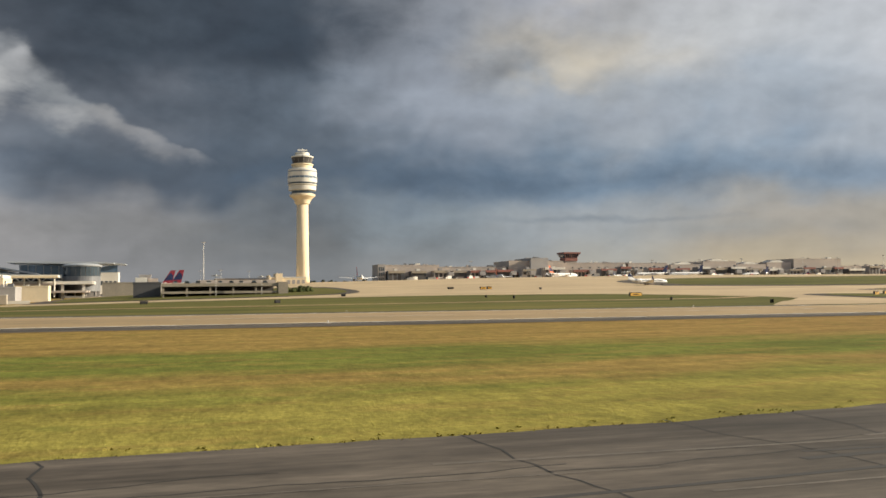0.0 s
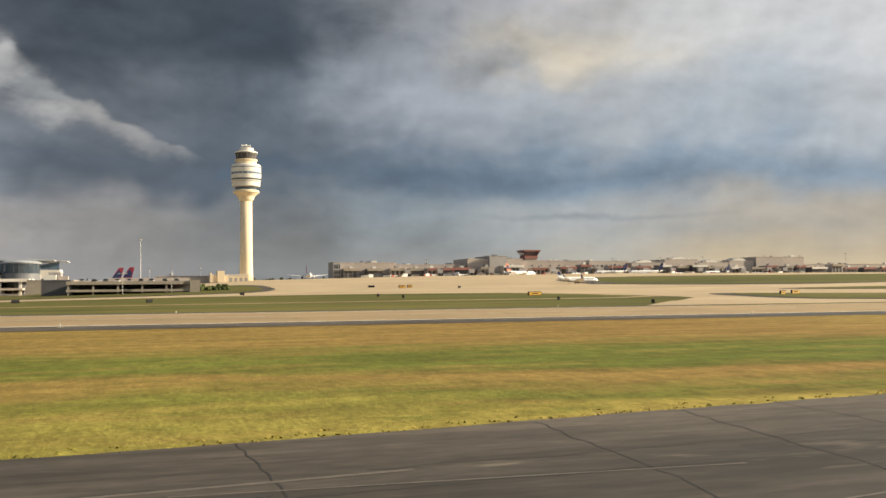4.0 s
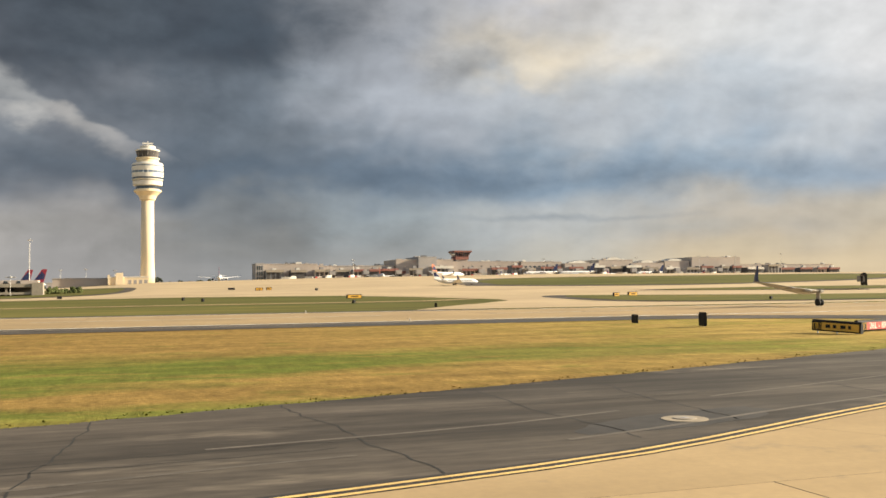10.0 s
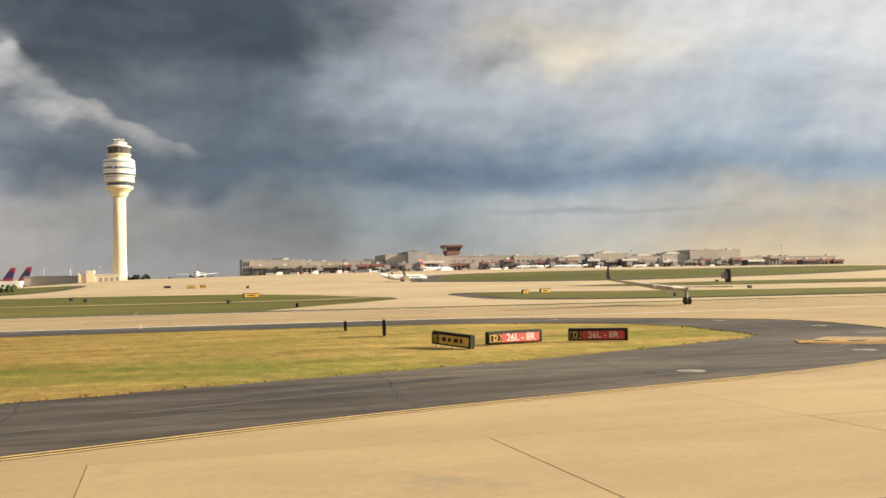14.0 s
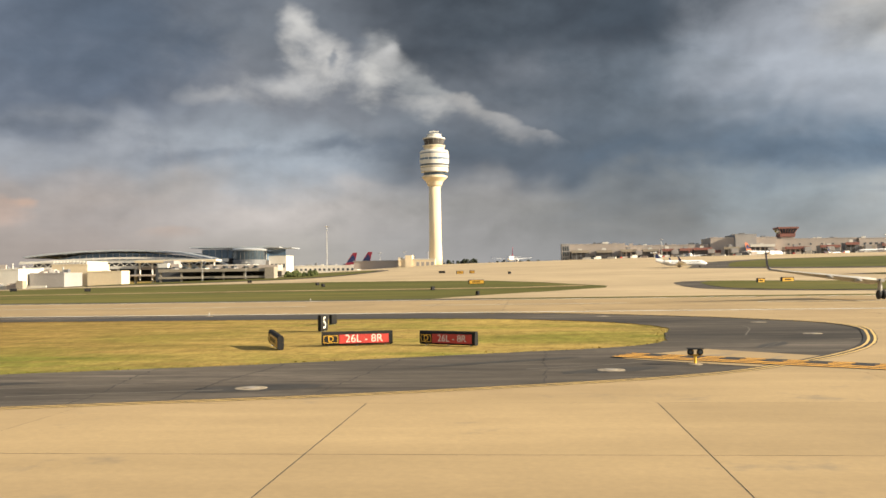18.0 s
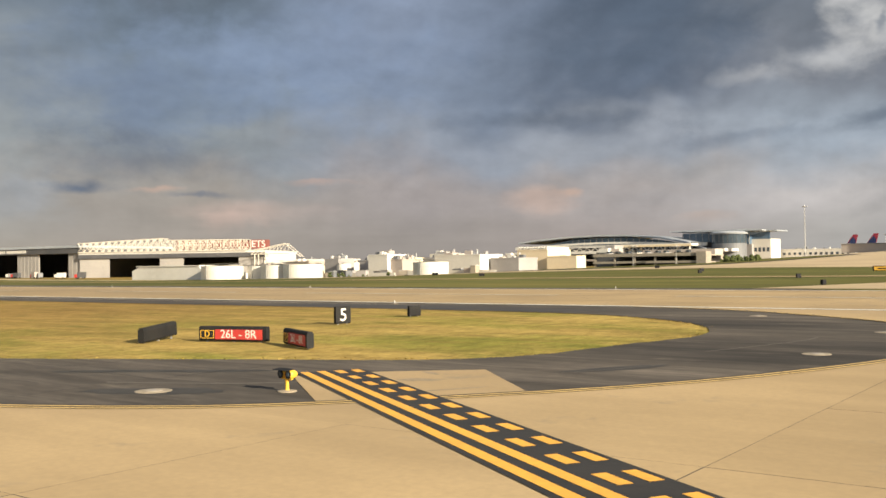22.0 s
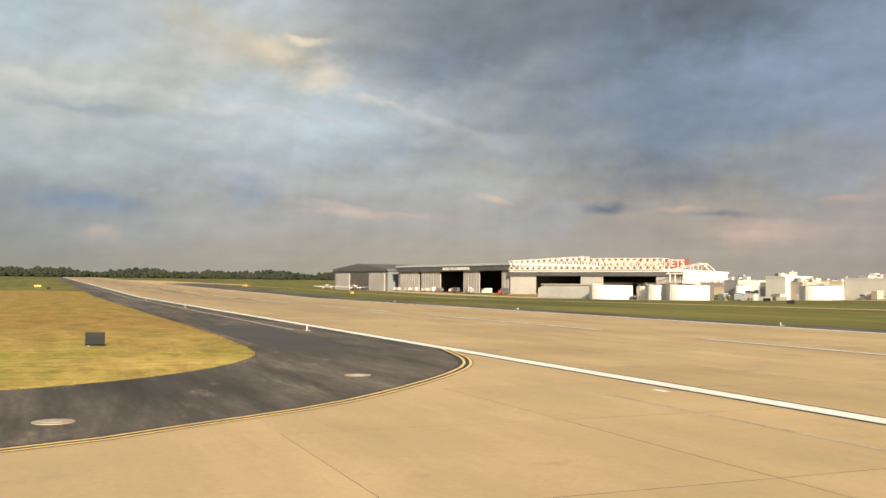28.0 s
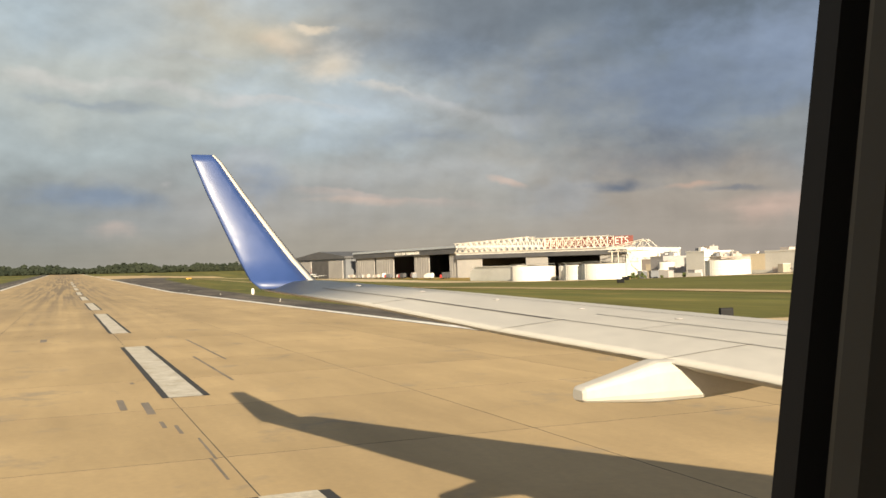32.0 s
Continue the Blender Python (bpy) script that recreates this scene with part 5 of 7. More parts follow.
for k in range(24):
    q = 6.28319 * k / 24
    part("mullion", beam((9.55 * math.cos(q), 9.55 * math.sin(q), 10.8), (9.55 * math.cos(q), 9.55 * math.sin(q), 16.1), 0.07), "dark", gp)
gw = thing("glazed_wing", "glazed wing with a sweeping pale metal roof", "building", (-70, 576, 2.0))
part("wall", box(-10, 32, -5, 16, 0, 11.5), "grey", gw)
part("glazing", box(-10, 31, -5.2, 15, 11.5, 18.6), "blue_glass", gw)
part("roof", prism([(-16, 20.2), (-6, 20.3), (4, 20.2), (20, 20.0), (30, 20.2), (40, 19.6), (40, 19.0), (30, 19.2), (20, 19.0), (4, 19.2), (-6, 19.5), (-16, 19.6)], -11, 20), "roof", gw)
for k in range(11):
    part("mullion", beam((-9.5 + k * 4, -5.25, 11.5), (-9.5 + k * 4, -5.25, 18.6), 0.1), "steel", gw)
cn = thing("entrance_canopy", "long flat white canopy on round columns", "canopy", (-76, 530, 2.6))
part("roof", box(-26, 21, -8, 6, 10.0, 11.4, bevel=0.2), "white", cn)
part("fascia", box(-26.2, 21.2, -8.3, -8.0, 9.8, 11.0), "tower", cn)
for k in range(7):
    part("column", beam((-24 + k * 7.2, -6, 0), (-24 + k * 7.2, -6, 10.1), 0.5, sides=10), "white", cn)
part("bridge", box(-26, 19, -5, 5, 6.0, 7.2), "beige", cn)
dm = thing("pier_pavilion", "white pavilion with a curved roof and a blue glazed gable", "building", (-33, 580, 4.0))
part("wall", box(-8, 5, -6, 12, 0, 12.4), "white", dm)
part("gable_glazing", prism([(-7, 12.4), (4.6, 12.4), (4.6, 16.6), (0, 16.2), (-7, 14.6)], -6.1, -5.8), "blue_glass", dm)
part("roof", prism([(-16, 16.4), (-8, 17.4), (2, 17.8), (9, 17.3), (9, 16.8), (2, 17.0), (-8, 16.4), (-16, 15.4)], -8, 13), "roof", dm)
for k in range(5):
    part("window", box(-7 + k * 2.4, -5.5 + k * 2.4, -6.06, -5.9, 5.0, 7.4), "glass", dm)
block("pier", "long white low pier with gate windows", -30, 12, 596, 610, 7.0, "white", ((4.0, 5.6, 1.6, 1.4),), clutter=6, seed=31)
block("pier", "low beige apron wall and ramp below the pier", -27, -9, 420, 445, 6.2, "deck", (), clutter=0, parapet=0.3)
block("pier", "grey flat pier building with gate windows", 14, 62, 612, 632, 4.4, "grey", ((1.2, 2.8, 1.6, 1.0),), clutter=6, seed=33)

# ---- service buildings before the concourse ----
ps = thing("parking_deck", "open two-level grey concrete parking deck", "parking deck", (17, 316, 0.9))
for z in (0.0, 2.5, 4.7):
    part("slab", box(-19.5, 17, -10, 12, z, z + 0.4), "deck", ps)
part("parapet", box(-19.5, 17, -10.2, -9.9, 4.7, 5.7), "deck", ps)
part("parapet", box(-19.5, 17, -10.2, -9.9, 2.5, 3.2), "deck", ps)
for k in range(6):
    part("column", box(-19.2 + k * 7.1, -18.6 + k * 7.1, -9.8, -9.2, 0, 4.7), "deck", ps)
# back wall coloured dark for the shade under the decks
part("back_wall", box(-19.5, 17, 9, 9.4, 0, 4.7), "void", ps)
part("stair_tower", box(16.5, 19.6, -10.6, -6, 0, 6.0), "deck", ps)
part("upper_block", box(-8, 17, 4, 11, 5.1, 6.9), "beige", ps)
lw = thing("barrier_wall", "long low pale concrete barrier", "wall", (17, 300, 0.7))
part("wall", box(-15, 17, -0.2, 0.2, 0, 1.5), "white", lw)
block("plant_room", "weathered grey plant building beside the parking deck", -11.5, -2.8, 326, 338, 5.0, "dark", (), clutter=3, seed=35)
block("plant_room", "small dark grey rooftop tower block", -9.6, -6.0, 329, 336, 7.4, "grey", ())
rnd = random.Random(14)
for k in range(9):
    v = thing("parked_car", "small parked car on the deck", "car", (2 + k * 3.4 + rnd.uniform(-0.4, 0.4), 309 + rnd.uniform(0, 1), 6.02), rnd.uniform(-8, 8), "parked cars")
    c = rnd.choice(("dark", "grey", "white", "black", "deck"))
    part("body", box(-0.85, 0.85, -2.1, 2.1, 0.3, 0.85, bevel=0.15), c, v)
    part("cabin", box(-0.72, 0.72, -1.2, 1.0, 0.85, 1.4, bevel=0.2), "glass", v)
    for wx in (-0.8, 0.8):
        for wy in (-1.3, 1.3):
            part("wheel", lathe([(0.2, -0.1), (0.32, -0.08), (0.32, 0.08), (0.2, 0.1)], 12), "tyre", v).matrix_basis = pose(wx, wy, 0.32, 0, 90, 0)
# buildings before the arched concourse
block("white_service_building", "white flat-roofed service building with roof plant", -95, -75, 370, 392, 7.6, "white", (), clutter=4, seed=41)
block("dark_bay", "small dark loading bay between white buildings", -81, -74.5, 366, 370, 6.6, "dark", ())
cb = block("cooling_block", "cream concrete block with a row of roof fins", -72.4, -57.4, 370, 390, 9.4, "tower")
for k in range(11):
    part("fin", box(-7.3 + k * 1.4, -6.7 + k * 1.4, -10, 9, 9.4, 11.0), "white", cb)
block("service_building", "plain white service building with a grey side", -56, -42, 367, 375, 6.0, "tower", (), clutter=2, seed=43)
for k, (xa, xb, ya, yb, hh, wl) in enumerate(((-137, -129, 318, 328, 8.0, "grey"), (-119, -112, 320, 330, 6.8, "grey"), (-107, -97, 312, 324, 8.6, "white"), (-97, -91, 314, 326, 6.4, "beige"), (-84, -62, 326, 342, 7.6, "white"), (-61, -48, 332, 346, 5.6, "grey"),
                                               (-152, -130, 372, 390, 9.0, "tower"), (-126, -113, 378, 392, 10.0, "white"), (-110, -98, 352, 366, 7.4, "grey"), (-178, -160, 360, 376, 7.0, "white"), (-200, -184, 356, 370, 8.0, "beige"), (-158, -150, 330, 340, 5.4, "tower"), (-174, -166, 312, 322, 5.0, "white"))):
    sb = block("service_building", "plain flat-roofed service building with rooftop plant", xa, xb, ya, yb, hh, wl, (), clutter=7 + k % 4, seed=50 + k)
    if k in (2, 4):
        # dark panel for the shade of a bay; the wall is closed behind
        part("loading_bay", box(-2.2, 1.0, -(yb - ya) / 2 - 0.06, -(yb - ya) / 2 + 0.1, 0.8, 2.4), "void", sb)
    part("pipe", beam(((xb - xa) * 0.2, 0, hh), ((xb - xa) * 0.2, 0, hh + 2.6), 0.35, sides=8), "steel", sb)
for xa, xb, y in ((-112, -84, 301), (-80, -40, 304), (-212, -172, 292), (-146, -128, 300)):
    lw = thing("barrier_wall", "low white perimeter wall", "wall", ((xa + xb) / 2, y, ground_z((xa + xb) / 2, y) - 0.2))
    part("wall", box(-(xb - xa) / 2, (xb - xa) / 2, -0.2, 0.2, 0, 1.7), "white", lw)


rnd = random.Random(77)
for k in range(34):
    x = -208 + k * 4.9 + rnd.uniform(-1.5, 1.5)
    y = rnd.uniform(296, 316)
    if any((x - a) ** 2 + (y - b) ** 2 < c * c for a, b, c in ((-119, 287, 12), (-131, 286, 12), (-157, 279, 13), (-146, 292, 11), (-60, 292, 10), (-124, 316, 6))) or (-110 < x < -88 and y > 306):
        continue
    w, d, h = rnd.uniform(0.8, 2.6), rnd.uniform(0.8, 1.6), rnd.uniform(1.2, 3.2)
    c = thing("equipment_container", "small weathered equipment container on the yard", "container", (x, y, ground_z(x, y) - 0.1), rnd.uniform(-20, 20), "yard equipment")
    part("body", box(-w, w, -d, d, 0.15, h, bevel=0.06), rnd.choice(("white", "beige", "grey", "deck", "shade_metal")), c)
    part("lid", box(-w - 0.05, w + 0.05, -d - 0.05, d + 0.05, h, h + 0.1), rnd.choice(("grey", "white", "dark")), c)
    part("skid", box(-w * 0.9, w * 0.9, -d * 0.8, d * 0.8, 0, 0.15), "dark", c)


def tank(x, y, r, h, label="squat white cylindrical storage tank"):
    z = ground_z(x, y) - 0.3
    t = thing("storage_tank", label, "storage tank", (x, y, z), group="storage tanks")
    part("shell", lathe([(r, 0), (r, h), (r * 0.97, h + 0.12)], 40), "white", t)
    part("roof", lathe([(r * 0.99, h), (r * 0.5, h + 0.35), (0.2, h + 0.6)], 40), "white", t)
    for k in range(5):
        part("stiffener", lathe([(r + 0.01, h * (0.15 + k * 0.18)), (r + 0.05, h * (0.15 + k * 0.18) + 0.06), (r + 0.01, h * (0.15 + k * 0.18) + 0.12)], 40), "white", t)
    part("ladder", box(-0.3, 0.3, -r - 0.15, -r, 0, h + 0.5), "steel", t)
    part("rail", lathe([(r, h + 0.9), (r + 0.05, h + 1.0)], 32), "steel", t)


for x, y, r, h in ((-60, 292, 6.4, 4.8), (-119, 287, 7.7, 5.6), (-131, 286, 7.4, 5.6), (-157, 279, 8.5, 5.8), (-146, 292, 7.0, 5.6), (-124, 316, 3.0, 5.8), (-240, 366, 12, 7.2)):
    tank(x, y, r, h)

# ---- hangars ----
HT = math.degrees(math.atan2(23, 179))


def hangar():
    hg = thing("hangar", "long dark-clad maintenance hangar with open sliding doors", "hangar", (-447, 296, -0.9), HT)
    part("roof", box(0, 138, -2.5, 66, 16.6, 17.8), "roof", hg)
    part("header", box(0, 138, -2, 1, 13.6, 16.6), "dark", hg, "dark blue-grey header panel")
    # the hangar's inner shade is painted into this back wall
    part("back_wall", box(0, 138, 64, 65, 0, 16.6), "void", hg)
    part("side_wall", box(-0.6, 0, 0, 65, 0, 16.6), "grey", hg)
    part("side_wall", box(138, 138.6, 0, 65, 0, 16.6), "dark", hg)
    part("floor", box(0, 138, 0, 64, 0.3, 0.6), "concrete", hg)
    for xa, xb in ((3, 30), (33, 46), (46.5, 58), (86, 104), (128, 137.5)):
        d = part("door", box(xa, xb, -0.8, -0.2, 0.4, 13.6), "door", hg, "grey sliding door leaf")
        for k in range(1, int((xb - xa) / 3)):
            part("rib", box(xa + k * 3 - 0.1, xa + k * 3 + 0.1, -0.95, -0.8, 0.4, 13.6), "door", d)
    for k in range(18):
        part("name_bar", box(63 + k * 1.7 + (0.9 if k > 4 else 0) + (0.9 if k > 7 else 0), 64.1 + k * 1.7 + (0.9 if k > 4 else 0) + (0.9 if k > 7 else 0), -2.12, -2.0, 14.3, 15.9), "white", hg)
    for k in range(12):
        part("truss_web", beam((2 + k * 12, 4, 13.4), (8 + k * 12, 4, 16.4), 0.3), "dark", hg)
    gh = thing("gabled_hangar", "smaller grey gabled hangar with a dark door opening", "hangar", (-552, 281, -1.2), HT)
    part("wall", prism([(0, 0), (92, 0), (92, 15.4), (46, 19.6), (0, 16.0)], 0, 60), "shade_metal", gh)
    part("gable", prism([(-1, 15.0), (93, 14.6), (93, 16.2), (46, 20.4), (-1, 16.8)], -1.2, 61), "dark", gh)
    # dark panel on the closed wall, standing for shade in the doorway
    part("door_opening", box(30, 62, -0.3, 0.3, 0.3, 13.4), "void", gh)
    for xa, xb in ((4, 29), (63, 88)):
        part("door", box(xa, xb, -0.7, -0.1, 0.3, 13.4), "door", gh)
    # second hangar, under an exposed white roof truss
    th = math.degrees(math.atan2(362.6 - 312.3, -221.7 + 310.7))
    h2 = thing("trussed_hangar", "hangar hung from a white exposed steel roof truss", "hangar", (-310.7, 312.3, -0.8), th)
    W = 102.0
    part("roof", box(0, W, -1, 60, 12.6, 13.6), "white", h2)
    part("header", box(0, W, -1.6, 0, 10.4, 12.6), "dark", h2)
    # back wall again dark in colour, as shade within the hangar
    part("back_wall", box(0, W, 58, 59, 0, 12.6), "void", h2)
    part("side_wall", box(W - 0.6, W, 0, 59, 0, 12.6), "white", h2)
    for xa, xb in ((0.5, 17), (45, 58), (88, 101)):
        part("door", box(xa, xb, -0.7, -0.1, 0.3, 10.4), "door", h2, "grey sliding door leaf")
    Wt = W - 9.0
    zt = lambda x: 18.6 + 2.0 * x / 48 if x < 48 else 19.6 - 0.5 * (x - 48) / (W - 48)
    for y in (-2.0, 4.0):
        part("truss_chord", beam((0, y, 13.8), (Wt, y, 13.8), 0.2), "truss", h2)
        part("truss_chord", beam((0, y, zt(0)), (47.9, y, zt(47.9)), 0.2), "truss", h2)
        part("truss_chord", beam((48, y, zt(48)), (Wt, y, zt(Wt)), 0.2), "truss", h2)
        for k in range(26):
            x0, x1 = k * Wt / 26, (k + 1) * Wt / 26
            part("truss_web", beam((x0, y, 13.8), (x1, y, zt(x1)), 0.18), "truss", h2)
            part("truss_post", beam((x1, y, 13.8), (x1, y, zt(x1)), 0.16), "truss", h2)
            part("truss_web", beam((x1, y, 13.8), (x0, y, zt(x0)), 0.16), "truss", h2)
    for k in range(14):
        part("cross_tie", beam((k * Wt / 13, -2.0, zt(k * Wt / 13)), (k * Wt / 13, 4.0, zt(k * Wt / 13)), 0.12), "truss", h2)
    part("sign_board", box(52, W + 1.0, 4.6, 4.9, 14.6, 19.2), "sign_red", h2, "red roof sign with pale letters")
    for k in range(9):
        x = 53.5 + k * 3.75 + (1.6 if k > 5 else 0)
        f = part("sign_letter", box(x, x + 0.5, 4.4, 4.6, 15.3, 18.6), "truss", h2)
        for z in (15.3, 16.7, 18.1):
            part("sign_stroke", box(x + 0.5, x + 2.2, 4.4, 4.6, z, z + 0.5), "truss", f)
    letters("JETS", 4.9, "white", h2, pose(W - 5.6, 4.5, 16.9, 90, 0, 0), "sign_lettering", 0.08)
    for y in (-11.0, -5.0):
        pts = [(98.0, 13.2), (103.0, 14.1), (108.0, 15.0), (112.0, 15.8), (116.0, 16.6)]
        bm = beam((98, y, 13.2), (116, y, 16.6), 0.2)
        beam((98, y, 11.4), (116, y, 11.6), 0.2, bm)
        beam((116, y, 16.6), (124, y, 9.6), 0.2, bm)
        for (xa, za), (xb, zb) in zip(pts, pts[1:]):
            beam((xa, y, 11.4), (xb, y, zb), 0.12, bm)
            beam((xb, y, 11.5), (xb, y, zb), 0.12, bm)
        part("end_frame", bm, "truss", h2)
        part("frame_leg", beam((100, y, 0), (100, y, 11.4), 0.3), "truss", h2)
    part("annex", box(W, W + 42, 4, 40, 0, 8.6), "white", h2, "white flat-roofed annex")
    sh = thing("storage_shed", "white gabled storage shed", "shed", (-219, 280, -1.7), 1.5)
    part("wall", prism([(0, 0), (46, 0), (46, 5.0), (44, 6.4), (6, 6.6), (0, 4.6)], 0, 10), "white", sh)
    part("roof", box(3, 45, -0.3, 10.3, 6.4, 6.8), "white", sh)


hangar()

# ---- signs and lights on the airfield ----


def sign_body(L, h, d, bm=None):
    """The barrel-shaped black housing of an airfield sign, centred on x, front to -y."""
    prof = [(-d * 0.32, 0.06), (-d * 0.5, 0.14), (-d * 0.5, h - 0.16), (-d * 0.42, h - 0.06), (-d * 0.26, h), (d * 0.26, h), (d * 0.42, h - 0.06), (d * 0.5, h - 0.16), (d * 0.5, 0.14), (d * 0.32, 0.06)]
    return prism(prof, -L / 2, L / 2, bm, axis="x")


def guidance_sign(name, label, at, turn, L, panels, h=0.80, d=0.34, back=()):
    """panels: (x0, x1, material, text, text material, text size, border)."""
    s = thing(name, label, "sign", (at[0], at[1], ground_z(*at)), turn, "airfield signs")
    part("housing", sign_body(L, h, d), "black", s)
    for k in range(3):
        x = (k - 1) * L * 0.4
        part("leg", box(x - 0.04, x + 0.04, -0.04, 0.04, -0.1, 0.1), "steel", s)
    for y, sgn, ps in ((-d / 2, 1, panels), (d / 2, -1, back)):
        for x0, x1, m, text, tm, size, border in ps:
            ya, yb = sorted((y - sgn * 0.012, y + sgn * 0.01))
            f = part("panel", box(x0, x1, ya, yb, 0.15, h - 0.16), m, s)
            cz = (h - 0.01) / 2
            if border:
                bm = bmesh.new()
                for q in ((x0 + 0.05, x1 - 0.05, 0.19, 0.215), (x0 + 0.05, x1 - 0.05, h - 0.225, h - 0.2), (x0 + 0.05, x0 + 0.075, 0.215, h - 0.225), (x1 - 0.075, x1 - 0.05, 0.215, h - 0.225)):
                    yc = y - sgn * 0.016
                    box(q[0], q[1], yc - 0.004, yc + 0.004, q[2], q[3], bm)
                part("border", bm, border, f)
            if text:
                letters(text, size, tm, f, pose((x0 + x1) / 2, y - sgn * 0.016, cz, 90, 0, 0 if sgn > 0 else 180))
    return s


n1 = math.degrees(math.atan2(1.09, 3.79))
guidance_sign("runway_holding_sign", "red runway holding sign lettered D 26L - 8R in the grass", (109.1, 53.8), n1, 3.9, [(-1.9, -1.02, "black", "D", "yellow", 0.44, "yellow"), (-1.0, 1.72, "red", "26L - 8R", "white_line", 0.6, None)])
guidance_sign("runway_holding_sign", "red runway holding sign turned away, lettered D 26L - 8R", (114.2, 53.2), -26.7, 3.5, [(-1.7, -0.95, "black", "D", "yellow", 0.44, "yellow"), (-0.93, 1.55, "red", "26L - 8R", "white_line", 0.52, None)],
              back=[(-1.2, 1.4, "sign_yellow", "", "", 0, None)])
s3 = guidance_sign("direction_sign", "black and yellow direction sign seen mostly from behind", (104.9, 52.4), -66.4, 3.3, [(-1.6, -1.0, "black", "B", "yellow", 0.45, "yellow"), (-0.98, 1.5, "sign_yellow", "", "", 0, None)])
s3.matrix_basis = pose(104.9, 52.4, ground_z(104.9, 52.4) + 0.05, 0, 3, -66.4)
for k, w in enumerate((0.3, 0.22, 0.34, 0.2)):
    part("text_bar", box(-0.7 + k * 0.5, -0.7 + k * 0.5 + w, -0.192, -0.184, 0.3, 0.52), "black", s3)

for pos, txt, lab, w, h in (((104.35, 66.9), "5", "black distance board with a white numeral 5", 1.15, 1.16), ((103.25, 75.7), "", "short plain black airfield sign in the grass", 1.08, 0.82)):
    b = thing("distance_board" if txt else "airfield_sign", lab, "sign", (*pos, ground_z(*pos)), 80.0 if not txt else 78.0, "airfield signs")
    part("housing", sign_body(w, h, 0.24), "black", b)
    if txt:
        letters(txt, 1.15, "white_line", b, pose(0, -0.132, h / 2, 90, 0, 0))
    for x in (-0.35, 0.35):
        part("leg", box(x - 0.03, x + 0.03, -0.03, 0.03, -0.1, 0.1), "steel", b)

for k, (x, y, w, m, tn) in enumerate(((169.3, 192.4, 2.6, "sign_yellow", 10), (163.5, 189.4, 1.6, "sign_yellow", 10), (182.7, 161, 1.4, "black", 40), (219.4, 190.7, 1.4, "black", 15), (240.6, 236.9, 1.3, "black", 15),
                                      (91.5, 306.9, 2.6, "black", 0), (98.3, 292.6, 2.2, "sign_yellow", 0), (101.8, 296.5, 1.6, "sign_yellow", 0), (113.7, 281, 1.0, "black", 30), (75.2, 201.9, 0.9, "black", 60), (107.8, 205.7, 3.4, "sign_yellow", 5),
                                      (101.2, 177.1, 0.9, "black", 50), (-5.7, 222.6, 2.0, "black", 20), (22.0, 203.8, 1.6, "black", 30), (110.6, 155.8, 1.1, "black", 75), (-175.9, 178.4, 1.6, "sign_yellow", 60), (-395, 180.8, 3.0, "sign_yellow", 70), (71.8, 211.6, 1.0, "black", 60), (44.7, 250.7, 1.4, "black", 10), (-205, 84 - 10, 1.6, "black", 80), (-260, 70, 3.0, "sign_yellow", 80))):
    s = thing("taxiway_sign", "small yellow taxiway sign in a black housing" if m == "sign_yellow" else "small black taxiway sign housing in the grass", "sign", (x, y, ground_z(x, y)), tn, "airfield signs")
    part("housing", sign_body(w if m == "sign_yellow" else w * 0.8, 0.95 if m == "sign_yellow" else 0.75, 0.4), "black", s)
    if m == "sign_yellow":
        part("panel", box(-w / 2 + 0.25, w / 2 - 0.1, -0.215, -0.19, 0.14, 0.8), "sign_yellow", s)
        part("text_bar", box(-w / 4, w / 4, -0.222, -0.214, 0.36, 0.58), "black", s)


def guard_light(x, y, turn):
    g = thing("guard_light", "short yellow runway guard light on a round pale base", "runway light", (x, y, 0.03), turn)
    part("base_plate", lathe([(0.29, 0), (0.29, 0.025), (0.1, 0.05)], 24), "pad", g)
    part("post", lathe([(0.075, 0.02), (0.055, 0.08), (0.05, 0.34)], 14), "yellow", g)
    part("coupling", lathe([(0.07, 0.3), (0.07, 0.36)], 14), "yellow", g)
    part("crossbar", box(-0.26, 0.26, -0.04, 0.04, 0.36, 0.42, bevel=0.015), "yellow", g)
    for sx in (-0.19, 0.19):
        head = part("lamp_housing", lathe([(0.06, -0.2), (0.11, -0.14), (0.135, 0.0), (0.14, 0.1)], 18), "yellow", g, smooth=True)
        head.matrix_basis = pose(sx, 0, 0.52, 90, 0, 0)
        part("face", lathe([(0.138, 0.1), (0.13, 0.115), (0.09, 0.12)], 18), "black", head)
        part("lens", lathe([(0.085, 0.115), (0.06, 0.135)], 16), "glass", head)
    part("visor", prism([(0.0, 0.67), (-0.28, 0.64), (-0.28, 0.655), (0.0, 0.69)], -0.34, 0.34, axis="x"), "black", g, "black sun visor")


guard_light(125.3, 41.75, -8)

can_first = None
for k, (x, y) in enumerate(((73.4, 21.1), (108.9, 34.2), (121.7, 39.7), (135.4, 60.3), (135.3, 73.2), (125.0, 85.0))):
    if can_first is None:
        c = thing("inset_light", "round pale concrete pad with a flush taxiway light", "runway light", (x, y, 0.03), 0, "flush taxiway lights")
        part("pad", lathe([(0.56, -0.02), (0.55, 0.015), (0.42, 0.018)], 24), "pad", c)
        part("ring", lathe([(0.28, 0.0), (0.27, 0.035), (0.18, 0.04)], 20), "deck", c)
        part("lens", lathe([(0.13, 0.0), (0.1, 0.04), (0.05, 0.05)], 16), "grey", c)
        can_first = c
    else:
        copy_thing(can_first, pose(x, y, 0.03))

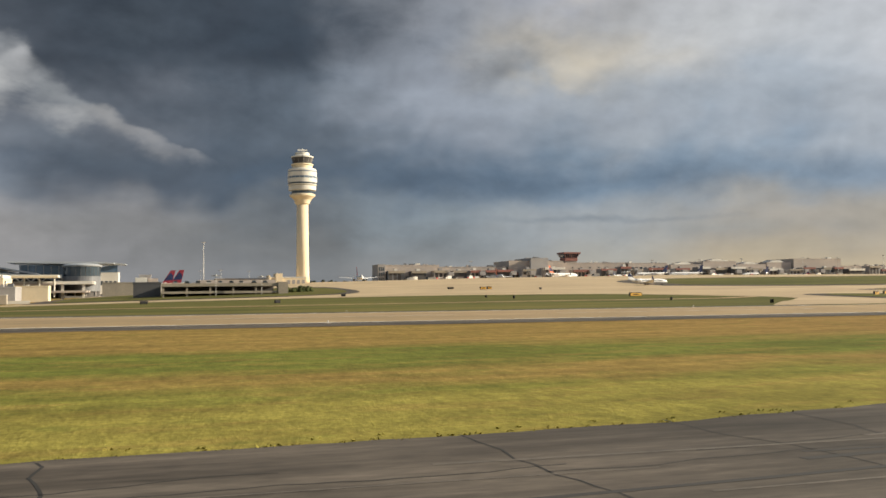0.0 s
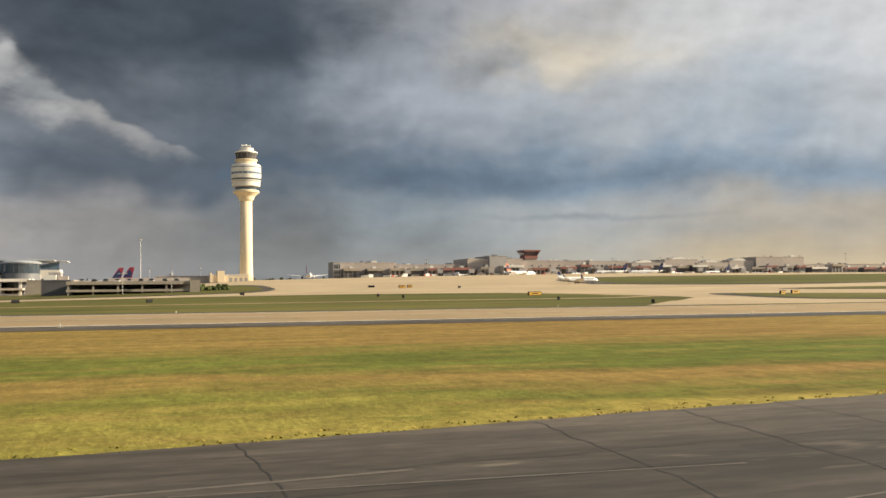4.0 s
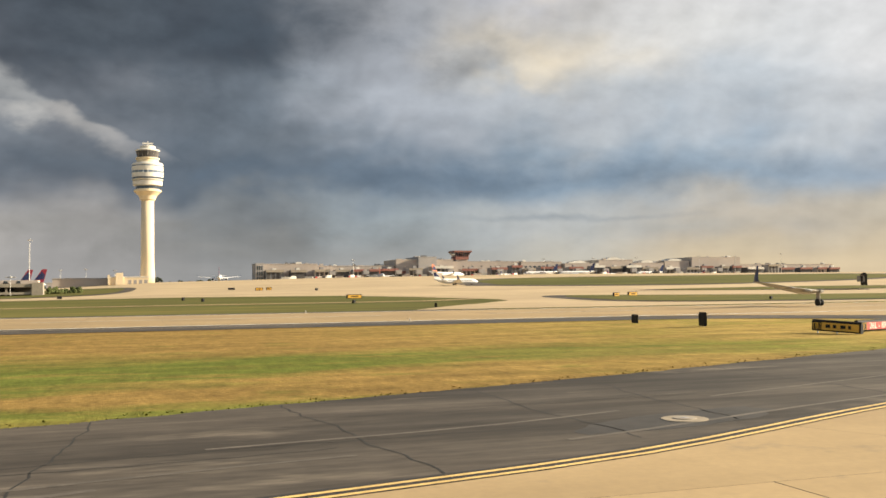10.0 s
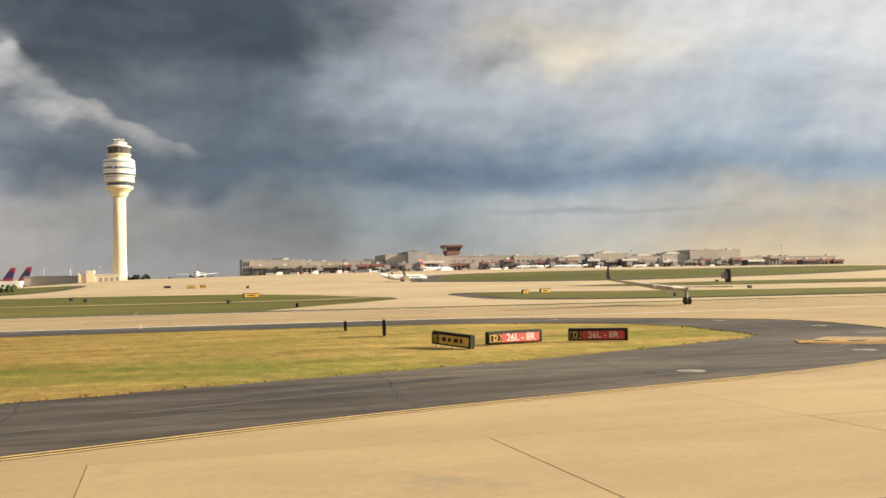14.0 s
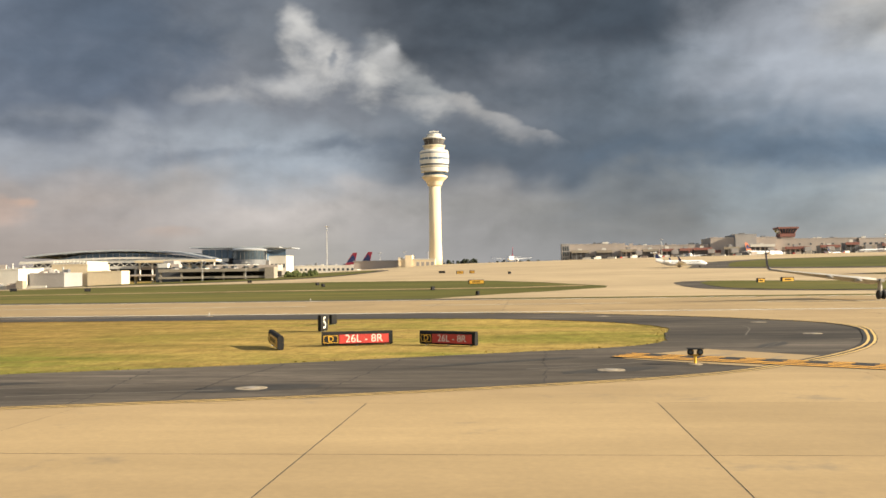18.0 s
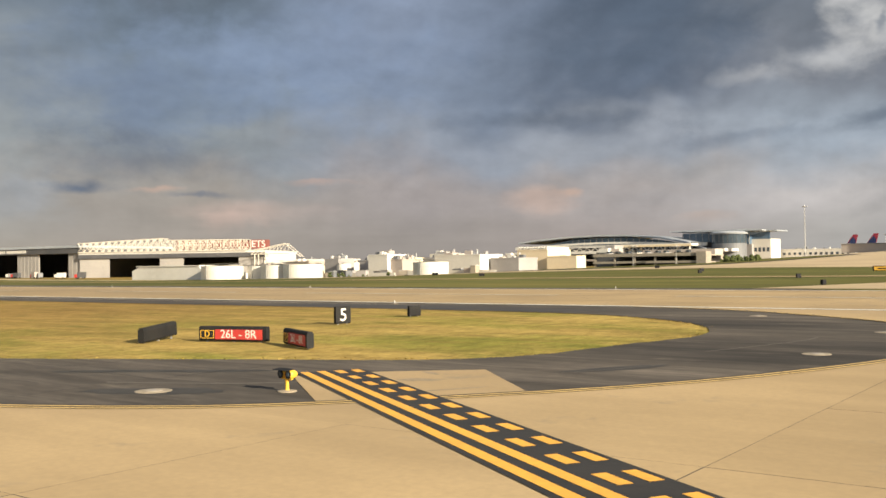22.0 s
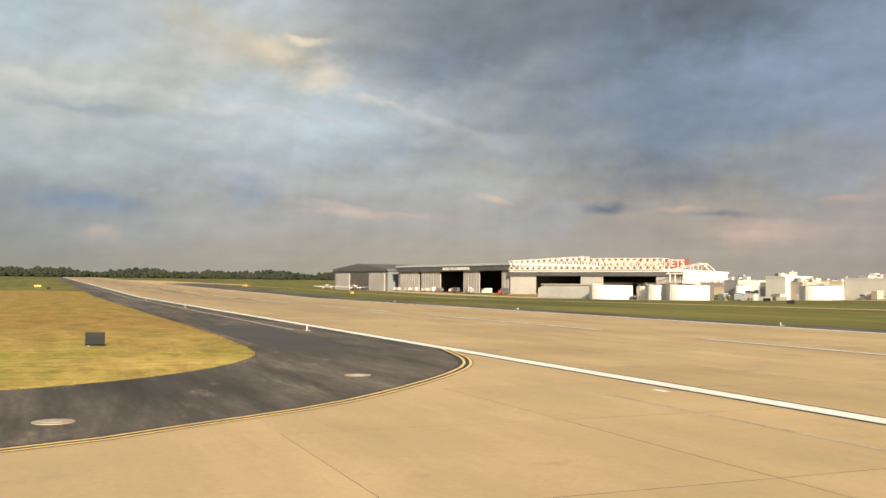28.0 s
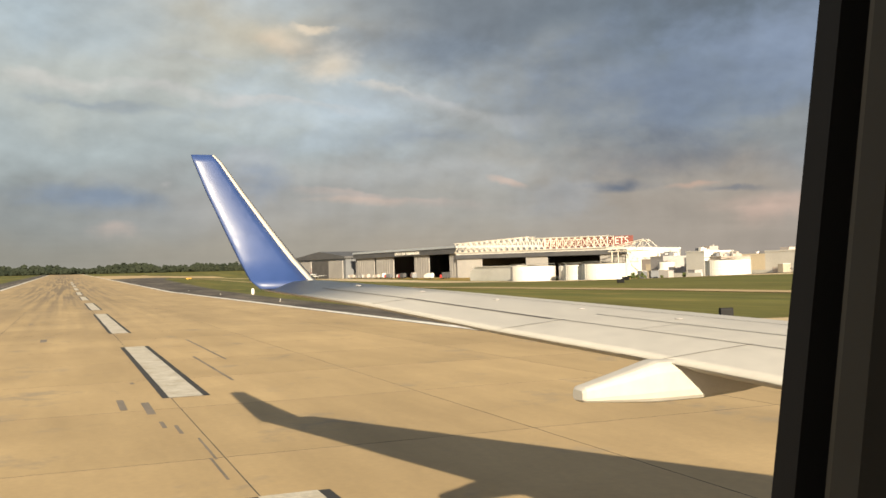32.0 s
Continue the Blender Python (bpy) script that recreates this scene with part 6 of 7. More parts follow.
el_first = None
for x, y in ((87.5, 92.6), (14.8, 92.6), (26, 143.5), (86, 143.0), (-46, 92.6), (-107, 92.6), (-168, 92.6), (-34, 144), (-95, 145)):
    if el_first is None:
        el_first = thing("runway_edge_light", "small white runway edge light on a pale pad", "runway light", (x, y, 0.03), 0, "runway edge lights")
        part("pad", box(-0.3, 0.3, -0.25, 0.25, 0, 0.03), "pad", el_first)
        part("stem", lathe([(0.05, 0.02), (0.05, 0.22)], 8), "steel", el_first)
        part("globe", lathe([(0.05, 0.22), (0.065, 0.27), (0.04, 0.34)], 12), "white", el_first)
    else:
        copy_thing(el_first, pose(x, y, 0.03))

# ---- aircraft seen across the field ----


def airliner(name, label, at, heading, s=1.0, tail="plane_red", body="plane_white", small=False):
    """heading: degrees to the left of +y. Built with its nose to +y, about 38 m long (small: 27 m, engines at the tail)."""
    a = thing(name, label, "airliner", (at[0], at[1], ground_z(at[0], at[1]) + 0.1), heading, "parked airliners")
    a.scale = (s, s, s)
    Lh, r, zc = (19.0, 1.9, 3.4) if not small else (13.4, 1.35, 2.3)
    rings = []
    for u, q, dz in ((-1.0, 0.12, 0.9), (-0.9, 0.35, 0.75), (-0.72, 0.72, 0.35), (-0.5, 0.97, 0.05), (-0.3, 1, 0), (0.6, 1, 0), (0.78, 0.93, -0.03), (0.9, 0.7, -0.14), (0.97, 0.4, -0.28), (1.0, 0.12, -0.36)):
        rings.append([(q * r * math.cos(6.28319 * i / 18), u * Lh, zc + dz * r + q * r * 1.05 * math.sin(6.28319 * i / 18)) for i in range(18)])
    part("fuselage", loft(rings), body, a, smooth=True)
    part("cockpit_glass", box(-r * 0.62, r * 0.62, Lh * 0.885, Lh * 0.925, zc + r * 0.22, zc + r * 0.5, bevel=0.1), "glass", a)
    for sd in (-1, 1):
        part("window_row", box(sd * r * 0.985 - 0.03, sd * r * 0.985 + 0.03, -Lh * 0.5, Lh * 0.72, zc + 0.32, zc + 0.62), "glass", a)
        span, sw = (16.5, 7.6) if not small else (10.0, 4.0)
        zw = zc - r * 0.6
        wing = [[(sd * r * 0.6, 3.6, zw), (sd * r * 0.6, -3.2, zw), (sd * r * 0.6, -3.2, zw + 0.35), (sd * r * 0.6, 2.0, zw + 0.75)],
                [(sd * span, -sw + 2.2, zw + 1.6), (sd * span, -sw + 0.6, zw + 1.6), (sd * span, -sw + 0.6, zw + 1.68), (sd * span, -sw + 1.8, zw + 1.78)]]
        part("wing", loft(wing), body, a)
        part("winglet", loft([[(sd * span, -sw + 2.1, zw + 1.6), (sd * span, -sw + 0.6, zw + 1.6), (sd * (span + 0.1), -sw + 0.6, zw + 1.6), (sd * (span + 0.1), -sw + 2.1, zw + 1.6)],
                              [(sd * (span + 0.6), -sw + 0.6, zw + 3.8), (sd * (span + 0.6), -sw - 0.1, zw + 3.8), (sd * (span + 0.66), -sw - 0.1, zw + 3.8), (sd * (span + 0.66), -sw + 0.6, zw + 3.8)]]), "plane_blue", a)
        ex, ey, ez, er = (sd * 5.2, 3.6, zw - 0.75, 1.05) if not small else (sd * (r + 0.95), -7.6, zc + 0.7, 0.75)
        e0 = part("engine", lathe([(er * 0.8, -1.9), (er, -0.9), (er, 0.9), (er * 0.92, 1.7), (er * 0.6, 1.6)], 18), body, a, smooth=True)
        e0.matrix_basis = pose(ex, ey, ez, -90, 0, 0)
        part("engine_inlet", lathe([(er * 0.75, 0), (er * 0.3, 0.1)], 16), "black", a).matrix_basis = pose(ex, ey + 1.66, ez, -90, 0, 0)
        tz, ty = (zc + r * 0.55, -Lh * 0.9) if not small else (zc + 5.0, -Lh * 0.98)
        part("tailplane", loft([[(sd * 0.2, ty + 2.4, tz), (sd * 0.2, ty - 1.2, tz), (sd * 0.2, ty - 1.2, tz + 0.25), (sd * 0.2, ty + 1.6, tz + 0.3)],
                                [(sd * (6.2 if not small else 4.2), ty - 1.2, tz + 0.5), (sd * (6.2 if not small else 4.2), ty - 2.2, tz + 0.5), (sd * (6.2 if not small else 4.2), ty - 2.2, tz + 0.58), (sd * (6.2 if not small else 4.2), ty - 1.4, tz + 0.6)]]), body, a)
        g = part("main_gear", beam((sd * 2.6 * (0.6 if small else 1), -0.8, 0.5), (sd * 2.6 * (0.6 if small else 1), -0.8, zw + 0.2), 0.16), "steel", a)
        w = part("wheel", lathe([(0.3, -0.35), (0.55, -0.3), (0.55, 0.3), (0.3, 0.35)], 16), "tyre", g)
        w.matrix_basis = pose(sd * 2.6 * (0.6 if small else 1), -0.8, 0.55, 0, 90, 0)
    fh = 7.4 if not small else 4.4
    fin = [[(0.14, -Lh * 0.66, zc + r * 0.8), (0.14, -Lh * 0.96, zc + r * 0.95), (-0.14, -Lh * 0.96, zc + r * 0.95), (-0.14, -Lh * 0.66, zc + r * 0.8)],
           [(0.06, -Lh * 0.93, zc + r + fh), (0.06, -Lh * 1.06, zc + r + fh), (-0.06, -Lh * 1.06, zc + r + fh), (-0.06, -Lh * 0.93, zc + r + fh)]]
    part("fin", loft(fin), tail, a)
    part("fin_flash", loft([[(0.16, -Lh * 0.74, zc + r + fh * 0.25), (0.15, -Lh * 0.98, zc + r + fh * 0.3), (-0.15, -Lh * 0.98, zc + r + fh * 0.3), (-0.16, -Lh * 0.74, zc + r + fh * 0.25)],
                            [(0.10, -Lh * 0.93, zc + r + fh * 0.85), (0.10, -Lh * 1.0, zc + r + fh * 0.6), (-0.10, -Lh * 1.0, zc + r + fh * 0.6), (-0.10, -Lh * 0.93, zc + r + fh * 0.85)]]), "plane_blue", a)
    ng = part("nose_gear", beam((0, Lh * 0.72, 0.4), (0, Lh * 0.72, zc - r * 0.8), 0.12), "steel", a)
    part("wheel", lathe([(0.2, -0.25), (0.4, -0.2), (0.4, 0.2), (0.2, 0.25)], 14), "tyre", ng).matrix_basis = pose(0, Lh * 0.72, 0.4, 0, 90, 0)
    return a


airliner("regional_jet", "small white regional jet taxiing on the apron", (168, 311), -86, 0.62, "plane_white", small=True)
airliner("airliner", "white airliner seen nose-on beside the control tower", (110, 560), 176, 0.72)
for x, y, hd, s in ((-20, 640, 92, 1.2), (-15, 668, 90, 1.25)):
    airliner("airliner", "white airliner with a dark red tail at the pier", (x, y), hd, s, "plane_red")
for k, (x, y, hd, s, tl, sm) in enumerate(((272, 628, -70, 0.72, "orange", False), (318, 634, -50, 0.62, "plane_blue", True), (344, 632, 92, 0.72, "plane_blue", False), (374, 634, 88, 0.75, "plane_blue", False), (408, 638, -78, 0.62, "plane_red", True), (440, 642, 96, 0.66, "plane_blue", False), (226, 636, 172, 0.66, "orange", False), (478, 640, 70, 0.6, "plane_red", True))):
    airliner("airliner", "white airliner parked at the terminal gates", (x, y), hd, s, tl, small=sm)
airliner("airliner", "white airliner parked before the hangars", (-470, 272), 70, 0.62, "plane_red")
airliner("airliner", "white airliner parked before the hangars", (-520, 266), 75, 0.62, "plane_blue")

# ground vehicles on the aprons
rnd = random.Random(4)
for k in range(62):
    if k < 50:
        x, y = 160 + k * 7.4 + rnd.uniform(-3, 3), rnd.uniform(622, 652)
    else:
        x, y = -418 + (k - 50) * 13 + rnd.uniform(-3, 3), 288 + rnd.uniform(-4, 4)
    v = thing("service_truck", "small boxy airport service truck on the apron", "truck", (x, y, ground_z(x, y) + 0.06), rnd.uniform(60, 120), "service trucks")
    h = rnd.uniform(1.6, 2.8)
    part("cargo_box", box(-1.1, 1.1, -2.4, 1.4, 0.7, 0.7 + h, bevel=0.08), rnd.choice(("white", "white", "beige", "grey", "dark", "shade_metal")), v)
    part("cab", box(-1.05, 1.05, 1.45, 2.9, 0.6, 2.3, bevel=0.15), rnd.choice(("white", "red", "white")), v)
    part("windscreen", box(-0.9, 0.9, 2.86, 2.95, 1.45, 2.1), "glass", v)
    for wx in (-0.95, 0.95):
        for wy in (-1.5, 1.9):
            part("wheel", lathe([(0.25, -0.15), (0.42, -0.12), (0.42, 0.12), (0.25, 0.15)], 12), "tyre", v).matrix_basis = pose(wx, wy, 0.42, 0, 90, 0)


def mast(x, y, top, heads=4):
    z = ground_z(x, y)
    m = thing("light_mast", "tall slim grey apron light mast", "light mast", (x, y, z), 0, "light masts")
    part("pole", lathe([(0.02 * (top - z) ** 0.8, -0.2), (0.011 * (top - z) ** 0.8, top - z)], 10), "steel", m)
    part("ring", lathe([(0.5, top - z - 0.6), (0.5, top - z - 0.3)], 14), "steel", m)
    for k in range(heads):
        q = 6.28319 * k / heads
        part("lamp_head", box(0.8 * math.cos(q) - 0.5, 0.8 * math.cos(q) + 0.5, 0.8 * math.sin(q) - 0.35, 0.8 * math.sin(q) + 0.35, top - z - 0.7, top - z - 0.4), "grey", m)


mast(16.4, 484, 29.5, 3)
mast(13.8, 302, 9.4, 2)
mast(28, 303, 9.0, 2)
for x, y, top in ((559, 640, 29.8), (519, 645, 28), (486, 645, 28), (430, 645, 27), (395, 648, 26.5), (355, 650, 26), (455, 720, 28), (210, 652, 25.5), (20, 640, 19), (34, 660, 20), (52, 650, 19)):
    mast(x, y, top)

# ---- far woods: joined, past counting ----


def clumps(spots, name, label, mat, n=9, fat=0.30):
    rnd = random.Random(12)
    base = bmesh.new()
    bmesh.ops.create_icosphere(base, subdivisions=1, radius=1.0)
    bv, bf = [v.co.copy() for v in base.verts], [[v.index for v in f.verts] for f in base.faces]
    base.free()
    co, fa = [], []
    for x, y, h in spots:
        z = ground_z(x, y)
        for k in range(n):
            u = rnd.uniform(0.1, 0.92)
            r = h * (fat - 0.16 * abs(u - 0.45)) * rnd.uniform(0.5, 1.1)
            q, d = rnd.uniform(0, 6.28), h * 0.42 * rnd.random() * (1.15 - u * 0.7)
            c, o = Vector((x + d * math.cos(q), y + d * math.sin(q), z + u * h)), len(co)
            co.extend([tuple(c + Vector((p.x * rnd.uniform(0.6, 1.4), p.y * rnd.uniform(0.6, 1.4), p.z * rnd.uniform(0.5, 1.2))) * r) for p in bv])
            fa.extend([[o + i for i in f] for f in bf])
        o = len(co)
        w = 0.03 * h
        co.extend([(x + sx * w, y + sy * w, z + zz) for zz in (-0.3, h * 0.4) for sx, sy in ((-1, -1), (1, -1), (1, 1), (-1, 1))])
        fa.extend([[o + i, o + (i + 1) % 4, o + 4 + (i + 1) % 4, o + 4 + i] for i in range(4)])
    me = bpy.data.meshes.new(name)
    me.from_pydata(co, [], fa)
    me.materials.append(MAT[mat])
    tagged(new(name, me), label, "trees", kind="stuff")


rnd = random.Random(12)
spots = [(-1350 + rnd.uniform(-50, 50), -150 + k * 1.5 + rnd.uniform(-2, 2), rnd.uniform(9.5, 12.5) + 8 * noise.noise(Vector((k * 0.023, 3, 1))) + 3 * noise.noise(Vector((k * 0.11, 8, 1)))) for k in range(800)]
spots += [(-1300 + rnd.uniform(-20, 20), -150 + k * 2.4, rnd.uniform(6, 9)) for k in range(500)]
spots += [(-570 - rnd.uniform(20, 90), 330 + k * 2.6, rnd.uniform(10, 15)) for k in range(44)]
spots += [(90 + k * 2.6 + rnd.uniform(-1, 1), 760 + rnd.uniform(-15, 15), rnd.uniform(2.0, 4.2)) for k in range(26)]
spots += [(-35 + k * 2.4, 700 + rnd.uniform(-10, 10), rnd.uniform(3.0, 6.0)) for k in range(50)]
clumps(spots, "far_woods", "dark green line of distant trees", "leaf", 9, 0.34)
clumps([(37.5 + rnd.uniform(-1, 9), 322 + rnd.uniform(-6, 10), rnd.uniform(1.0, 2.4)) for k in range(40)] + [(-205 + k * 5 + rnd.uniform(-2, 2), 291 + rnd.uniform(-4, 3), rnd.uniform(0.8, 2.2)) for k in range(26)], "shrubs", "dark green rounded shrubs beside the deck", "shrub", 14, 0.30)

# ---- grass tufts, cracks and rubber marks ----


def tufts():
    rnd = random.Random(21)
    co, fa = [], []

    def tuft(x, y, h, n):
        z = ground_z(x, y) + 0.03
        for _ in range(n):
            q, l, w = rnd.uniform(0, 6.28), rnd.uniform(0.02, 0.14), rnd.uniform(0.02, 0.05)
            bx, by = x + rnd.uniform(-0.14, 0.14), y + rnd.uniform(-0.14, 0.14)
            dx, dy, i = math.cos(q), math.sin(q), len(co)
            co.extend([(bx - dy * w, by + dx * w, z - 0.03), (bx + dy * w, by - dx * w, z - 0.03), (bx + dx * l, by + dy * l, z + h * rnd.uniform(0.6, 1.2))])
            fa.append((i, i + 1, i + 2))

    for p in fine_edge:
        if -30 < p.x < 130:
            for _ in range(3):
                o = rnd.random() ** 2 * 1.0
                d = Vector((-0.35, 0.94)) if p.x < 118 else (Vector((108, 66)) - p).normalized()
                tuft(p.x + d.x * o + rnd.uniform(-0.4, 0.4), p.y + d.y * o, rnd.uniform(0.012, 0.03), 4)
    me = bpy.data.meshes.new("grass_tufts")
    me.from_pydata(co, [], fa)
    me.materials.append(MAT["grass"])
    tagged(new("grass_tufts", me), "ragged short grass tufts along the pavement edge", "grass", kind="stuff")


tufts()


def crack_line(p0, p1, wid, seed, lift=0.034, mat="crack", parent=None, name="crack"):
    rnd = random.Random(seed)
    a0, b0 = Vector(p0), Vector(p1)
    n = max(6, int((b0 - a0).length / 0.5))
    d = (b0 - a0) / n
    off, line = 0.0, []
    for i in range(n + 1):
        off = off * 0.9 + rnd.uniform(-0.12, 0.12)
        line.append(a0 + d * i + Vector((-d.y, d.x)).normalized() * off)
    return part(name, ribbon(line, -wid / 2, wid / 2, lift), mat, parent)


rnd = random.Random(33)
for k in range(26):
    x = -12 + k * 5.2 + rnd.uniform(-2, 2)
    ye = float(np.interp(x, [-60, 0, 33, 59, 88, 106, 118, 127], [16.8, 17.6, 21.4, 26.2, 36, 42.6, 48.8, 56])) - 0.3
    yb = float(np.interp(x, [-60, 0, 40, 63, 86, 106, 120, 131], [9, 9, 11.3, 16, 24, 30.5, 35.7, 45])) + 0.2
    crack_line((x, ye), (x + rnd.uniform(-1.5, 2.5), yb), rnd.uniform(0.035, 0.075), k, parent=shoulder)
    if k % 3:
        ym = (ye + yb) / 2 + rnd.uniform(-1, 1)
        crack_line((x - 5, ym - 0.4), (x + 9, ym + 0.9), 0.05, 70 + k, parent=shoulder)
crack_line((75, 19.0), (79, 6), 0.012, 100, 0.056, "joint", taxiway)
RUBBER = [(131.6, 115.9, 2.6, 0.22), (132.8, 116.6, 2.8, 0.25), (136.4, 116.7, 1.2, 0.12), (137.4, 117.0, 1.5, 0.1), (125.4, 116.6, 0.6, 0.15), (140.5, 117.3, 3.0, 0.06), (143.0, 117.2, 2.4, 0.06), (109.3, 121.4, 16.0, 0.12), (120.5, 120.2, 12.0, 0.12), (96, 113.0, 3.0, 0.4), (70, 111.5, 1.2, 0.4), (66, 112.4, 1.2, 0.4)]
for k, (x, y, L, w) in enumerate(RUBBER):
    part("rubber_mark", ribbon(straight(x - L / 2, x + L / 2, y, L / 4), -w / 2, w / 2, 0.056), "rubber", runway)

# ---- the aircraft that carries the camera, where it ends its way on the runway ----


def own_aircraft():
    ac = thing("airliner_wing", "white airliner wing with a blue winglet standing on the runway", "airliner", (163.08, 114.266, 0.05), 1.9)
    # lateral distance, trailing edge, crest and leading edge (y, z)
    secs = ((15.6, 3.56, 3.80, 4.30, 3.93, 5.0, 3.85), (12.9, 4.39, 3.59, 5.75, 3.71, 6.7, 3.56), (10.5, 5.12, 3.32, 7.10, 3.49, 8.3, 3.28), (8.5, 5.73, 3.13, 8.1, 3.31, 9.6, 3.06), (6.7, 6.27, 2.93, 9.1, 3.16, 10.8, 2.86), (4.5, 6.6, 2.66, 10.2, 2.98, 12.2, 2.66), (1.6, 6.7, 2.36, 11.3, 2.74, 13.8, 2.38))

    def top(sec, u):
        l, yt, zt, yc, zc, yl, zl = sec
        y = yt + (yl - yt) * u
        uc = (yc - yt) / (yl - yt)
        z = zt + (zc - zt) * math.sin(1.5708 * u / uc) if u < uc else zl + (zc - zl) * math.sqrt(max(0, 1 - ((u - uc) / (1 - uc)) ** 2))
        return Vector((-l, y, z - 0.05))

    us = [0, 0.06, 0.14, 0.24, 0.36, 0.5, 0.64, 0.78, 0.9, 0.97, 1.0]
    rings = []
    for s in secs:
        c = s[5] - s[1]
        up = [top(s, u) for u in us]
        lo = [Vector((-s[0], s[1] + c * u, (s[2] + (s[6] - s[2]) * u) - 0.05 - 0.01 - 0.075 * c * math.sin(math.pi * min(1, u * 1.0)) ** 0.8)) for u in reversed(us[1:-1])]
        rings.append(up + lo)
    part("wing_skin", loft(rings), "wing", ac, smooth=True)

    def at_l(l, u, lift=0.004):
        for p, q in zip(secs, secs[1:]):
            if q[0] <= l <= p[0]:
                k = (p[0] - l) / (p[0] - q[0])
                return top(p, u).lerp(top(q, u), k) + Vector((0, 0, lift))

    def seam(name, pts, w, mat, lift=0.004):
        bm = bmesh.new()
        n = len(pts)
        vs = []
        for i, (l, u) in enumerate(pts):
            l2, u2 = pts[min(i + 1, n - 1)]
            l1, u1 = pts[max(i - 1, 0)]
            p = at_l(l, u, lift)
            d = (at_l(l2, u2, lift) - at_l(l1, u1, lift)).normalized()
            nrm = d.cross(Vector((0, 0, 1))).normalized()
            vs.append((bm.verts.new(p + nrm * w / 2), bm.verts.new(p - nrm * w / 2)))
        for (p0, p1), (q0, q1) in zip(vs, vs[1:]):
            bm.faces.new((p0, q0, q1, p1))
        return part(name, bm, mat, ac)

    run = lambda l0, l1, u0, u1, n=14: [(l0 + (l1 - l0) * i / n, u0 + (u1 - u0) * i / n) for i in range(n + 1)]
    seam("flap_seam", run(12.8, 2.0, 0.26, 0.26), 0.022, "seam")
    seam("spoiler_seam", run(10.2, 2.0, 0.42, 0.40), 0.025, "seam")
    seam("slat_seam", run(15.2, 2.0, 0.62, 0.60), 0.02, "seam")
    seam("aileron_seam", run(14.6, 10.3, 0.25, 0.25), 0.035, "seam")
    for l in (12.8, 10.3, 8.0, 5.4):
        seam("chord_seam", run(l, l - 0.12, 0.02, 0.27, 5), 0.022, "seam")
    for l in (9.2, 7.4, 5.8):
        seam("panel_seam", run(l, l - 0.1, 0.27, 0.41, 5), 0.012, "seam")
    for k in range(9):
        l = 14.4 - k * 1.25
        p = at_l(l, 0.5, 0.0)
        part("vent_cap", lathe([(0.05, 0), (0.045, 0.012)], 10), "grey", ac).location = p
    # winglet, lofted up from the tip
    wl = ((15.45, 3.50, 4.62, 3.76, 0.10), (15.75, 3.40, 4.50, 3.90, 0.10), (15.95, 3.26, 4.24, 4.25, 0.085), (16.08, 3.08, 3.92, 4.7, 0.07), (16.25, 2.80, 3.44, 5.4, 0.055), (16.38, 2.62, 3.10, 5.93, 0.045), (16.40, 2.58, 2.98, 6.06, 0.03))
    rg, le = [], []
    for l, y0, y1, z, th in wl:
        at_u = lambda u, v: (-l + th * v, y0 + (y1 - y0) * u, z)
        rg.append([at_u(*q) for q in ((0, 0.0), (0.03, 0.3), (0.10, 0.55), (0.2, 0.75), (0.34, 0.92), (0.52, 1.0), (0.7, 0.95), (0.88, 0.75), (0.88, -0.4), (0.6, -0.6), (0.3, -0.5), (0.08, -0.25))])
        le.append([at_u(*q) for q in ((0.87, 0.84), (0.94, 0.66), (1.01, 0.1), (0.94, -0.36), (0.87, -0.5))])
    part("winglet", loft(rg), "winglet", ac, "glossy dark blue winglet", smooth=True)
    part("winglet_leading_edge", loft(le), "wing", ac, "bare pale leading edge", smooth=True)
    part("tip_light", lathe([(0.02, -0.05), (0.03, 0.0), (0.02, 0.05)], 10), "white", ac).location = (-15.62, 3.42, 3.72)
    # flap track fairings
    for l, k in ((8.0, 1.0), (4.4, 1.1)):
        yt = float(np.interp(-l, [-15.6, -12.9, -10.5, -8.5, -6.7, -4.5], [3.56, 4.39, 5.12, 5.73, 6.27, 6.6]))
        zt = float(np.interp(-l, [-15.6, -12.9, -10.5, -8.5, -6.7, -4.5], [3.80, 3.59, 3.32, 3.13, 2.93, 2.66])) - 0.06
        rg = []
        for dy, hi, lo, w in ((-0.96, -0.22, -0.32, 0.09), (-0.93, -0.19, -0.34, 0.12), (-0.4, -0.06, -0.38, 0.17), (-0.1, 0.02, -0.40, 0.19), (0.5, 0.02, -0.40, 0.2), (1.0, 0.04, -0.37, 0.19), (1.7, 0.05, -0.28, 0.15), (2.5, 0.05, -0.1, 0.07)):
            cz, hh = zt + (hi + lo) / 2 * k, (hi - lo) / 2 * k
            rg.append([(-l + w * k * math.copysign(abs(math.cos(q)) ** 0.5, math.cos(q)), yt + dy * k, cz + hh * math.copysign(abs(math.sin(q)) ** 0.5, math.sin(q))) for q in [6.28319 * (i + 0.5) / 16 for i in range(16)]])
        part("flap_fairing", loft(rg), "wing", ac, smooth=False)
    # landing gear below the wing root
    g = part("main_gear", beam((-1.36, 7.4, 0.5), (-1.36, 7.4, 2.3), 0.13, sides=12), "steel", ac)
    part("gear_door", box(-1.62, -1.56, 7.0, 7.8, 0.9, 2.2), "wing", g)
    for dx in (-0.3, 0.3):
        part("wheel", lathe([(0.3, -0.17), (0.53, -0.14), (0.56, 0), (0.53, 0.14), (0.3, 0.17)], 24), "tyre", g).matrix_basis = pose(-1.36 + dx, 7.4, 0.56, 0, 90, 0)
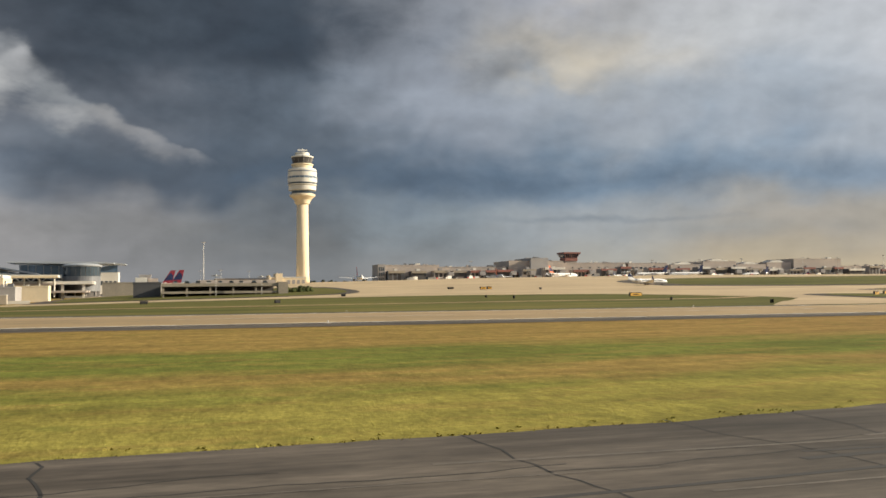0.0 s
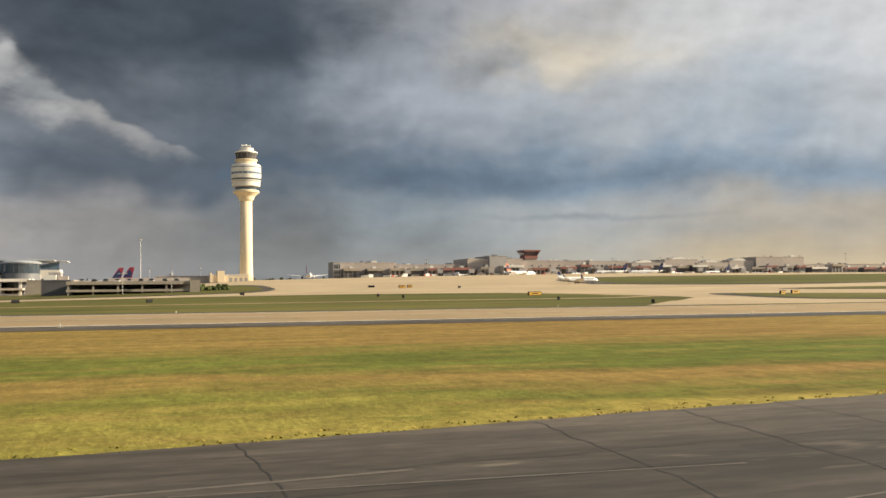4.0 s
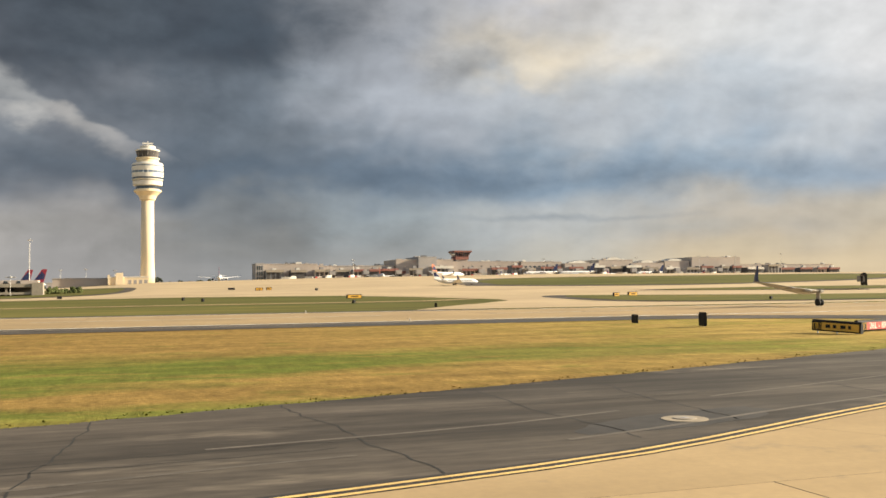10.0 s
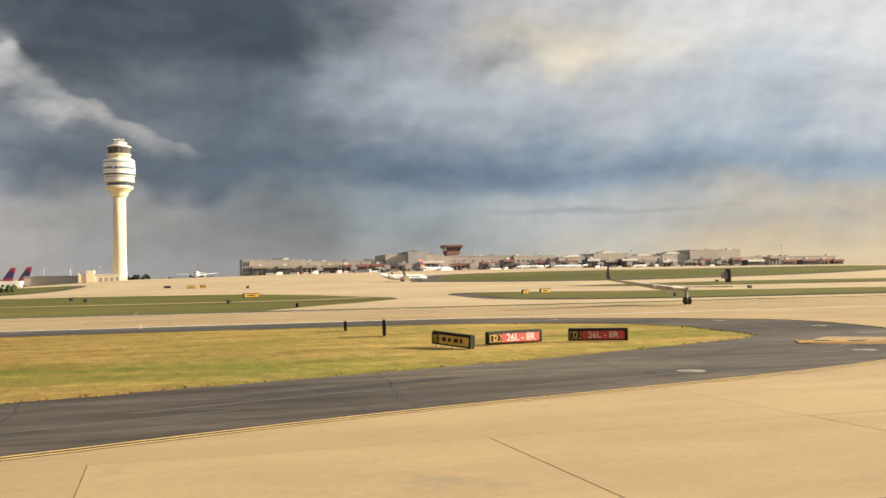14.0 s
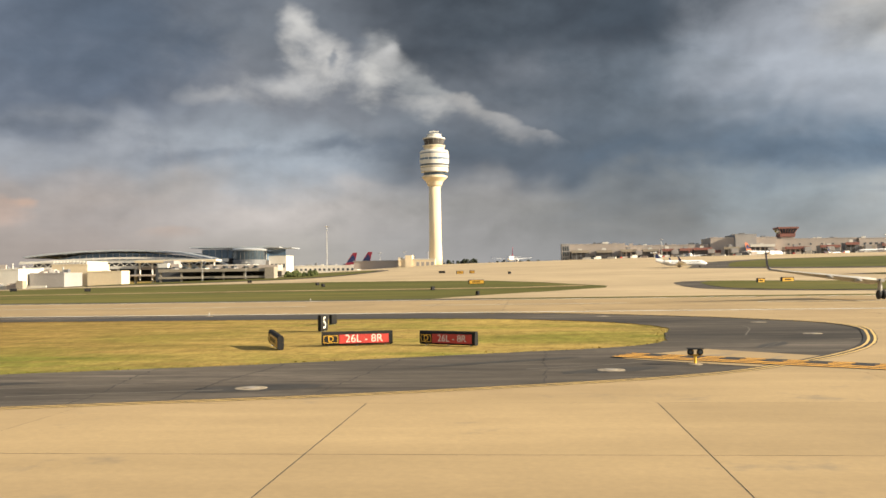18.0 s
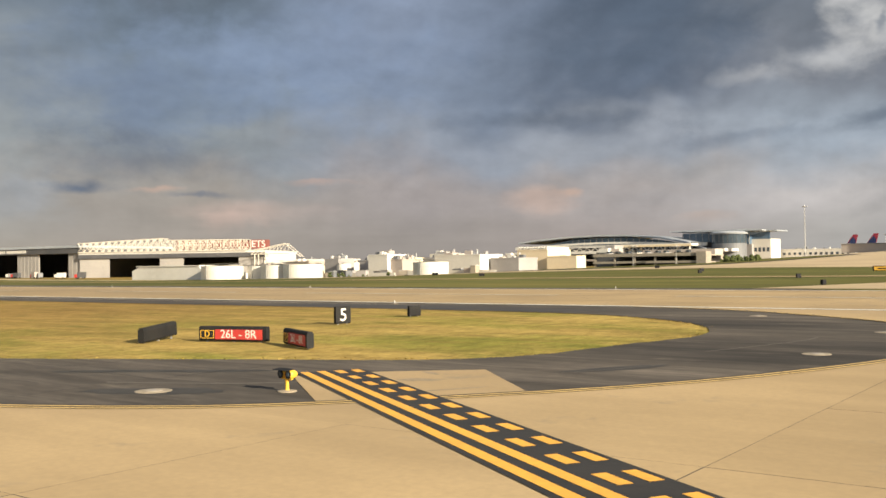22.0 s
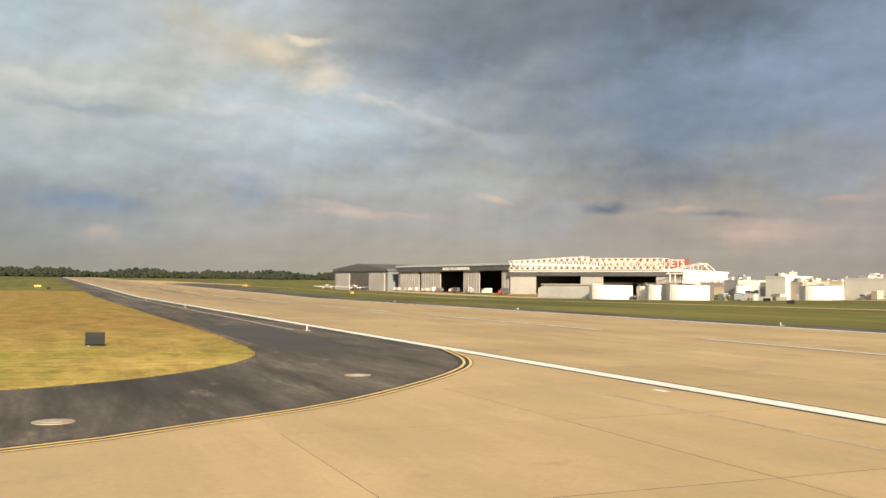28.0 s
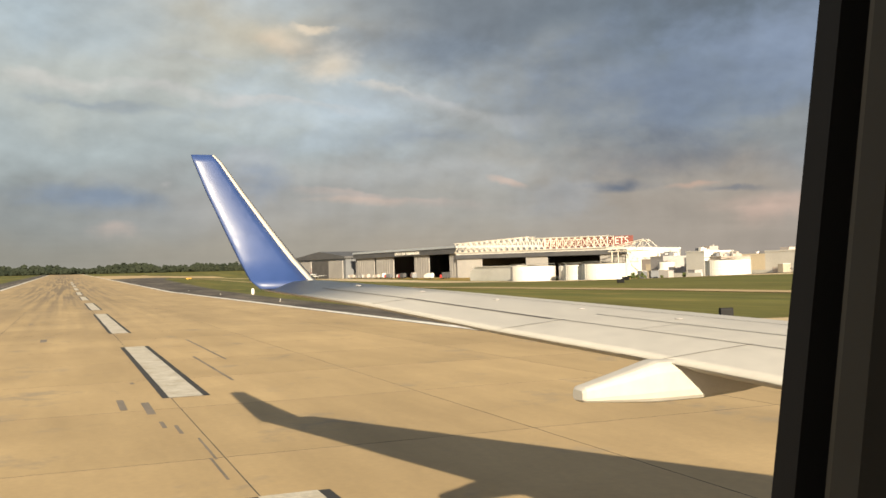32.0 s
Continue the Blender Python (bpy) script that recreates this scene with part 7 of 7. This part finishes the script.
    # a piece of the cabin wall with the window looked through
    def jamb(name, x, y0, mat, thick, label=""):
        bm = bmesh.new()
        zs = [3.62 + 0.035 * i for i in range(26)]
        for sgn, ys in ((1, y0), (-1, -0.26)):
            ring = []
            for z in zs:
                y = ys + (0.17 * (z - 4.05) if sgn > 0 else 0)
                end = 0.9 if sgn > 0 else -0.55
                ring.append([(x, y, z), (x, end, z), (x - thick, end, z), (x - thick, y, z)])
            loft(ring, bm)
        box(x - thick, x, -0.26, 0.2, 3.5, 3.62, bm)
        box(x - thick, x, -0.26, 0.2, 4.49, 4.6, bm)
        part(name, bm, mat, ac, label)

    # unseen panel, added beside the window to keep the low sun off the lining
    st = part("seat_back", box(0.42, 0.56, -0.45, 0.85, 3.1, 4.75, bevel=0.05), "lining", ac, "unseen dark panel added to block the low sun")
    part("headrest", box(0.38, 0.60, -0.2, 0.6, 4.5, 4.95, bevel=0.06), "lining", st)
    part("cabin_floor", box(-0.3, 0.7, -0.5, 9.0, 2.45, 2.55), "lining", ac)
    part("keel_beam", box(-1.7, -1.2, 6.6, 9.0, 2.1, 2.5), "wing", ac)

    jamb("window_frame", -0.150, 0.1672, "pane_edge", 0.006, "pale window edge")
    jamb("window_seal", -0.140, 0.1497, "black", 0.006, "black rubber window seal")
    # trim and lining: the closed cabin's shade is put into their colours
    jamb("window_trim", -0.130, 0.1532, "trim", 0.006, "beige window trim, darkened in colour for cabin shade")
    jamb("cabin_lining", -0.120, 0.1437, "lining", 0.006, "cabin lining with the cabin's shade in its dark colour")


MAT["wing"] = material("wing_paint", (0.44, 0.415, 0.37), (0.37, 0.35, 0.315), 0.35, 5.0, 0.45, wear=0.08, spec=0.3)
MAT["seam"] = material("panel_seam", (0.10, 0.09, 0.085), (0.16, 0.15, 0.14), 2.0, 9.0, 0.7)
MAT["winglet"] = material("winglet_blue", (0.022, 0.045, 0.14), (0.026, 0.052, 0.16), 0.5, 4.0, 0.42, wear=0.06)
MAT["pane_edge"] = material("window_edge", (0.24, 0.225, 0.2), (0.19, 0.18, 0.16), 5.0, 40.0, 0.5, wear=0.1)
# beige trim and lining darkened here to stand for the unlit cabin
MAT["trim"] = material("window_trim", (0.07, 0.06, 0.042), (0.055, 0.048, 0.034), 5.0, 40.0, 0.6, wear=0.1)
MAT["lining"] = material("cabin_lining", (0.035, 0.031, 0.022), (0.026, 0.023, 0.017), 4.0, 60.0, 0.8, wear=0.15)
own_aircraft()

lay_slabs()
